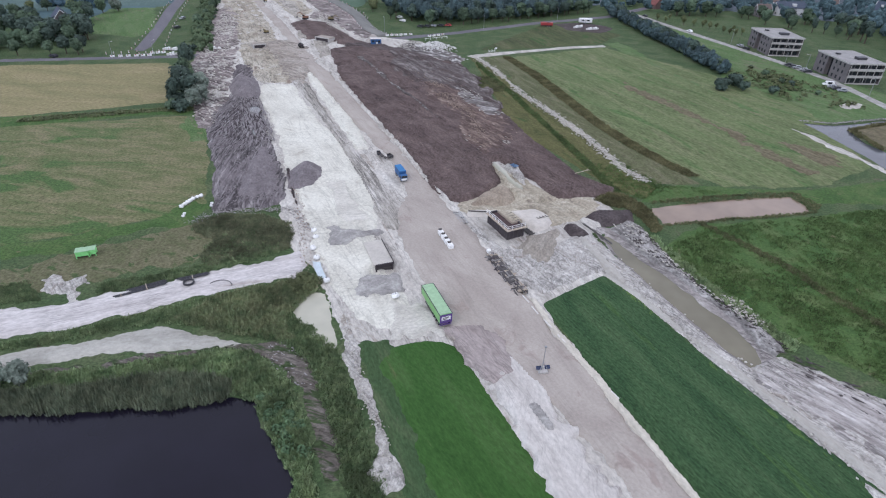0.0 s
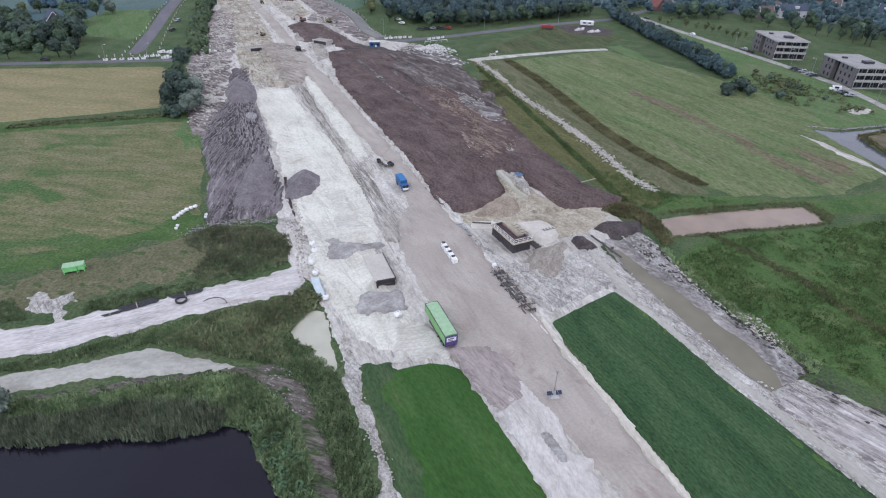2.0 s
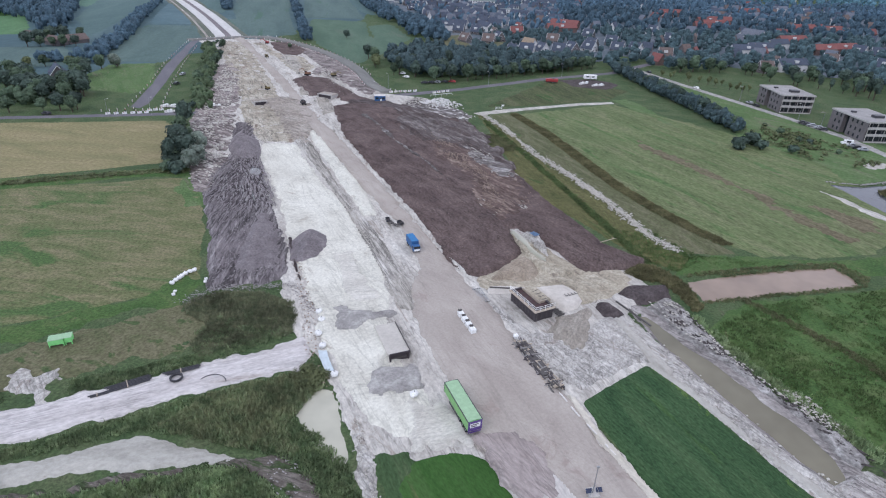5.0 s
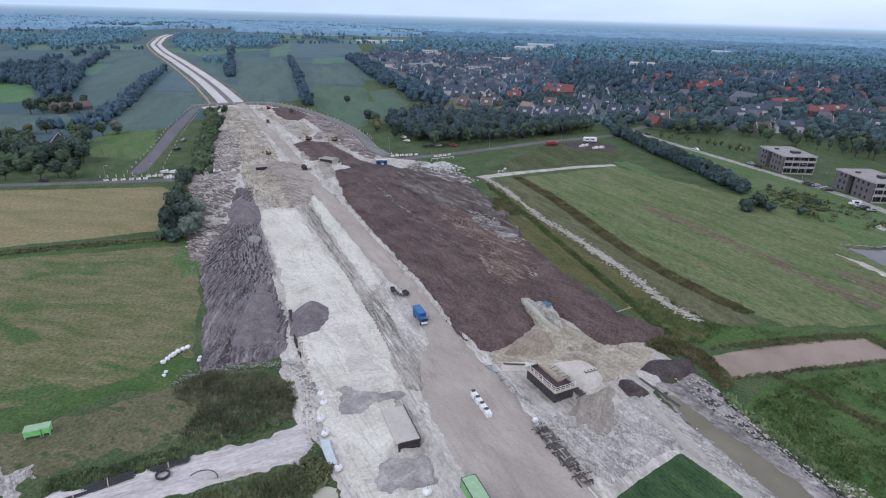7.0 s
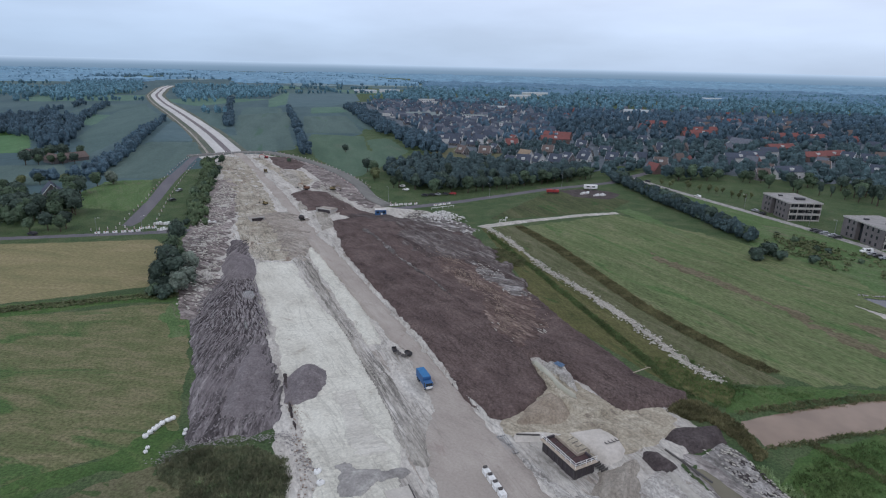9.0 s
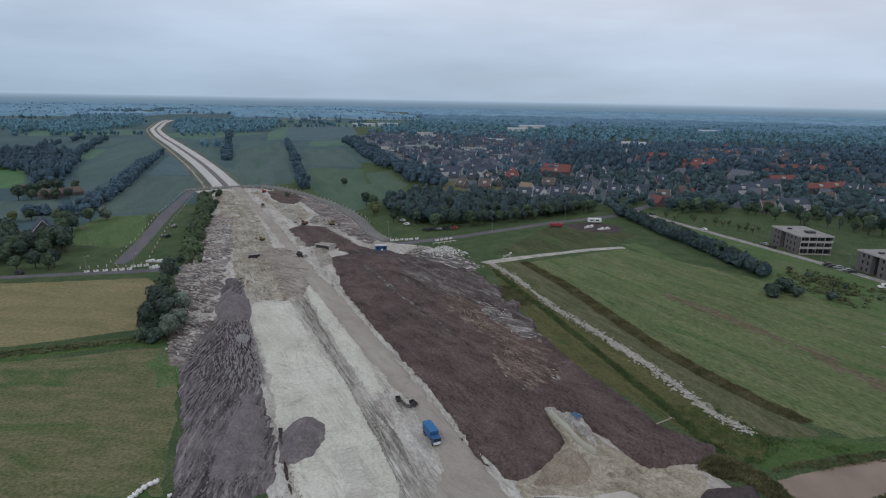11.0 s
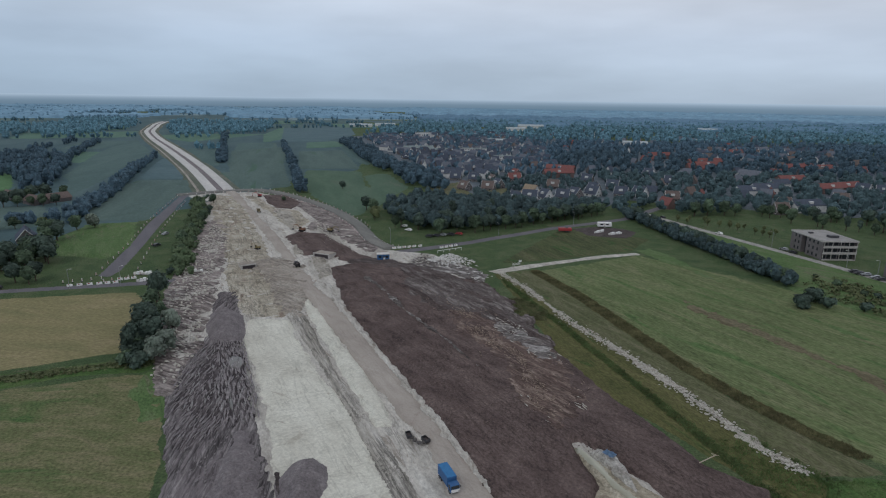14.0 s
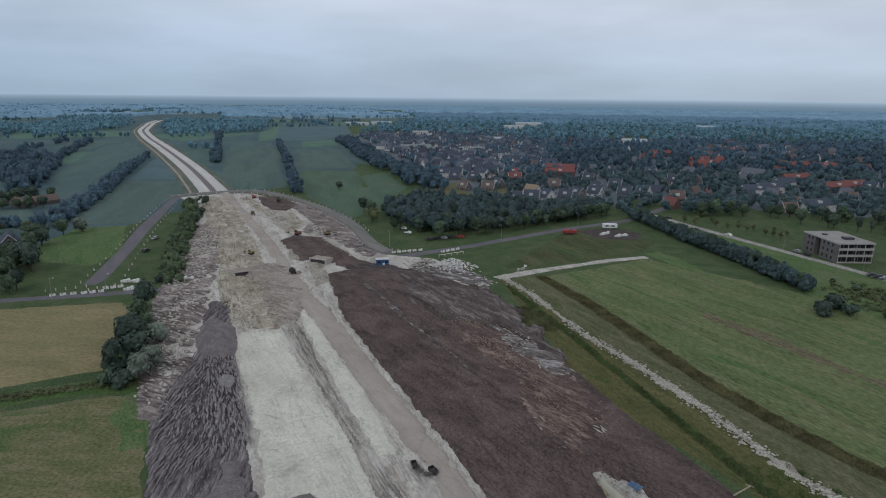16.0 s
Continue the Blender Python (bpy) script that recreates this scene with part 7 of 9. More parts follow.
for k in range(4):
    part("letter_bar", boxes((k * 0.9 - 0.3, 0, -0.05, k * 0.9 + 0.3, 0.12, 0.06), (k * 0.9 - 0.3, 0.12, -0.05, k * 0.9 - 0.14, 0.85, 0.06)), "timber_dark", t)
for (x0, y0), (x1, y1), r_ in (((36.4, 133.1), (41.7, 123.3), 0.16), ((38.6, 130.0), (40.0, 125.2), 0.10), ((6.4, 136.2), (11.3, 136.1), 0.10)):
    t = thing("loose_beam", "long dark beam lying on the sand", "beam", "loose beams", at((x0 + x1) / 2, (y0 + y1) / 2, 0.75 if x0 > 30 else 1.55, math.degrees(math.atan2(y1 - y0, x1 - x0))))
    part("beam", boxes((-math.hypot(x1 - x0, y1 - y0) / 2, -r_, -0.2, math.hypot(x1 - x0, y1 - y0) / 2, r_, 0.12), bevel=0.02), "timber_dark", t)
t = thing("plank_stack", "scattered dark beams beside the abutment", "beams", where=at(20.8, 128.6, 0.9, -60))
for k in range(6):
    part("beam", boxes((k * 0.55 - 0.09, -0.9, -0.2, k * 0.55 + 0.09, 0.7 + 0.2 * (k % 2), 0.22)), "timber_dark", t)

# ---- culvert: a concrete deck with a dark portal ----
t = thing("culvert", "concrete culvert deck with a dark open portal", "culvert", where=at(-11.3, 111.2, -0.5, 21.5))
part("deck", boxes((-4.6, 0.0, 1.25, 0.0, 10.5, 1.5), bevel=0.03), "deck_dust", t)
part("side_wall", boxes((-0.35, 0.0, -1.2, 0.0, 10.5, 1.24)), "formwork", t)
part("side_wall", boxes((-4.2, 0.0, -1.2, -3.85, 10.5, 1.24)), "formwork", t)
# dark board across the mouth, added in place of the shade inside
part("mouth_shade", boxes((-3.85, 0.25, -1.2, -0.35, 0.5, 1.24)), "formwork", t, "dark board standing for the shaded culvert mouth")
part("rail", boxes((-3.85, 0.05, 0.1, -0.35, 0.2, 0.28)), "timber_dark", t)
part("edge_beam", boxes((0.0, -0.05, 0.9, 0.14, 10.55, 1.7)), "timber_dark", t, "dark edge board")
part("head_beam", boxes((-4.2, -0.12, 1.2, 0.0, 0.0, 1.56)), "formwork", t)

# ---- long stack of formwork timber beside the haul road ----
t = thing("timber_pile", "long untidy stack of grey formwork beams and pallets", "timber pile", where=at(11.5, 115.6, 0.9, 22 + 180))
rt = random.Random(3)
for k in range(230):
    y, x = rt.uniform(0, 15.5), rt.uniform(-1.5, 1.5)
    if 12.0 < y < 13.2 and rt.random() < 0.8:
        continue
    long_, turn_ = rt.uniform(0.7, 2.4), rt.choice((0, 0, 90)) + rt.uniform(-12, 12)
    z = -0.15 + 0.9 * (1 - abs(x) / 1.6) * rt.random()
    p = part("beam", boxes((-0.10, -long_ / 2, 0, 0.10, long_ / 2, 0.22)), rt.choice(("timber_dark", "timber_grey", "timber_grey", "formwork", "timber")), t)
    p.matrix_basis = pose(x, y, z, 0, 0, turn_)
part("core", boxes((-1.1, 0.3, -0.3, 1.1, 11.6, 0.45), (-0.9, 13.4, -0.3, 0.8, 15.2, 0.35), bevel=0.1), "timber_dark", t)
tagged(part("big_bag", boxes((-0.5, -0.5, 0, 0.5, 0.5, 0.9), bevel=0.18), "bag_white"), "white bulk bag beside the timber stack", "bag").matrix_basis = at(10.9, 116.9, 0.85, 20)

# ---- concrete blocks in a row ----
t0 = None
for k in range(4):
    m = at(-0.6 + k * 0.78, 124.4 - k * 1.95, ROAD, 21)
    if t0 is None:
        t0 = thing("concrete_block", "white stacking concrete block on the haul road", "concrete block", "blocks in a row")
        part("block", boxes((-0.6, -0.8, -0.1, 0.6, 0.8, 0.95), bevel=0.05), "bag_white", t0)
        part("stud", boxes((-0.4, 0.45, 0.9, 0.4, 0.95, 1.25), bevel=0.04), "timber_dark", t0, "dark lifting block")
        t0.matrix_basis = m
    else:
        copy_thing(t0, m)

# ---- camera mast with solar panels ----
t = thing("camera_mast", "slim site camera mast on a pallet base", "mast", where=at(18.7, 77.6, 1.0, 10))
part("base", boxes((-0.9, -0.9, -0.1, 0.9, 0.9, 0.3), bevel=0.05), "concrete", t)
part("pole", tubes(((0, 0, 0.3), (0, 0, 5.6), 0.07)), "steel", t)
part("head", boxes((-0.22, -0.15, 5.45, 0.22, 0.15, 5.75), bevel=0.04), "steel", t)
for s in (-1, 1):
    part("stay", tubes(((s * 0.85, -0.85, 0.3), (0, 0, 2.4), 0.035), sides=6), "steel", t)
    p = part("solar_panel", boxes((-0.5, -0.35, -0.03, 0.5, 0.35, 0.03)), "solar", t)
    p.matrix_basis = pose(s * 0.8, -0.2, 0.9, 40, 0, 0)

# ---- bulk bags and other loose things on the sand ----
def lump(bm, x, y, z, r, seed, flat=0.8):
    made = bmesh.ops.create_icosphere(bm, subdivisions=2, radius=r, matrix=Matrix.Translation((x, y, z)))["verts"]
    q = random.Random(seed)
    for v in made:
        d = v.co - Vector((x, y, z))
        v.co = Vector((x, y, z)) + Vector((d.x, d.y, d.z * flat)) * (1 + 0.35 * noise.noise(d * (2.2 / r) + Vector((seed, 0, 0))))
    return bm


def bag(x, y, z, r, seed, label, group="bulk bags"):
    t = thing("bulk_bag", label, "bag", group, at(x, y, z, seed * 40))
    part("sack", lump(bmesh.new(), 0, 0, r * 0.6, r, seed, 0.85), "bag_white", t, smooth=True)
    part("strap", tubes(((-r * 0.6, 0, r), (0, 0, r * 1.55), 0.05), ((r * 0.6, 0, r), (0, 0, r * 1.55), 0.05), sides=5), "dark_plastic", t)


for k, (x, y) in enumerate(((-32.4, 124.5), (-31.2, 121.4), (-30.8, 116.3), (-29.1, 112.1), (-25.2, 103.4))):
    bag(x, y, 0.4, 0.75, k, "white bulk bag beside the drain trench")
bag(-9.6, 98.0, 0.85, 0.8, 7, "white bulk bag on the white sand")
for k, (x, y) in enumerate(((-69.7, 135.0), (-69.3, 136.3), (-69.0, 137.4), (-68.7, 138.5), (-68.3, 139.6), (-67.6, 140.6), (-66.9, 141.4), (-67.5, 131.4), (-67.3, 130.1), (-62.5, 137.5), (-62.2, 136.2))):
    bag(x, y, 0.1, 0.62 if k < 7 else 0.45, k + 10, "white plastic bale on the field edge", "bales on the field")
t = thing("drain_sheet", "pale blue sheet in the drain trench", "plastic sheet", where=at(0, 0, 0))
bm = bmesh.new()
pts = [(-28.9, 110.6), (-28.2, 108.4), (-27.2, 106.2), (-26.3, 104.4)]
vs = [[bm.verts.new((x + dx, y, 0.62 + 0.25 * abs(dx))) for dx in (-0.9, -0.3, 0.3, 0.9)] for x, y in pts]
for a, b in zip(vs, vs[1:]):
    for k in range(3):
        bm.faces.new((a[k], a[k + 1], b[k + 1], b[k]))
part("sheet", bm, "pale_blue", t)

# ---- pipes on the sandy track ----
def pipes(x, y, turn, long_, n, z, label):
    t = thing("pipe_bundle", label, "pipes", "pipes on the track", at(x, y, z, turn))
    for k in range(n):
        part("pipe", tubes(((-0.38 * (n - 1) / 2 + 0.38 * k, -long_ / 2 + 0.4 * (k % 3), 0.15), (-0.38 * (n - 1) / 2 + 0.38 * k, long_ / 2 + 0.3 * (k % 2), 0.15), 0.15), sides=8), "dark_plastic", t)
    part("lashing", boxes((-0.22 * n, -0.08, 0, 0.22 * n, 0.08, 0.33)), "timber", t)


pipes(-62.6, 98.9, -57, 7.6, 5, 0.45, "bundle of black drain pipes on the sandy track")
pipes(-66.5, 95.8, -60, 3.0, 2, 0.4, "two loose black drain pipes")
pipes(-54.5, 103.2, -63, 6.5, 3, 0.45, "row of black drain pipes on the sandy track")
t = thing("pipe_coil", "coil of black drain pipe lying flat", "pipe coil", where=at(-54.4, 100.9, 0.55))
bm = bmesh.new()
for ring_z in (0.1, 0.3):
    for k in range(24):
        a0, a1 = k * math.pi / 12, (k + 1) * math.pi / 12
        tube(bm, (math.cos(a0) * 1.05, math.sin(a0) * 1.05, ring_z), (math.cos(a1) * 1.05, math.sin(a1) * 1.05, ring_z), 0.17, sides=6)
part("coil", bm, "dark_plastic", t)
t = thing("hose", "thin dark hose curved over the sand", "hose", where=at(-47.5, 99.8, 0.5))
bm = bent_tube(2.6, 0.3, 2.4, 0.06, 0.07)
part("line", bm, "dark_plastic", t)

# ---- green steel tanks on legs in the hay field ----
for x, y, w, l in ((-82.3, 110.4, 2.7, 2.0), (-80.4, 111.3, 1.3, 1.9)):
    t = thing("green_tank", "bright green steel container on short legs", "container", "green containers", at(x, y, 0.1, 22))
    part("body", boxes((-w / 2, -l / 2, 0.55, w / 2, l / 2, 1.7), bevel=0.06), "lime_paint", t)
    part("lid", boxes((-w / 2 - 0.06, -l / 2 - 0.06, 1.7, w / 2 + 0.06, l / 2 + 0.06, 1.8), bevel=0.03), "green_cover", t, "pale green lid")
    for sx in (-1, 1):
        for sy in (-1, 1):
            part("leg", boxes((sx * (w / 2 - 0.1) - 0.08, sy * (l / 2 - 0.1) - 0.08, -0.1, sx * (w / 2 - 0.1) + 0.08, sy * (l / 2 - 0.1) + 0.08, 0.57)), "lime_paint", t)

# ---- diggers and dumpers ----
def excavator(x, y, turn, paint_, label, s=1.0, z=0.6, swing=30):
    t = thing("excavator", label, "excavator", "diggers on the site", at(x, y, z, turn))
    for k in (-1, 1):
        part("track", boxes((k * 1.1 - 0.3, -2.0, 0, k * 1.1 + 0.3, 2.0, 0.9), bevel=0.22), "rubber", t)
    part("undercarriage", boxes((-0.85, -0.9, 0.35, 0.85, 0.9, 0.95)), "dark_metal", t)
    up = part("upper_body", boxes((-1.35, -2.2, 1.0, 1.35, 1.4, 1.9), (-1.3, -2.3, 1.9, 1.3, -0.7, 2.4), bevel=0.1), paint_, t)
    cab_ = part("cab", boxes((-1.3, -0.4, 1.9, -0.3, 1.4, 3.1), bevel=0.08), paint_, t)
    part("cab_glass", boxes((-1.33, -0.2, 2.2, -0.27, 1.43, 2.95)), "dark_glass", cab_)
    bm_ = tube(bmesh.new(), (0.25, 1.2, 1.7), (0.25, 3.6, 4.2), 0.32, 0.26, 4)
    tube(bm_, (0.25, 3.6, 4.2), (0.25, 6.2, 3.7), 0.26, 0.2, 4)
    part("boom", bm_, paint_, t)
    part("stick", tube(bmesh.new(), (0.25, 6.2, 3.9), (0.25, 7.0, 1.3), 0.2, 0.14, 4), paint_, t)
    part("bucket", boxes((-0.4, 6.5, 0.3, 0.9, 7.4, 1.3), bevel=0.2), "dark_metal", t)
    t.scale = (s, s, s)


excavator(-148.4, 498.1, 100, "red_paint", "red tracked excavator on dark soil", 0.75)
excavator(-89.9, 377.1, 70, "orange_paint", "orange tracked excavator with a long boom", 0.85, 1.4)
excavator(-74.0, 378.0, 250, "yellow_paint", "yellow tracked excavator on the spoil bed", 0.75, 1.2)
excavator(-103.8, 339.6, 60, "yellow_paint", "yellow tracked excavator on pale sand", 0.65)


def dumper(x, y, turn, paint_, label, z=0.95):
    t = thing("dumper", label, "dumper", "dumpers on the site", at(x, y, z, turn))
    t.scale = (0.72, 0.72, 0.72)
    bm_ = bmesh.new()
    base = [bm_.verts.new(p) for p in ((-1.1, -3.0, 1.2), (1.1, -3.0, 1.2), (1.1, 0.6, 1.2), (-1.1, 0.6, 1.2))]
    rim_ = [bm_.verts.new(p) for p in ((-1.45, -3.6, 2.5), (1.45, -3.6, 2.5), (1.45, 0.9, 2.7), (-1.45, 0.9, 2.7))]
    for k in range(4):
        bm_.faces.new((base[k], base[(k + 1) % 4], rim_[(k + 1) % 4], rim_[k]))
    bm_.faces.new(base[::-1])
    part("skip", bm_, paint_, t)
    part("load", lump(bmesh.new(), 0, -1.3, 2.1, 1.2, 4, 0.5), "peat", t, "dark soil load")
    part("bonnet", boxes((-0.9, 2.6, 0.9, 0.9, 4.2, 1.8), bevel=0.12), paint_, t)
    cab_ = part("cab", boxes((-0.95, 1.2, 0.9, 0.95, 2.7, 2.9), bevel=0.1), paint_, t)
    part("cab_glass", boxes((-0.98, 1.4, 1.8, 0.98, 2.73, 2.7)), "dark_glass", cab_)
    for s in (-1, 1):
        for y_ in (3.3, -0.6, -2.4):
            wheel(t, s * 1.1, y_, 0.75, 0.5)


dumper(-130.8, 434.9, 205, "yellow_paint", "yellow articulated dumper on the haul road")
dumper(-77.0, 307.9, 25, "dark_metal", "dark site dumper on the haul road")
t0 = None
for k, (x, y, turn_) in enumerate(((-21.6, 173.2, 15), (-17.8, 171.4, 35))):
    m = at(x, y, ROAD, turn_)
    if t0 is None:
        t0 = thing("skip_bin", "small dark steel skip beside the haul road", "skip", "dark skips")
        part("shell", boxes((-0.6, -1.0, 0.1, -0.52, 1.0, 0.8), (0.52, -1.0, 0.1, 0.6, 1.0, 0.8), (-0.52, -1.0, 0.1, 0.52, -0.92, 0.8), (-0.52, 0.92, 0.1, 0.52, 1.0, 0.8), (-0.52, -0.92, 0.0, 0.52, 0.92, 0.12)), "dark_metal", t0)
        part("load", lump(bmesh.new(), 0, 0, 0.35, 0.6, 2, 0.5), "peat", t0)
        t0.matrix_basis = m
    else:
        copy_thing(t0, m)
for k, (x, y) in enumerate(((-20.2, 171.6), (-19.2, 170.6), (-20.9, 172.6), (-18.2, 170.9))):
    t = thing("scrap_heap", "small heap of brown scrap on the road", "scrap", "scrap heaps", at(x, y, ROAD))
    part("heap", lump(bmesh.new(), 0, 0, 0.1, 0.55, k + 30, 0.6), "timber_dark", t)

t = thing("tarpaulin", "crumpled pale blue tarpaulin on white clay", "tarpaulin", where=at(20.8, 164.6, 2.3, 35))
bm = bmesh.new()
vs = [[bm.verts.new((x, y, 0.25 + 0.35 * noise.noise(Vector((x * 1.3, y * 1.3, 4.0))))) for x in np.linspace(-0.9, 0.9, 9)] for y in np.linspace(-1.3, 1.3, 11)]
for a, b in zip(vs, vs[1:]):
    for k in range(8):
        bm.faces.new((a[k], a[k + 1], b[k + 1], b[k]))
bmesh.ops.solidify(bm, geom=bm.faces[:], thickness=0.03)
part("sheet", bm, "pale_tarp", t)

# ---- far part of the site: hut, pale heap, culvert portals ----
t = thing("site_hut", "blue site hut with a white notice", "hut", where=at(-39.6, 319.6, 1.2, 8))
t.scale = (0.82, 0.9, 0.92)
part("body", boxes((-3.4, -1.6, 0.2, 3.4, 1.6, 3.1), bevel=0.05), "blue_paint", t)
part("roof", boxes((-3.6, -1.8, 3.1, 3.6, 1.8, 3.35), bevel=0.04), "concrete_pale", t, "pale grey flat roof")
part("door", boxes((-0.3, -1.66, 0.2, 0.7, -1.6, 2.3)), "dark_metal", t)
part("window", boxes((-2.6, -1.66, 1.3, -1.0, -1.6, 2.4)), "dark_glass", t)
part("window", boxes((1.2, -1.66, 1.3, 2.8, -1.6, 2.4)), "dark_glass", t)
part("notice", boxes((0.0, -1.72, 0.5, 1.1, -1.67, 1.5)), "white_paint", t)
part("foot", boxes((-3.3, -1.5, -0.3, 3.3, 1.5, 0.2)), "concrete", t)
sheet("sand_cone", [(-48, 328), (-46, 333), (-41, 334), (-36.5, 330), (-36.5, 325), (-41, 322.5), (-46, 324)], 4.6, 5.2, "grey_heap", 0.5, 0.3, 0.15, 2.0, "pale conical heap of sand", "sand heap", "thing")
for x, y, turn_, w in ((-69.5, 324.5, -25, 9.0), (-97.2, 304.6, 30, 6.5)):
    t = thing("culvert", "concrete culvert portal set in dug sand", "culvert", "portals", at(x, y, 0.85, turn_))
    part("head_wall", boxes((-w / 2, 0, 1.3, w / 2, 0.5, 1.75)), "concrete", t)
    part("side_wall", boxes((-w / 2, 0, -0.6, -w / 2 + 0.5, 6, 1.3)), "concrete", t)
    part("side_wall", boxes((w / 2 - 0.5, 0, -0.6, w / 2, 6, 1.3)), "concrete", t)
    part("roof", boxes((-w / 2, 0.5, 1.3, w / 2, 6, 1.5)), "dug_sand", t)
    # the shade inside is a dark board set just behind the opening
    part("mouth_shade", boxes((-w / 2 + 0.5, 0.6, -0.6, w / 2 - 0.5, 0.9, 1.3)), "formwork", t, "dark board standing for the shade inside the culvert")
t = thing("timber_gate", "fallen pale pole on the dark soil", "pole", where=at(41.6, 164.6, 1.0, -61))
part("pole", tubes(((0, -3.0, 0.1), (0, 3.0, 0.25), 0.12), ((-0.8, 2.6, 0.2), (0.8, 2.9, 0.5), 0.08), sides=6), "timber", t)
t = thing("frame_rack", "grey steel frames lying beside the haul road", "frames", where=at(4.3, 133.6, 0.6, 20))
for k in range(5):
    part("bar", tubes(((-0.9 + 0.45 * k, -3.2, 0.25), (-0.9 + 0.45 * k, 3.2, 0.35), 0.07), sides=6), "steel", t)
for y in (-3.0, 0, 3.0):
    part("cross_bar", tubes(((-1.1, y, 0.15), (1.1, y, 0.15), 0.09), sides=6), "timber_dark", t)
for k, (x, y, turn_) in enumerate(((17.9, 98.9, 24), (19.4, 95.2, 24), (21.5, 91.0, 26), (23.6, 86.5, 26), (27.2, 79.5, 30), (30.5, 72.5, 30))):
    t = thing("kerb_board", "pale board at the haul road edge", "board", "boards at the road edge", at(x, y, 0.85, turn_))
    part("board", boxes((-0.12, -1.3, 0, 0.12, 1.3, 0.2), bevel=0.02), "concrete_pale", t)

# ---- flats ----
def flats(x, y, turn, label):
    W_, D_, H_ = 17.5, 25.5, 9.4
    t = thing("apartment_building", label, "building", "flats by the estate road", at(x, y, 0, turn))
    # brick shell with a deep dark slot in the west wall, glazed and balconied on the south front
    part("wall", boxes((0, 1.2, -0.5, W_, 12.5, H_ - 0.2), (2.2, 12.5, -0.5, W_, 16.5, H_ - 0.2), (0, 16.5, -0.5, W_, D_, H_ - 0.2), (0, 0, -0.5, 0.5, 1.2, H_ - 0.2), (W_ - 0.5, 0, -0.5, W_, 1.2, H_ - 0.2)), "brick_brown", t)
    rf = part("roof", boxes((-0.2, -0.2, H_ - 0.2, W_ + 0.2, D_ + 0.2, H_ + 0.15), bevel=0.04), "flat_roof", t)
    part("parapet", boxes((-0.3, -0.3, H_ - 0.35, W_ + 0.3, -0.2, H_ + 0.32), (-0.3, D_ + 0.2, H_ - 0.35, W_ + 0.3, D_ + 0.3, H_ + 0.32), (-0.3, -0.2, H_ - 0.35, -0.2, D_ + 0.2, H_ + 0.32), (W_ + 0.2, -0.2, H_ - 0.35, W_ + 0.3, D_ + 0.2, H_ + 0.32)), "concrete", rf)
    part("roof_unit", boxes((8, 7, H_ + 0.15, 12.5, 10, H_ + 1.3), bevel=0.05), "dark_metal", rf, "dark plant housing")
    part("roof_unit", boxes((4, 17, H_ + 0.15, 6, 18.5, H_ + 0.9), bevel=0.05), "dark_metal", rf, "dark plant housing")
    part("entrance", boxes((2.05, 12.6, -0.3, 2.2, 16.4, H_ - 0.3)), "dark_glass", t, "dark glazed stair hall")
    for floor_ in range(3):
        z = 0.2 + floor_ * 3.1
        b = part("balcony", boxes((0.5, -0.6, z - 0.25, W_ - 0.5, 1.2, z + 0.02)), "concrete", t)
        if floor_:
            part("railing", boxes((0.3, -0.62, z + 0.02, W_ - 0.3, -0.55, z + 0.95)), "concrete", b)
        for k in range(6):
            x0 = 0.9 + k * 2.65
            win = part("window", boxes((x0, 1.1, z + 0.15, x0 + 2.3, 1.22, z + 2.6)), "dark_metal", t)
            part("pane", boxes((x0 + 0.12, 1.06, z + 0.25, x0 + 1.1, 1.14, z + 2.5), (x0 + 1.2, 1.06, z + 0.25, x0 + 2.18, 1.14, z + 2.5)), "dark_glass", win)
        for k in range(5):
            part("column", boxes((0.5 + k * (W_ - 1.2) / 4, -0.5, z, 0.7 + k * (W_ - 1.2) / 4, -0.3, z + 2.86)), "concrete", t)
        for y0 in (3, 6.2, 9.4, 18, 21):
            win = part("window", boxes((-0.05, y0, z + 0.7, 0.08, y0 + 1.1, z + 2.3)), "dark_metal", t)
            part("pane", boxes((-0.09, y0 + 0.1, z + 0.8, -0.04, y0 + 1.0, z + 2.2)), "dark_glass", win)


flats(174.2, 330.6, 0, "three-storey brown brick flats with white balconies")
flats(186.8, 278.6, 3, "three-storey brown brick flats beside the estate road")

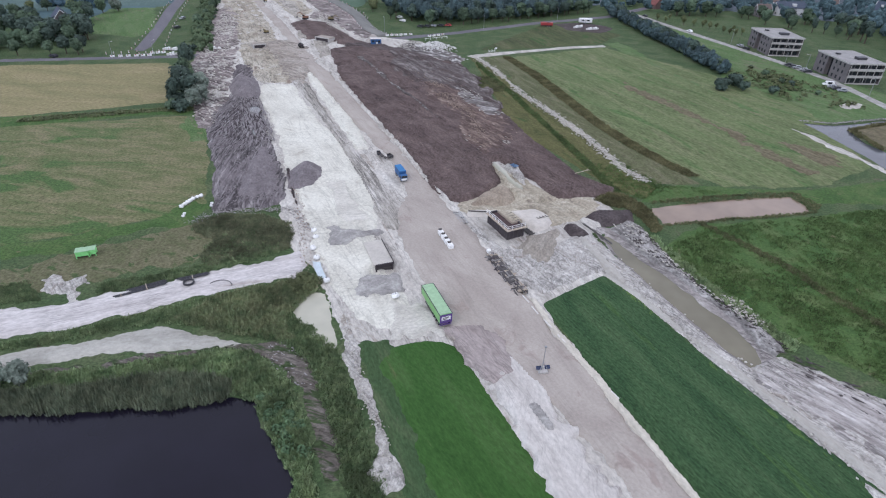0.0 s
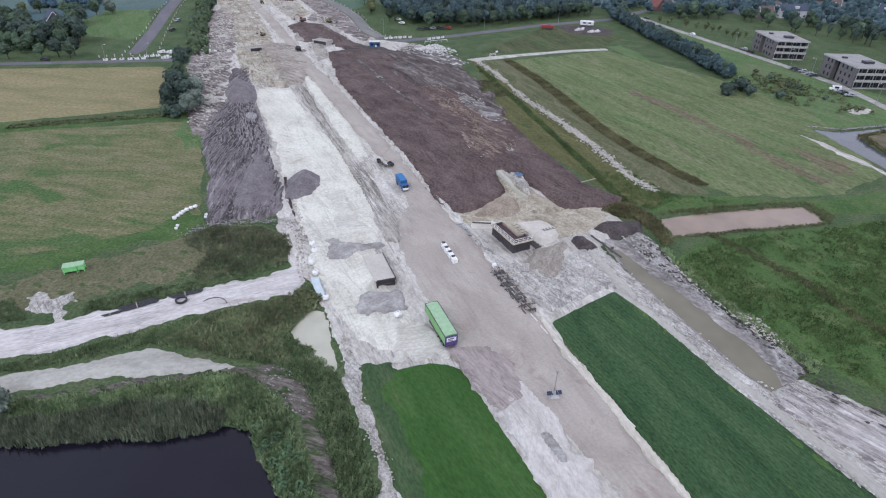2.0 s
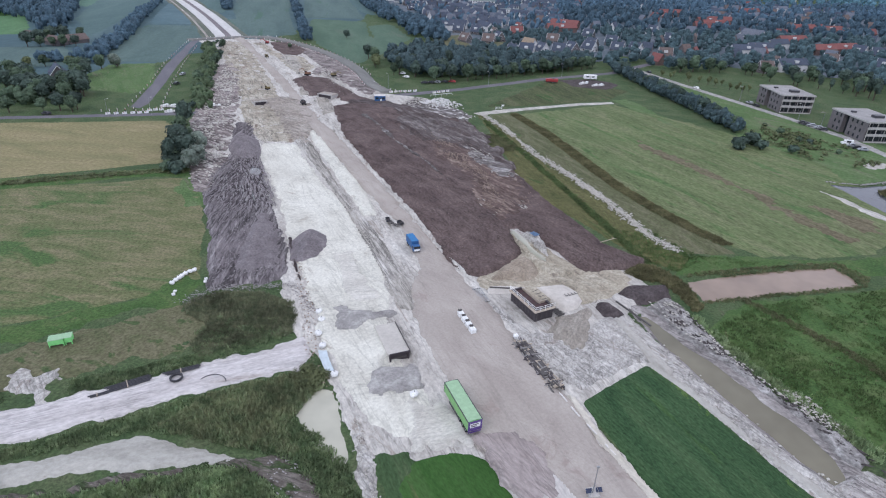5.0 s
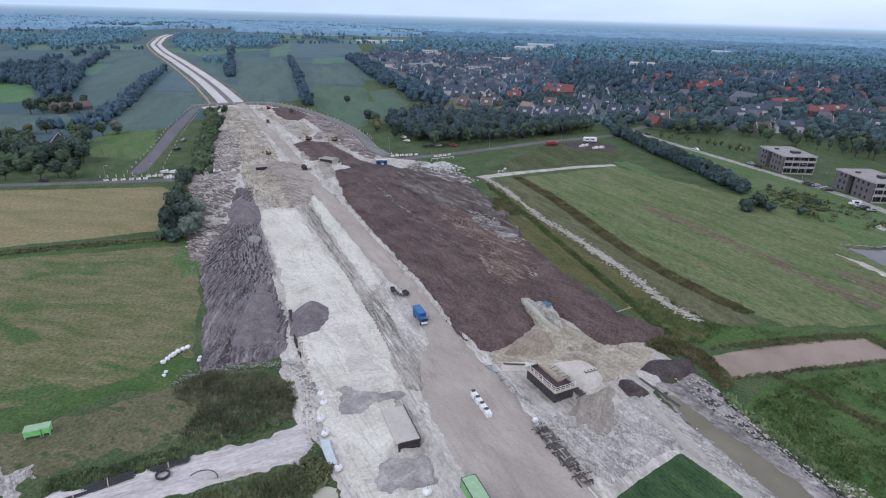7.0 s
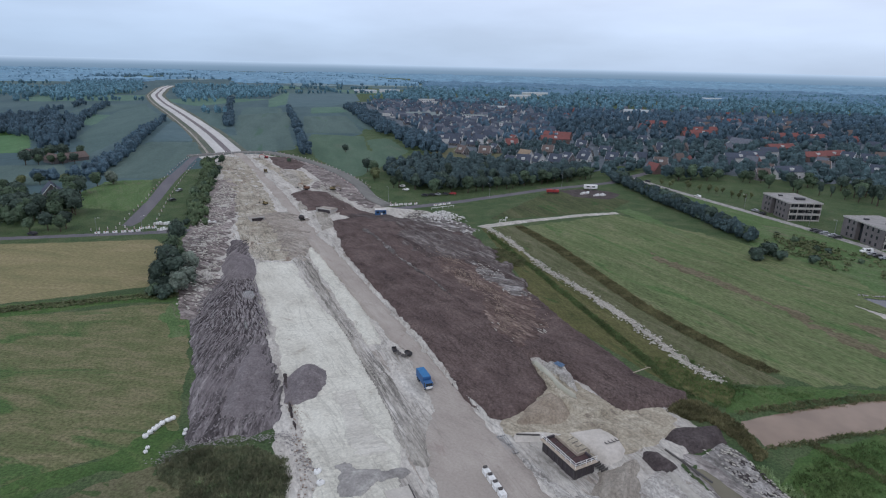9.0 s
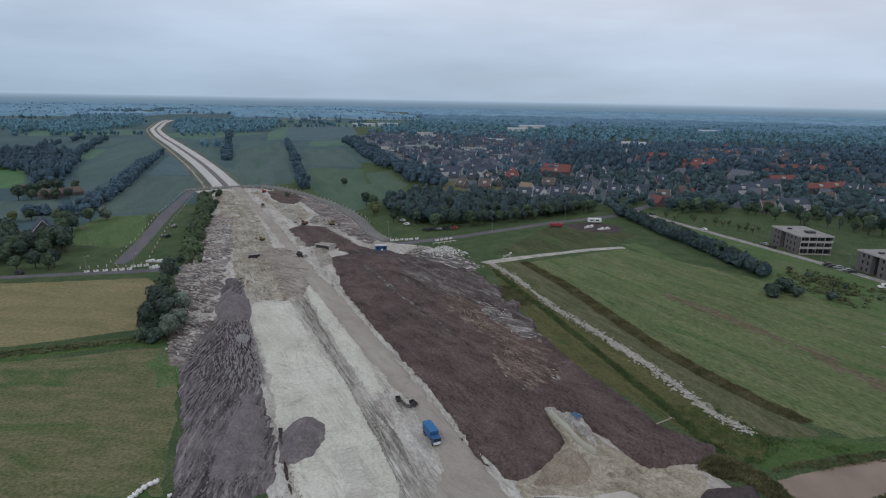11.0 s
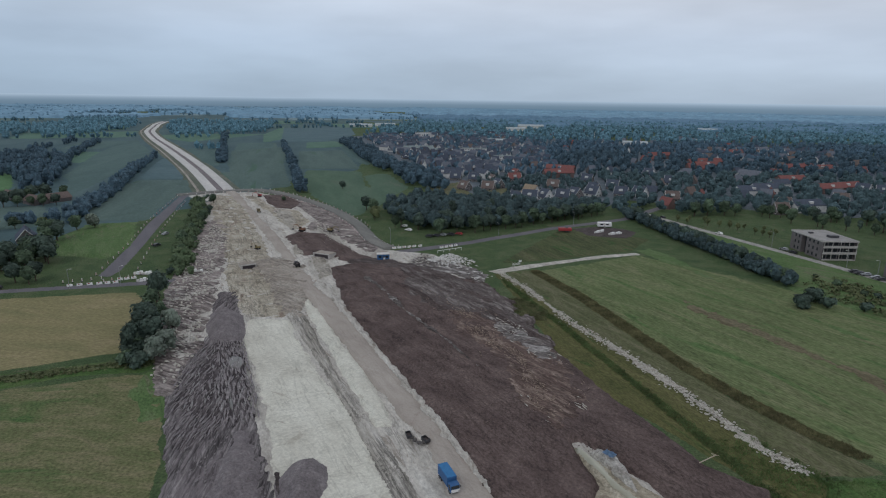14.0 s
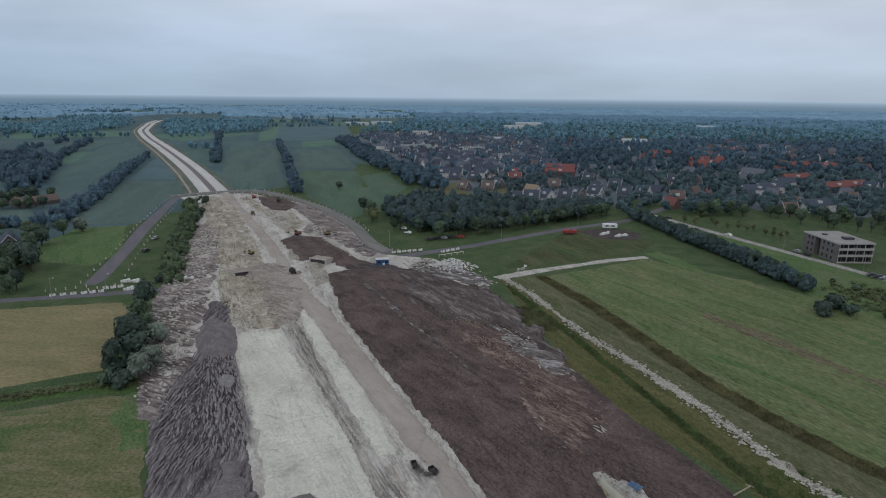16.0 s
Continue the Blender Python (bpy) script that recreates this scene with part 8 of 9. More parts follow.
# ---- cars ----
def make_car(paint_, label, van=False):
    t = thing("car", label, "car", "parked cars")
    prof = [(-2.1, 0.35), (2.1, 0.35), (2.15, 0.75), (1.2, 0.95), (0.6, 1.45), (-1.3, 1.5), (-2.05, 1.0)] if not van else [(-2.4, 0.4), (2.4, 0.4), (2.4, 1.0), (1.7, 1.2), (1.1, 2.1), (-2.35, 2.15), (-2.4, 1.0)]
    bm_ = bmesh.new()
    sides_ = [[bm_.verts.new((sx * (0.88 if z < 1.1 else 0.74), y, z)) for y, z in prof] for sx in (-1, 1)]
    n = len(prof)
    for k in range(n):
        bm_.faces.new((sides_[0][k], sides_[0][(k + 1) % n], sides_[1][(k + 1) % n], sides_[1][k]))
    bm_.faces.new(sides_[0][::-1]), bm_.faces.new(sides_[1])
    bmesh.ops.recalc_face_normals(bm_, faces=bm_.faces)
    bmesh.ops.bevel(bm_, geom=bm_.edges[:], offset=0.06, segments=1, affect="EDGES")
    part("body", bm_, paint_, t)
    top_ = 1.42 if not van else 2.0
    part("windscreen", tube(bmesh.new(), (-0.6, prof[3][0] - 0.22, prof[3][1] + 0.22), (0.6, prof[3][0] - 0.22, prof[3][1] + 0.22), 0.24, sides=4), "dark_glass", t)
    for s in (-1, 1):
        part("side_window", boxes((s * 0.76, -1.2, 1.0, s * 0.83, 0.55, top_ - 0.05)), "dark_glass", t)
        part("headlight", boxes((s * 0.65 - 0.15, 2.1, 0.6, s * 0.65 + 0.15, 2.2 if not van else 2.45, 0.74)), "silver_paint", t)
        for y_ in (-1.3, 1.3):
            wheel(t, s * 0.8, y_, 0.32, 0.2)
    return t


CARS = [make_car("white_paint", "white parked car beside the road"), make_car("black_paint", "black parked car beside the road"), make_car("silver_paint", "silver parked car beside the road"),
        make_car("red_paint", "dark red parked car beside the road"), make_car("white_paint", "white parked van beside the road", True)]
car_used = set()


def car(k, x, y, turn):
    m = at(x, y, 0.25, turn)
    if k in car_used:
        return copy_thing(CARS[k], m)
    car_used.add(k)
    CARS[k].matrix_basis = m
    return CARS[k]


for k, x, y, turn_ in ((4, 176.8, 273.7, 80), (2, 176.9, 270.5, 80), (1, 177.6, 267.7, 80), (2, 178.5, 265.0, 80), (1, 175.4, 308.6, 75), (1, 176.0, 306.0, 75), (2, 177.4, 303.8, 75), (2, 178.6, 299.4, 75),
                       (1, 179.0, 296.6, 75), (2, 167.0, 349.0, 20), (1, 167.6, 342.4, 20), (0, -33.6, 396.7, 60), (0, -30.6, 386.0, 60), (1, -18.6, 371.0, 70), (1, -14.6, 372.5, 70), (2, -11.0, 374.0, 70),
                       (1, -6.5, 375.6, 70), (3, -1.8, 377.0, 70), (1, -156.0, 345.0, -15), (1, -186.0, 275.6, 75), (2, -163.0, 370.0, 165), (0, 150.0, 385.0, 20), (1, 135.0, 432.0, 15)):
    car(k, x, y, turn_)

# ---- road furniture ----
def lamp(x, y, h, turn, first=[]):
    m = at(x, y, 0, turn)
    if first:
        return copy_thing(first[0], m)
    t = thing("street_lamp", "grey steel street lamp beside the road", "street lamp", "street lamps")
    part("pole", tube(bmesh.new(), (0, 0, -0.3), (0, 0, 8.0), 0.11, 0.07), "steel", t)
    part("arm", tubes(((0, 0, 7.95), (1.3, 0, 8.2), 0.05)), "steel", t)
    part("lamp_head", boxes((1.1, -0.14, 8.12, 1.8, 0.14, 8.26), bevel=0.03), "concrete_pale", t)
    t.matrix_basis = m
    first.append(t)
    return t


for x, y, turn_ in ((-158.6, 276.6, 0), (-141.0, 281.0, 60), (-38.8, 356.0, 120), (180.0, 300.5, 180), (178.5, 318.0, 180), (186.5, 258.0, 180), (165.0, 357.0, 180), (20.0, 372.0, 120), (70.0, 407.0, 120), (-205.0, 264.0, 60)):
    lamp(x, y, 8, turn_)

beacon0 = None


def beacon(x, y, turn=0):
    global beacon0
    if beacon0 is None:
        beacon0 = thing("traffic_beacon", "red and white traffic beacon at the road edge", "beacon", "beacons along the detour")
        part("foot", boxes((-0.35, -0.2, -0.1, 0.35, 0.2, 0.12), bevel=0.03), "rubber", beacon0)
        brd = part("board", boxes((-0.2, -0.04, 0.12, 0.2, 0.04, 1.25)), "white_paint", beacon0)
        part("stripe", boxes((-0.21, -0.05, 0.42, 0.21, 0.05, 0.6)), "red_paint", brd)
        part("stripe", boxes((-0.21, -0.05, 0.82, 0.21, 0.05, 0.98)), "red_paint", brd)
        beacon0.matrix_basis = at(x, y, 0.3, turn)
        return
    copy_thing(beacon0, at(x, y, 0.3, turn))


def along(points, step):
    for (ax, ay), (bx, by) in zip(points, points[1:]):
        n = max(1, round(math.hypot(bx - ax, by - ay) / step))
        for k in range(n):
            yield ax + (bx - ax) * k / n, ay + (by - ay) * k / n


for pts, step in (([(-158, 294), (-171, 346), (-187, 400), (-206, 480), (-211, 503)], 9), ([(-145, 303), (-159, 346), (-175, 400), (-196, 480)], 9), ([(-205, 503), (-182, 516), (-157, 521), (-133, 502), (-103.5, 466), (-81.5, 431), (-66, 397), (-59, 378), (-51, 354)], 7),
                  ([(-200, 517), (-178, 530), (-150, 533), (-126, 511), (-96, 473), (-74, 437), (-57.5, 404), (-51, 383)], 7), ([(-165, 283), (-156, 287), (-150, 291)], 3.2), ([(-150, 285), (-143, 291), (-139, 298)], 3.2), ([(-48, 366), (-40, 350), (-25, 342)], 3.5)):
    for x, y in along(pts, step):
        beacon(x, y, random.uniform(-20, 20))

barrier0 = None
for pts, step in (([(-160, 279), (-150, 282), (-142, 285)], 3.0), ([(-145, 288), (-138, 291)], 3.0), ([(-36, 344), (-26, 348), (-20, 350)], 3.0), ([(-12, 346), (-2, 353)], 3.0)):
    for x, y in along(pts, step):
        if barrier0 is None:
            barrier0 = thing("road_barrier", "white and red plastic road barrier", "barrier", "road barriers")
            part("body", boxes((-1.0, -0.25, -0.1, 1.0, 0.25, 0.5), (-1.0, -0.12, 0.5, 1.0, 0.12, 0.95), bevel=0.04), "white_paint", barrier0)
            part("stripe", boxes((-0.5, -0.14, 0.55, 0.0, 0.14, 0.9)), "red_paint", barrier0)
            barrier0.matrix_basis = at(x, y, 0.3, 25)
        else:
            copy_thing(barrier0, at(x, y, 0.3, 25 + random.uniform(-15, 15)))


def stacks(x, y, turn, nx, label, group):
    t = thing("pallet_stack", label, "stack", group, at(x, y, 0.2, turn))
    for k in range(nx):
        p = part("pack", boxes((k * 1.25, 0, 0, k * 1.25 + 1.1, 1.1, 0.9 + 0.3 * ((k * 7) % 3)), bevel=0.05), "bag_white" if k % 3 else "concrete_pale", t)
        part("pallet", boxes((k * 1.25, 0, -0.3, k * 1.25 + 1.1, 1.1, -0.01)), "timber_dark", p)


stacks(-143.5, 296.0, 0, 7, "row of white wrapped packs on pallets", "pallet rows")
stacks(-137.0, 285.5, 24, 6, "row of white wrapped packs on pallets", "pallet rows")
stacks(-121.8, 298.8, 14, 5, "row of white wrapped packs on pallets", "pallet rows")
stacks(77.5, 384.0, 35, 6, "row of white wrapped packs on bare ground", "pallet rows")
stacks(84.5, 380.2, 20, 7, "row of white wrapped packs on bare ground", "pallet rows")

t = thing("farm_trailer", "dark red farm trailer beside the road", "trailer", where=at(60.2, 387.0, 0.1, 90))
part("body", boxes((-1.2, -3.9, 1.0, 1.2, 3.6, 2.6), bevel=0.08), "red_paint", t)
part("drawbar", tubes(((0, 3.6, 0.8), (0, 5.2, 0.7), 0.1)), "dark_metal", t)
part("load", lump(bmesh.new(), 0, -1.0, 2.5, 1.1, 3, 0.35), "timber_dark", t)
for s in (-1, 1):
    for y_ in (-2.0, -0.6):
        wheel(t, s * 1.05, y_, 0.5, 0.35)
part("chassis", boxes((-0.8, -3.6, 0.6, 0.8, 3.5, 1.0)), "dark_metal", t)
t = thing("caravan", "white mobile unit beside pale packs", "caravan", where=at(87.5, 401.5, 0.1, 88))
part("body", boxes((-1.3, -4.2, 0.7, 1.3, 4.2, 3.2), bevel=0.18), "white_paint", t)
part("window", boxes((-1.34, -2.5, 1.7, -1.29, -0.6, 2.5)), "dark_glass", t)
part("window", boxes((-1.34, 0.9, 1.7, -1.29, 2.8, 2.5)), "dark_glass", t)
part("door", boxes((-1.34, -0.3, 0.8, -1.29, 0.5, 2.7)), "concrete_pale", t)
for s in (-1, 1):
    wheel(t, s * 1.1, 0, 0.4, 0.25)
part("step", boxes((-1.9, -0.3, -0.1, -1.35, 0.5, 0.5)), "steel", t)
part("jockey_leg", boxes((-0.1, 3.6, -0.1, 0.1, 3.8, 0.72)), "steel", t)
sheet("bare_patch", [(66, 396), (82, 404), (98, 398), (104, 388), (92, 372), (72, 378)], 0.22, 1.5, "peat", 1.4, 1.5, 0.08, 3.0, "bare dark soil with packs", "soil")
t = thing("sign_post", "small white sign at the field path", "sign", where=at(24.2, 317.6, 0.1, 0))
part("post", tubes(((0, 0, -0.2), (0, 0, 2.0), 0.06)), "steel", t)
part("panel", boxes((-0.6, -0.05, 1.2, 0.6, 0.05, 2.0)), "white_paint", t)
t = thing("gate", "low white gate beside the field path", "gate", where=at(22.0, 315.5, 0.1, 30))
for z in (0.4, 0.8, 1.2):
    part("bar", tubes(((-1.8, 0, z), (1.8, 0, z), 0.06)), "white_paint", t)
for x in (-1.8, 1.8):
    part("post", tubes(((x, 0, -0.3), (x, 0, 1.4), 0.09)), "white_paint", t)
t = thing("fence_rail", "long white rail beside the site road", "rail", where=at(-8.0, 341.0, 0.2, -60))
part("rail", tubes(((0, -7, 0.9), (0, 7, 0.9), 0.12)), "white_paint", t)
for y_ in (-7, -3.5, 0, 3.5, 7):
    part("post", tubes(((0, y_, -0.3), (0, y_, 0.95), 0.09)), "white_paint", t)

# ---- farm beside the country road ----
t = thing("farmhouse", "farmhouse with white gable and solar panels", "house", where=at(-227, 354, 0, 35))
t.scale = (0.8, 0.8, 0.8)
part("wall", gable_walls(11, 17, 3.0, 9.0), "brick_brown", t)
bm = bmesh.new()
for s2 in (-1, 1):
    tube(bm, (s2 * 5.9, -9.1, 2.5), (0, -9.1, 9.15), 0.22, sides=4)
part("gable_trim", bm, "white_trim", t)
rf = part("roof", gable_bm(11, 17, 3.0, 9.0, 0.5), "tile_grey", t)
for k in range(4):
    p = part("solar_panel", boxes((-0.8, -1.6, 0, 0.8, 1.6, 0.06)), "solar", rf, "dark solar panel")
    p.matrix_basis = pose(2.4, -5 + k * 3.3, 6.75, 0, 47.5, 0)
part("chimney", boxes((-0.4, 3, 8.2, 0.4, 3.8, 10)), "brick_brown", rf)
part("window", boxes((-2.5, -8.56, 1.0, -1.0, -8.48, 2.4)), "dark_glass", t)
part("window", boxes((1.0, -8.56, 1.0, 2.5, -8.48, 2.4)), "dark_glass", t)
part("door", boxes((-0.5, -8.56, 0, 0.5, -8.48, 2.1)), "dark_metal", t)
for x, y, turn_ in ((-291, 459, 60), (-283, 470, 150), (-320, 478, 60)):
    t = thing("barn", "brick farm building with a brown roof", "barn", "farm barns", at(x, y, 0, turn_))
    part("wall", gable_walls(9, 15, 3.0, 6.4), "brick_brown", t)
    part("roof", gable_bm(9, 15, 3.0, 6.4, 0.5), "tile_brown", t)
    part("door", boxes((-1.6, -7.56, 0, 1.6, -7.48, 2.8)), "dark_metal", t)

plant("s", -71.5, 70.5, 0.6)
plant("s", -75, 69.5, 0.55)
# ---- low growth: weeds, reeds and scrub ----
def growth(name, poly, step, wide, tall, leaf, count, material, label, seed, occupancy=1.0, category="weeds", patch=7, dry=True, blade=0.0):
    r = np.random.default_rng(seed)
    shapes = [blades(np.random.default_rng(seed + k), count, leaf, wide, tall, blade) if blade else clumps(np.random.default_rng(seed + k), count, leaf, 4, wide, tall, 0.0, 1.6) for k in range(5)]
    places = fill(poly, step, seed, occupancy, (), 0, patch)
    xs, ys = np.array([p[0] for p in places]), np.array([p[1] for p in places])
    zs = ground_z(xs, ys)
    rows = []
    for x, y, z in zip(xs, ys, zs):
        if dry and z < -0.5:
            continue
        a, s = r.random() * 6.28, r.uniform(0.6, 1.3)
        c = shapes[r.integers(0, 5)]
        rot = np.array([[math.cos(a), math.sin(a), 0], [-math.sin(a), math.cos(a), 0], [0, 0, 1]])
        rows.append(c @ rot * s + (x, y, z))
    co = np.concatenate(rows)
    return tagged(new(name, arrays_mesh(name, co, quads(len(co) // 4), material)), label, category, "", "stuff")


growth("scrub", [(-63.3, 126), (-61, 129.9), (-55.4, 132), (-47.2, 132.3), (-39.8, 128.7), (-37.3, 123.3), (-36.8, 116.8), (-42.8, 114), (-47.6, 110.6), (-52.3, 107.8), (-56, 111.8), (-54.6, 118.6), (-60.7, 122.6)], 0.62, 1.3, 0.75, 0.11, 40, "scrub_olive", "dense low olive-brown scrub beside the sandy track", 31, category="scrub", blade=0.9)
growth("scrub", [(-56, 120), (-50, 123), (-42, 122), (-38, 118), (-45, 112), (-52, 108.5), (-56, 112)], 1.2, 1.8, 0.85, 0.13, 44, "weeds", "green patches in the olive scrub", 69, 0.45, category="scrub", blade=0.8, patch=6)
growth("scrub", [(-52, 89), (-47, 97), (-42, 99.8), (-34, 103), (-30, 105), (-27, 101), (-29, 97), (-32, 90), (-28, 84), (-36, 85), (-50, 88)], 0.62, 1.3, 1.0, 0.11, 46, "weeds_brown", "dense brown-green scrub between track and pond", 32, category="scrub", blade=0.9)
growth("weeds", [(-52, 88), (-46, 97), (-38, 98), (-31, 97), (-33, 90), (-29, 84), (-36, 85.5), (-46, 87.5)], 1.3, 1.8, 0.9, 0.12, 50, "weeds", "green weeds through the scrub", 66, 0.5, blade=0.8, patch=9)
growth("scrub", [(-33.4, 103.6), (-30, 106), (-26.5, 103), (-28, 99), (-32, 100)], 0.9, 2.2, 1.7, 0.18, 90, "leaf_olive", "tall olive-green bush beside the puddle", 33, category="scrub")
growth("reed_bed", [(-92, 63.5), (-70, 64.5), (-60, 65), (-52, 66.3), (-45, 66.5), (-36, 69), (-35.5, 72), (-41, 74), (-52, 73.2), (-63, 69.5), (-75, 68), (-92, 67)], 0.55, 1.0, 1.7, 0.10, 34, "reed", "grey-green reed bed on the pond bank", 34, category="reeds", dry=False, blade=0.5)
growth("weeds", [(-36, 81), (-31, 78), (-26, 72.5), (-20.5, 62), (-15, 45), (-20.5, 42), (-22.5, 56), (-26.5, 62), (-31, 69), (-37, 70)], 0.6, 1.2, 0.8, 0.12, 44, "weeds", "lush green weeds on the pond bank", 35, 0.95, blade=0.7)
growth("weeds", [(-30, 73), (-25, 71), (-20, 58), (-17, 46), (-20.5, 44), (-23, 57), (-27, 64), (-31, 69)], 1.5, 2.0, 1.3, 0.20, 60, "weeds_dark", "tall leafy weeds on the pond bank", 48, 0.6, patch=5)
growth("weeds", [(-34, 84.5), (-28, 82), (-23, 76), (-18, 66), (-12, 50), (-6, 50), (-11, 62), (-16, 74), (-20, 83), (-25, 88), (-31, 92)], 0.65, 1.2, 0.6, 0.12, 40, "weeds", "green weeds between path and sand seam", 47, 0.85, blade=0.7)
growth("weeds", [(-95, 68), (-75, 69), (-62, 71), (-50, 74), (-39, 73.5), (-35, 71.5), (-31, 77), (-36, 81), (-42, 80.5), (-51, 78), (-60, 75), (-72, 73), (-95, 70)], 0.65, 1.2, 0.7, 0.12, 42, "weeds", "green weeds behind the reed bed", 46, blade=0.7)
growth("weeds", [(-110, 79), (-79, 81), (-67, 86.8), (-57, 92), (-48, 97), (-46, 96), (-51, 88.6), (-56, 88), (-62, 85.8), (-70, 82.4), (-79, 79), (-110, 76)], 0.7, 1.2, 0.6, 0.12, 40, "weeds", "green weeds between the two sandy tracks", 78, 0.9, blade=0.7)
growth("weeds", [(-110, 92), (-88, 100), (-86, 97), (-82, 94), (-110, 87)], 0.7, 1.2, 0.6, 0.12, 40, "weeds", "green weeds along the sandy track", 81, 0.9, blade=0.7)
growth("weeds", [(-74, 100), (-66, 103), (-48, 112), (-40, 117), (-36, 118), (-48, 108), (-66, 99), (-72, 96.5)], 0.7, 1.2, 0.6, 0.12, 40, "weeds", "green weeds along the sandy track", 36, 0.9, blade=0.7)
growth("weeds", [(54, 122), (70, 134), (104, 143), (130, 150), (150, 110), (120, 60), (86, 74), (70, 92), (62, 108)], 0.95, 1.6, 0.5, 0.12, 19, "marsh", "tussocky green marsh grass", 37, 0.62, blade=0.9)
growth("weeds", [(48, 150), (56, 150), (84, 156), (66, 160), (56, 176), (47, 176), (50, 162)], 1.0, 1.6, 0.45, 0.11, 26, "marsh", "green tussocks along the ditch", 38, 0.6, blade=0.9)
growth("scrub", [(42, 147), (46, 152), (51, 152), (55.5, 146), (57, 138), (56.5, 131), (54.5, 131), (53.5, 138), (50, 144), (46, 144.5)], 0.7, 1.4, 0.8, 0.14, 50, "ditch_brown", "brown-green scrub beside the ditch", 39, category="scrub", blade=0.9)
growth("weeds", [(55, 131), (59, 134.5), (73, 137.5), (104, 144.5), (108, 150), (104, 158), (80, 154), (62, 150), (57, 147), (62, 148), (80, 150.5), (101, 155), (103.5, 150), (102, 147.3), (72, 140), (60, 137.5)], 0.8, 1.2, 0.4, 0.10, 26, "dry_weeds", "olive fringe of grass around the brown pond", 67, dry=False, blade=0.8)
growth("weeds", [(153.4, 215.4), (160, 218.6), (172, 223), (172, 221.6), (160.6, 216.6), (155, 213.6), (154.2, 208), (154.8, 196), (153.4, 196), (152.6, 208)], 0.8, 1.4, 0.9, 0.14, 36, "ditch_brown", "dark sedge round the islet", 80, dry=False, blade=0.7)
growth("scrub", [(140, 300), (160, 300), (176, 262), (176, 240), (150, 240), (140, 270)], 2.4, 3.0, 1.4, 0.42, 22, "leaf_olive", "rough scrub below the flats", 40, 0.55, category="scrub", patch=14)
growth("weeds", [(-150, 196), (-108, 211), (-95, 213), (-95, 209), (-110, 206), (-150, 191)], 1.0, 1.6, 0.7, 0.28, 20, "leaf_olive", "overgrown brown-green ditch edge", 41)
growth("scrub", [(-130, 296), (-122, 300), (-140, 360), (-165, 440), (-190, 496), (-196, 490), (-175, 430), (-152, 360)], 2.2, 2.8, 1.5, 0.4, 24, "leaf_bank", "green bushy bank beside the detour road", 42, 0.5, category="scrub", patch=12)

growth("ditch_edge", [(31, 308), (43, 276), (52.4, 238), (59.3, 210.5), (66.2, 192.5), (72.3, 178.7), (79, 167), (75.5, 166), (68.2, 177.6), (61.8, 191.5), (54.7, 210), (47.1, 238), (38, 275), (27, 307)], 0.7, 1.4, 0.6, 0.13, 34, "ditch_brown", "overgrown dark brown field ditch", 43, category="ditch edge", blade=0.8)
growth("ditch_edge", [(13, 296), (16.5, 286), (29.5, 240), (38, 207), (44.2, 183), (49, 165), (51.2, 153.5), (49, 153.5), (46.4, 164), (41.8, 182), (35.6, 206), (27, 239.5), (14, 285)], 0.7, 1.4, 0.5, 0.12, 30, "ditch_green", "dark green grassy ditch beside the works", 44, category="ditch edge", blade=0.8)
growth("scrub", [(11, 268), (17, 270), (25, 256), (23, 245), (15, 250)], 0.9, 1.6, 0.7, 0.14, 30, "dry_weeds", "dark green weeds grown over a low heap", 68, category="scrub", blade=0.8)
growth("ditch_edge", [(69, 137.5), (77, 126.5), (83.5, 116), (87, 106.5), (92, 97), (108, 72), (106, 71), (90, 96), (85, 105.5), (81.5, 115), (75, 125), (68, 135.5)], 0.7, 1.2, 0.5, 0.10, 30, "dry_weeds", "olive-brown grassy ditch through the marsh", 45, category="ditch edge", blade=0.8)

# ---- clods, stones and rubble ----
M["clod_pale"] = paint("clod_pale", (0.499, 0.475, 0.423), 0.95, 0, 0.25)
M["clod_brown"] = paint("clod_brown", (0.150, 0.115, 0.107), 0.95, 0, 0.3)
M["clod_grey"] = paint("clod_grey", (0.270, 0.246, 0.248), 0.95, 0, 0.35)
M["clod_dark"] = paint("clod_dark", (0.085, 0.075, 0.074), 0.95, 0, 0.3)
M["clod_white"] = paint("clod_white", (0.66, 0.645, 0.62), 0.95, 0, 0.2)
M["clod_ash"] = paint("clod_ash", (0.33, 0.312, 0.305), 0.9, 0, 0.25)
M["clod_tan"] = paint("clod_tan", (0.340, 0.268, 0.215), 0.95, 0, 0.3)
OCTA = np.array([(1, 0, 0), (-1, 0, 0), (0, 1, 0), (0, -1, 0), (0, 0, 1), (0, 0, -0.6)], float)
OCTF = np.array([(0, 2, 4), (2, 1, 4), (1, 3, 4), (3, 0, 4), (2, 0, 5), (1, 2, 5), (3, 1, 5), (0, 3, 5)])


def clods(name, places, lo, hi, z, material, label, seed, long_=1.0, turn=0.0, category="clods", stray=0.35):
    r, co, fs = np.random.default_rng(seed), [], []
    for k, (x, y) in enumerate(places):
        s = r.uniform(lo, hi)
        a = turn + r.normal() * stray if long_ > 1 else r.random() * 6.28
        c = (OCTA + r.uniform(-0.28, 0.28, OCTA.shape)) * s * (1, long_, 0.6)
        c = np.column_stack([c[:, 0] * math.cos(a) - c[:, 1] * math.sin(a), c[:, 0] * math.sin(a) + c[:, 1] * math.cos(a), c[:, 2]])
        co.append(c + (x, y, z))
        fs.append(OCTF + 6 * k)
    return tagged(new(name, arrays_mesh(name, np.concatenate(co), np.concatenate(fs), material)), label, category, "", "stuff")


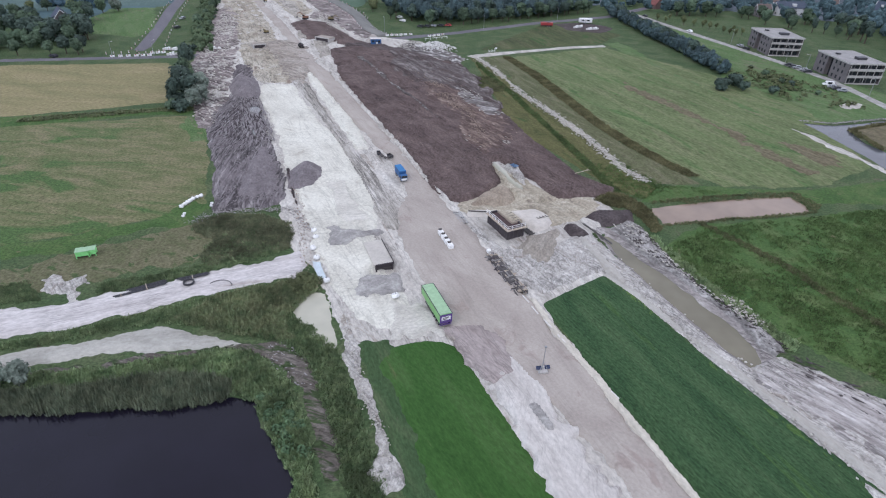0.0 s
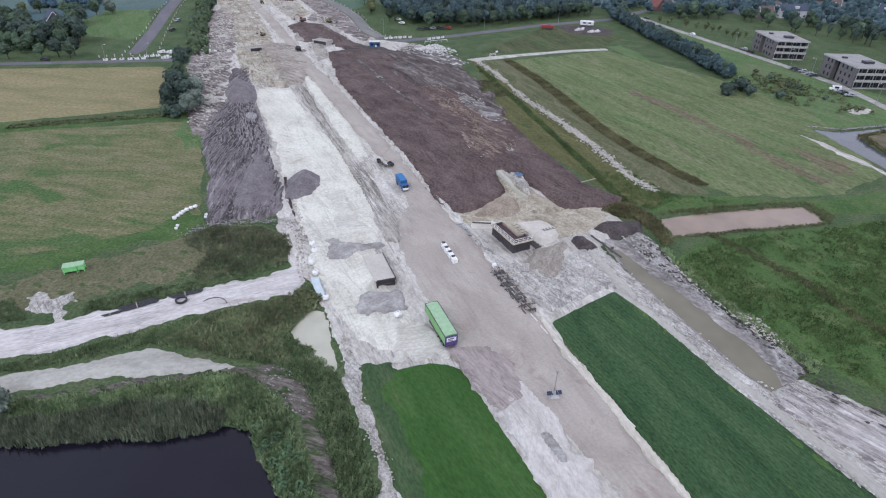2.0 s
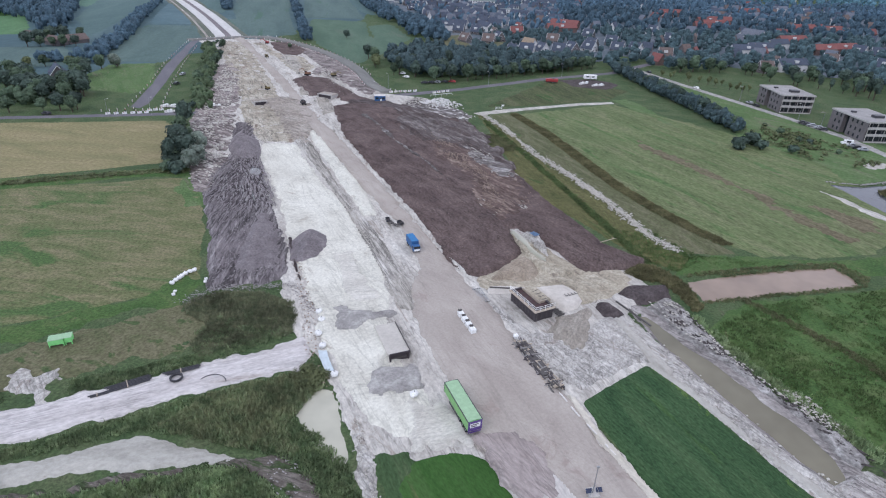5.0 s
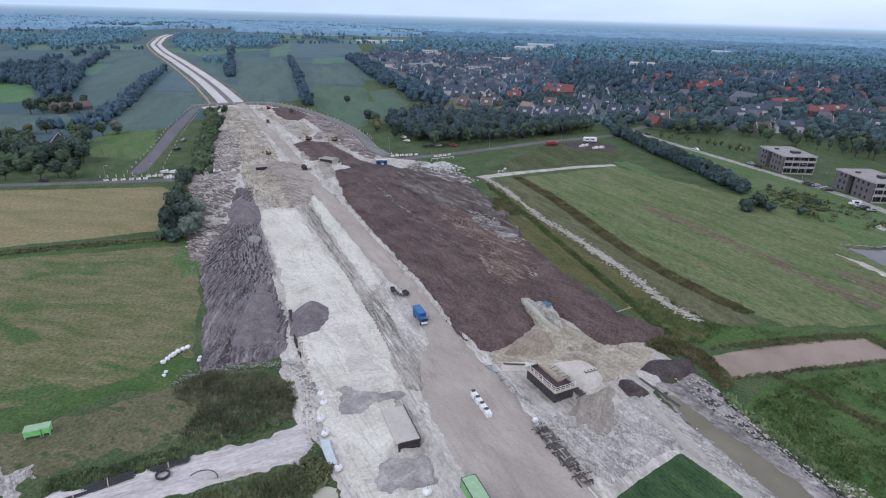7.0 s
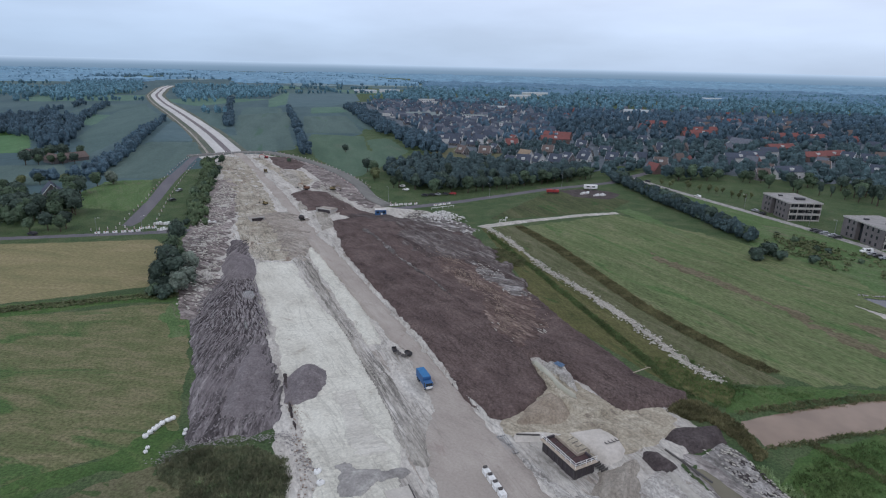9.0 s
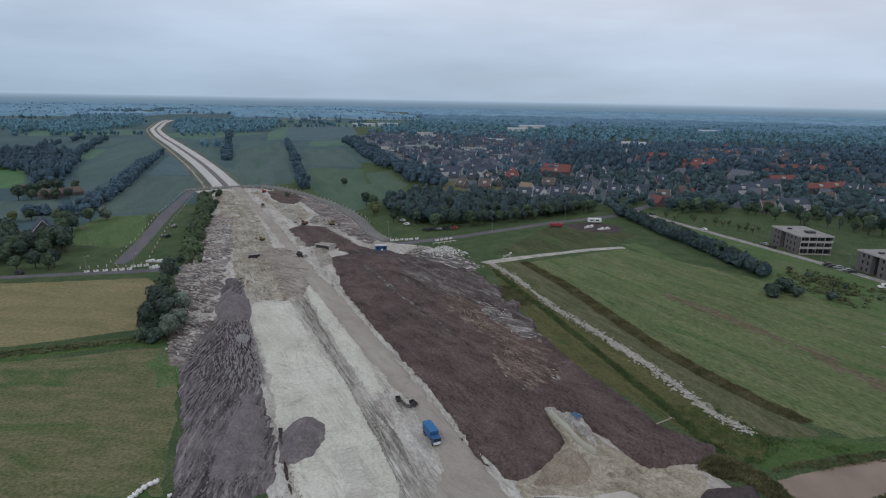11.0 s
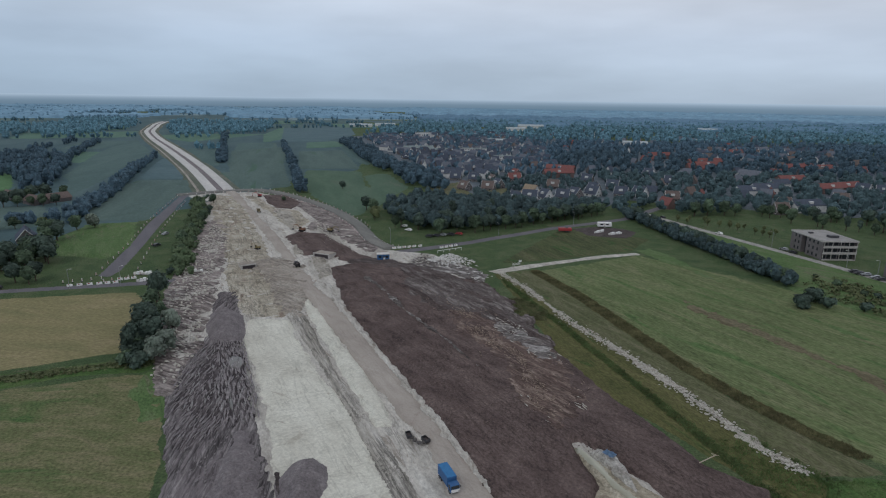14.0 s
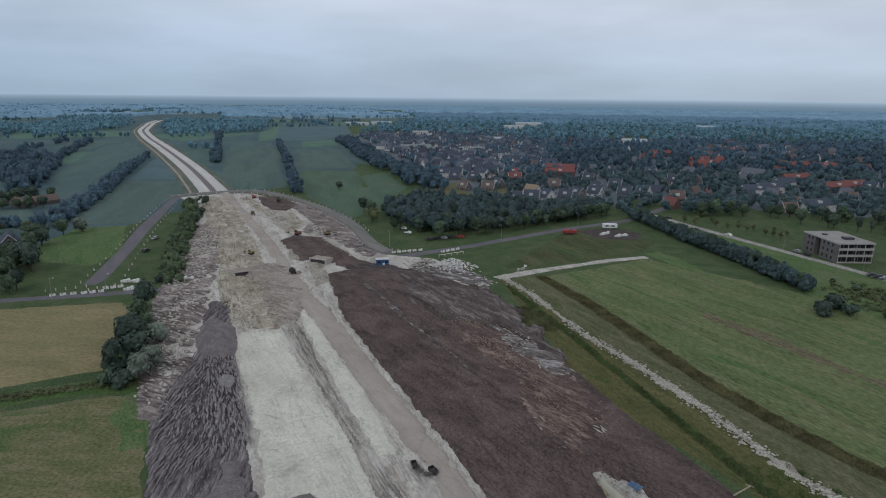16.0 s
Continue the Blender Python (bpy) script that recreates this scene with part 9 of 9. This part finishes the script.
line = [p for p in along([(12, 306), (22, 280), (32, 242), (41, 221), (50, 194), (56, 171), (61, 161)], 0.42)]
rs = np.random.default_rng(5)
line = [(x + rs.normal() * 1.1, y + rs.normal() * 0.5) for x, y in line for _ in range(7) if rs.random() < 0.8 and fbm(np.array([x]), np.array([y]), 14, 2)[0] > -0.42]
clods("stone_row", line, 0.14, 0.46, 0.32, "clod_pale", "row of pale dug-up clods beside the ditch", 51, category="stones")
shore = [(x + rs.normal() * 0.4, y + rs.normal() * 0.4) for x, y in along([(138.4, 223.6), (150.4, 221.2), (163.4, 225.4), (185, 232)], 0.5) for _ in range(3)]
clods("shore_stones", shore, 0.15, 0.4, 0.05, "clod_ash", "row of grey stones along the lake shore", 79, category="stones")
clods("dirt_clods", fill([(-60, 306), (-30, 308), (4, 276), (14, 230), (36, 163), (42, 150), (20, 172), (12, 150), (2, 150), (-28, 215)], 1.7, 52, 0.6), 0.10, 0.34, 1.68, "clod_brown", "dark clods on the brown stockpile", 52)
streaks = fill([(-6, 241), (1, 236), (11, 214), (9.7, 206), (4.4, 215), (-5, 231)], 0.7, 53, 0.66, (), 0, 6) + fill([(9.7, 207), (12.6, 197), (16, 185), (12.9, 180), (7.9, 186), (7.5, 200)], 0.75, 54, 0.64, (), 0, 6) + fill([(-10, 254), (-5, 254), (0, 246), (-4, 243)], 0.9, 55, 0.6, (), 0, 5)
streaks += fill([(-26, 285), (4, 264), (14, 236), (26, 194), (18, 178), (2, 196), (-14, 245)], 2.6, 56, 0.42, (), 0, 12)
clods("dirt_clods", streaks, 0.07, 0.17, 1.86, "clod_tan", "tan roots and clods torn from the stockpile", 53, 5.0, radians(26), stray=0.6)
streaks = fill([(17.6, 192.5), (21.6, 191), (21.3, 181), (18.5, 184)], 1.3, 57, 0.6, (), 0, 5) + fill([(3.5, 193), (7.5, 192), (15.5, 176.5), (9, 177)], 1.9, 58, 0.4, (), 0, 6) + fill([(2, 250), (11, 240), (22, 213), (14, 211), (5, 231)], 1.6, 59, 0.55, (), 0, 8)
clods("dirt_clods", streaks, 0.12, 0.28, 1.9, "clod_pale", "pale streaks of sand and roots on the stockpile", 72, 5.0, radians(30))
ridges = fill([(-84, 225), (-75.5, 227), (-66, 204), (-57, 181), (-64, 178), (-71, 190), (-77, 210)], 1.05, 54, 0.8)
clods("soil_clods", ridges, 0.16, 0.34, 1.12, "clod_grey", "long grey clods between dark-coloured furrows", 54, 9.0, radians(22), stray=0.10)
ridges = fill([(-84, 224), (-77, 210), (-71, 190), (-64, 178), (-70, 164), (-76, 176), (-83, 194), (-86.5, 208)], 1.0, 73, 0.75)
clods("soil_clods", ridges, 0.13, 0.28, 1.02, "clod_grey", "long grey clods between dark-coloured furrows", 73, 9.0, radians(0), stray=0.14)
clods("soil_clods", fill([(-68, 160), (-60, 178), (-50, 160), (-44, 142), (-60, 134)], 1.1, 74, 0.6), 0.10, 0.30, 0.98, "clod_grey", "grey clods on churned topsoil", 74, 2.4, radians(4))
clods("soil_clods", fill([(-86, 214), (-72, 222), (-60, 186), (-76, 178)], 1.7, 55, 0.5), 0.14, 0.30, 1.22, "clod_ash", "pale wet clay turned up between the furrows", 55, 8.0, radians(14), stray=0.15)
clods("soil_clods", fill([(-92, 200), (-80, 195), (-96, 250), (-112, 300), (-128, 370), (-148, 400), (-118, 270)], 1.8, 56, 0.75), 0.25, 0.7, 0.55, "clod_pale", "pale clods on pinkish topsoil", 56, 2.6, radians(50))
clods("rubble", fill([(-30, 314), (-22, 333), (-2, 316), (7, 300), (2, 286)], 1.3, 57, 0.6), 0.2, 0.5, 1.0, "clod_pale", "pale broken rubble at the stockpile end", 57, 3.0, radians(60), category="rubble", stray=0.8)
clods("rubble", fill([(-20, 322), (-8, 333), (3, 320), (8, 303), (11, 294), (2, 288), (-6, 302)], 1.1, 77, 0.62), 0.25, 0.6, 1.1, "clod_white", "white lumps of broken clay at the stockpile end", 77, 2.2, radians(40), category="rubble", stray=0.8)
clods("bank_clods", fill([(45, 133), (52, 129), (55, 115), (59.4, 103), (66.6, 90.5), (65, 84), (61.8, 94), (53.4, 113), (48, 122)], 0.5, 58, 0.66), 0.12, 0.40, 0.78, "clod_dark", "dark clods along the ditch bank", 58, 1.6, radians(30))
clods("bank_clods", fill([(44, 133), (51, 134), (54.6, 117), (59.4, 104), (65.6, 92.6), (62.6, 94), (54, 112), (48, 121)], 0.6, 75, 0.55), 0.10, 0.32, 0.85, "clod_pale", "white lumps of sand among dark clods", 75, 1.8, radians(30))
clods("bank_clods", fill([(60, 92), (67, 88), (80, 74), (96, 60), (90, 55), (72, 70)], 1.2, 76, 0.5), 0.14, 0.36, 0.6, "clod_dark", "dark streaks of mud beside the ditch", 76, 4.0, radians(44))
clods("bank_clods", fill([(37, 131), (42, 118), (48, 104), (55, 86), (60, 80), (64, 60), (72, 45), (60, 66), (50, 85), (43, 102)], 1.2, 59, 0.6), 0.15, 0.4, 0.5, "clod_pale", "pale sand lumps along the ditch", 59)
seam = [(x + rs.normal() * 0.5, y + rs.normal() * 0.4) for x, y in along([(-19.5, 92), (-17.6, 86), (-15.9, 80), (-13.8, 74), (-11.6, 69), (-9.4, 64), (-7.8, 60), (-7.2, 55)], 0.35) for _ in range(3)]
clods("bank_clods", seam, 0.07, 0.24, 0.42, "clod_pale", "pale lumps in the sand seam", 60)
fringe = [(x + rs.normal() * 1.2, y + rs.normal() * 0.7) for x, y in along([(-64, 127), (-59.4, 133), (-51.4, 134), (-45.6, 135), (-41.7, 136.5), (-37, 131), (-33.5, 125)], 0.3) for _ in range(5)]
clods("trench_spoil", fringe, 0.05, 0.15, 0.42, "clod_ash", "pale crumbs along the foot of the topsoil", 82, 2.5, radians(70), stray=0.7)
clods("trench_spoil", fill([(-47, 156), (-44, 156), (-34, 128), (-30, 110), (-24, 98), (-26, 98), (-33, 112), (-38, 130)], 0.9, 61, 0.7), 0.08, 0.28, 0.5, "clod_tan", "brown spoil along the drain trench", 61)
clods("rubble", fill([(-92, 418), (-80, 398), (-60, 350), (-52, 326), (-64, 322), (-74, 352)], 1.9, 62, 0.7), 0.3, 0.9, 0.7, "clod_pale", "pale broken rubble on the spoil", 62, category="rubble")
clods("bank_clods", fill([(60.5, 104), (65, 102.5), (67, 94), (66.5, 91), (63, 95), (61, 100)], 0.5, 63, 0.75), 0.15, 0.45, 0.4, "clod_pale", "pale lumps of clay thrown on the bank", 63)
clods("path_clods", fill([(-33, 82), (-29.5, 83.5), (-24, 79), (-21.5, 73), (-24, 72), (-30, 77)], 0.5, 64, 0.5), 0.05, 0.2, 0.3, "clod_ash", "pale lumps trodden into the muddy path", 64, 2.0, radians(50))
growth("weeds", [(53, 131), (57, 122), (60, 110), (66, 98), (71, 88), (69, 84), (64, 95), (57, 110), (53, 122)], 0.8, 1.3, 0.8, 0.12, 36, "weeds", "green weeds overgrowing the clod bank", 65, 0.7, blade=0.7)
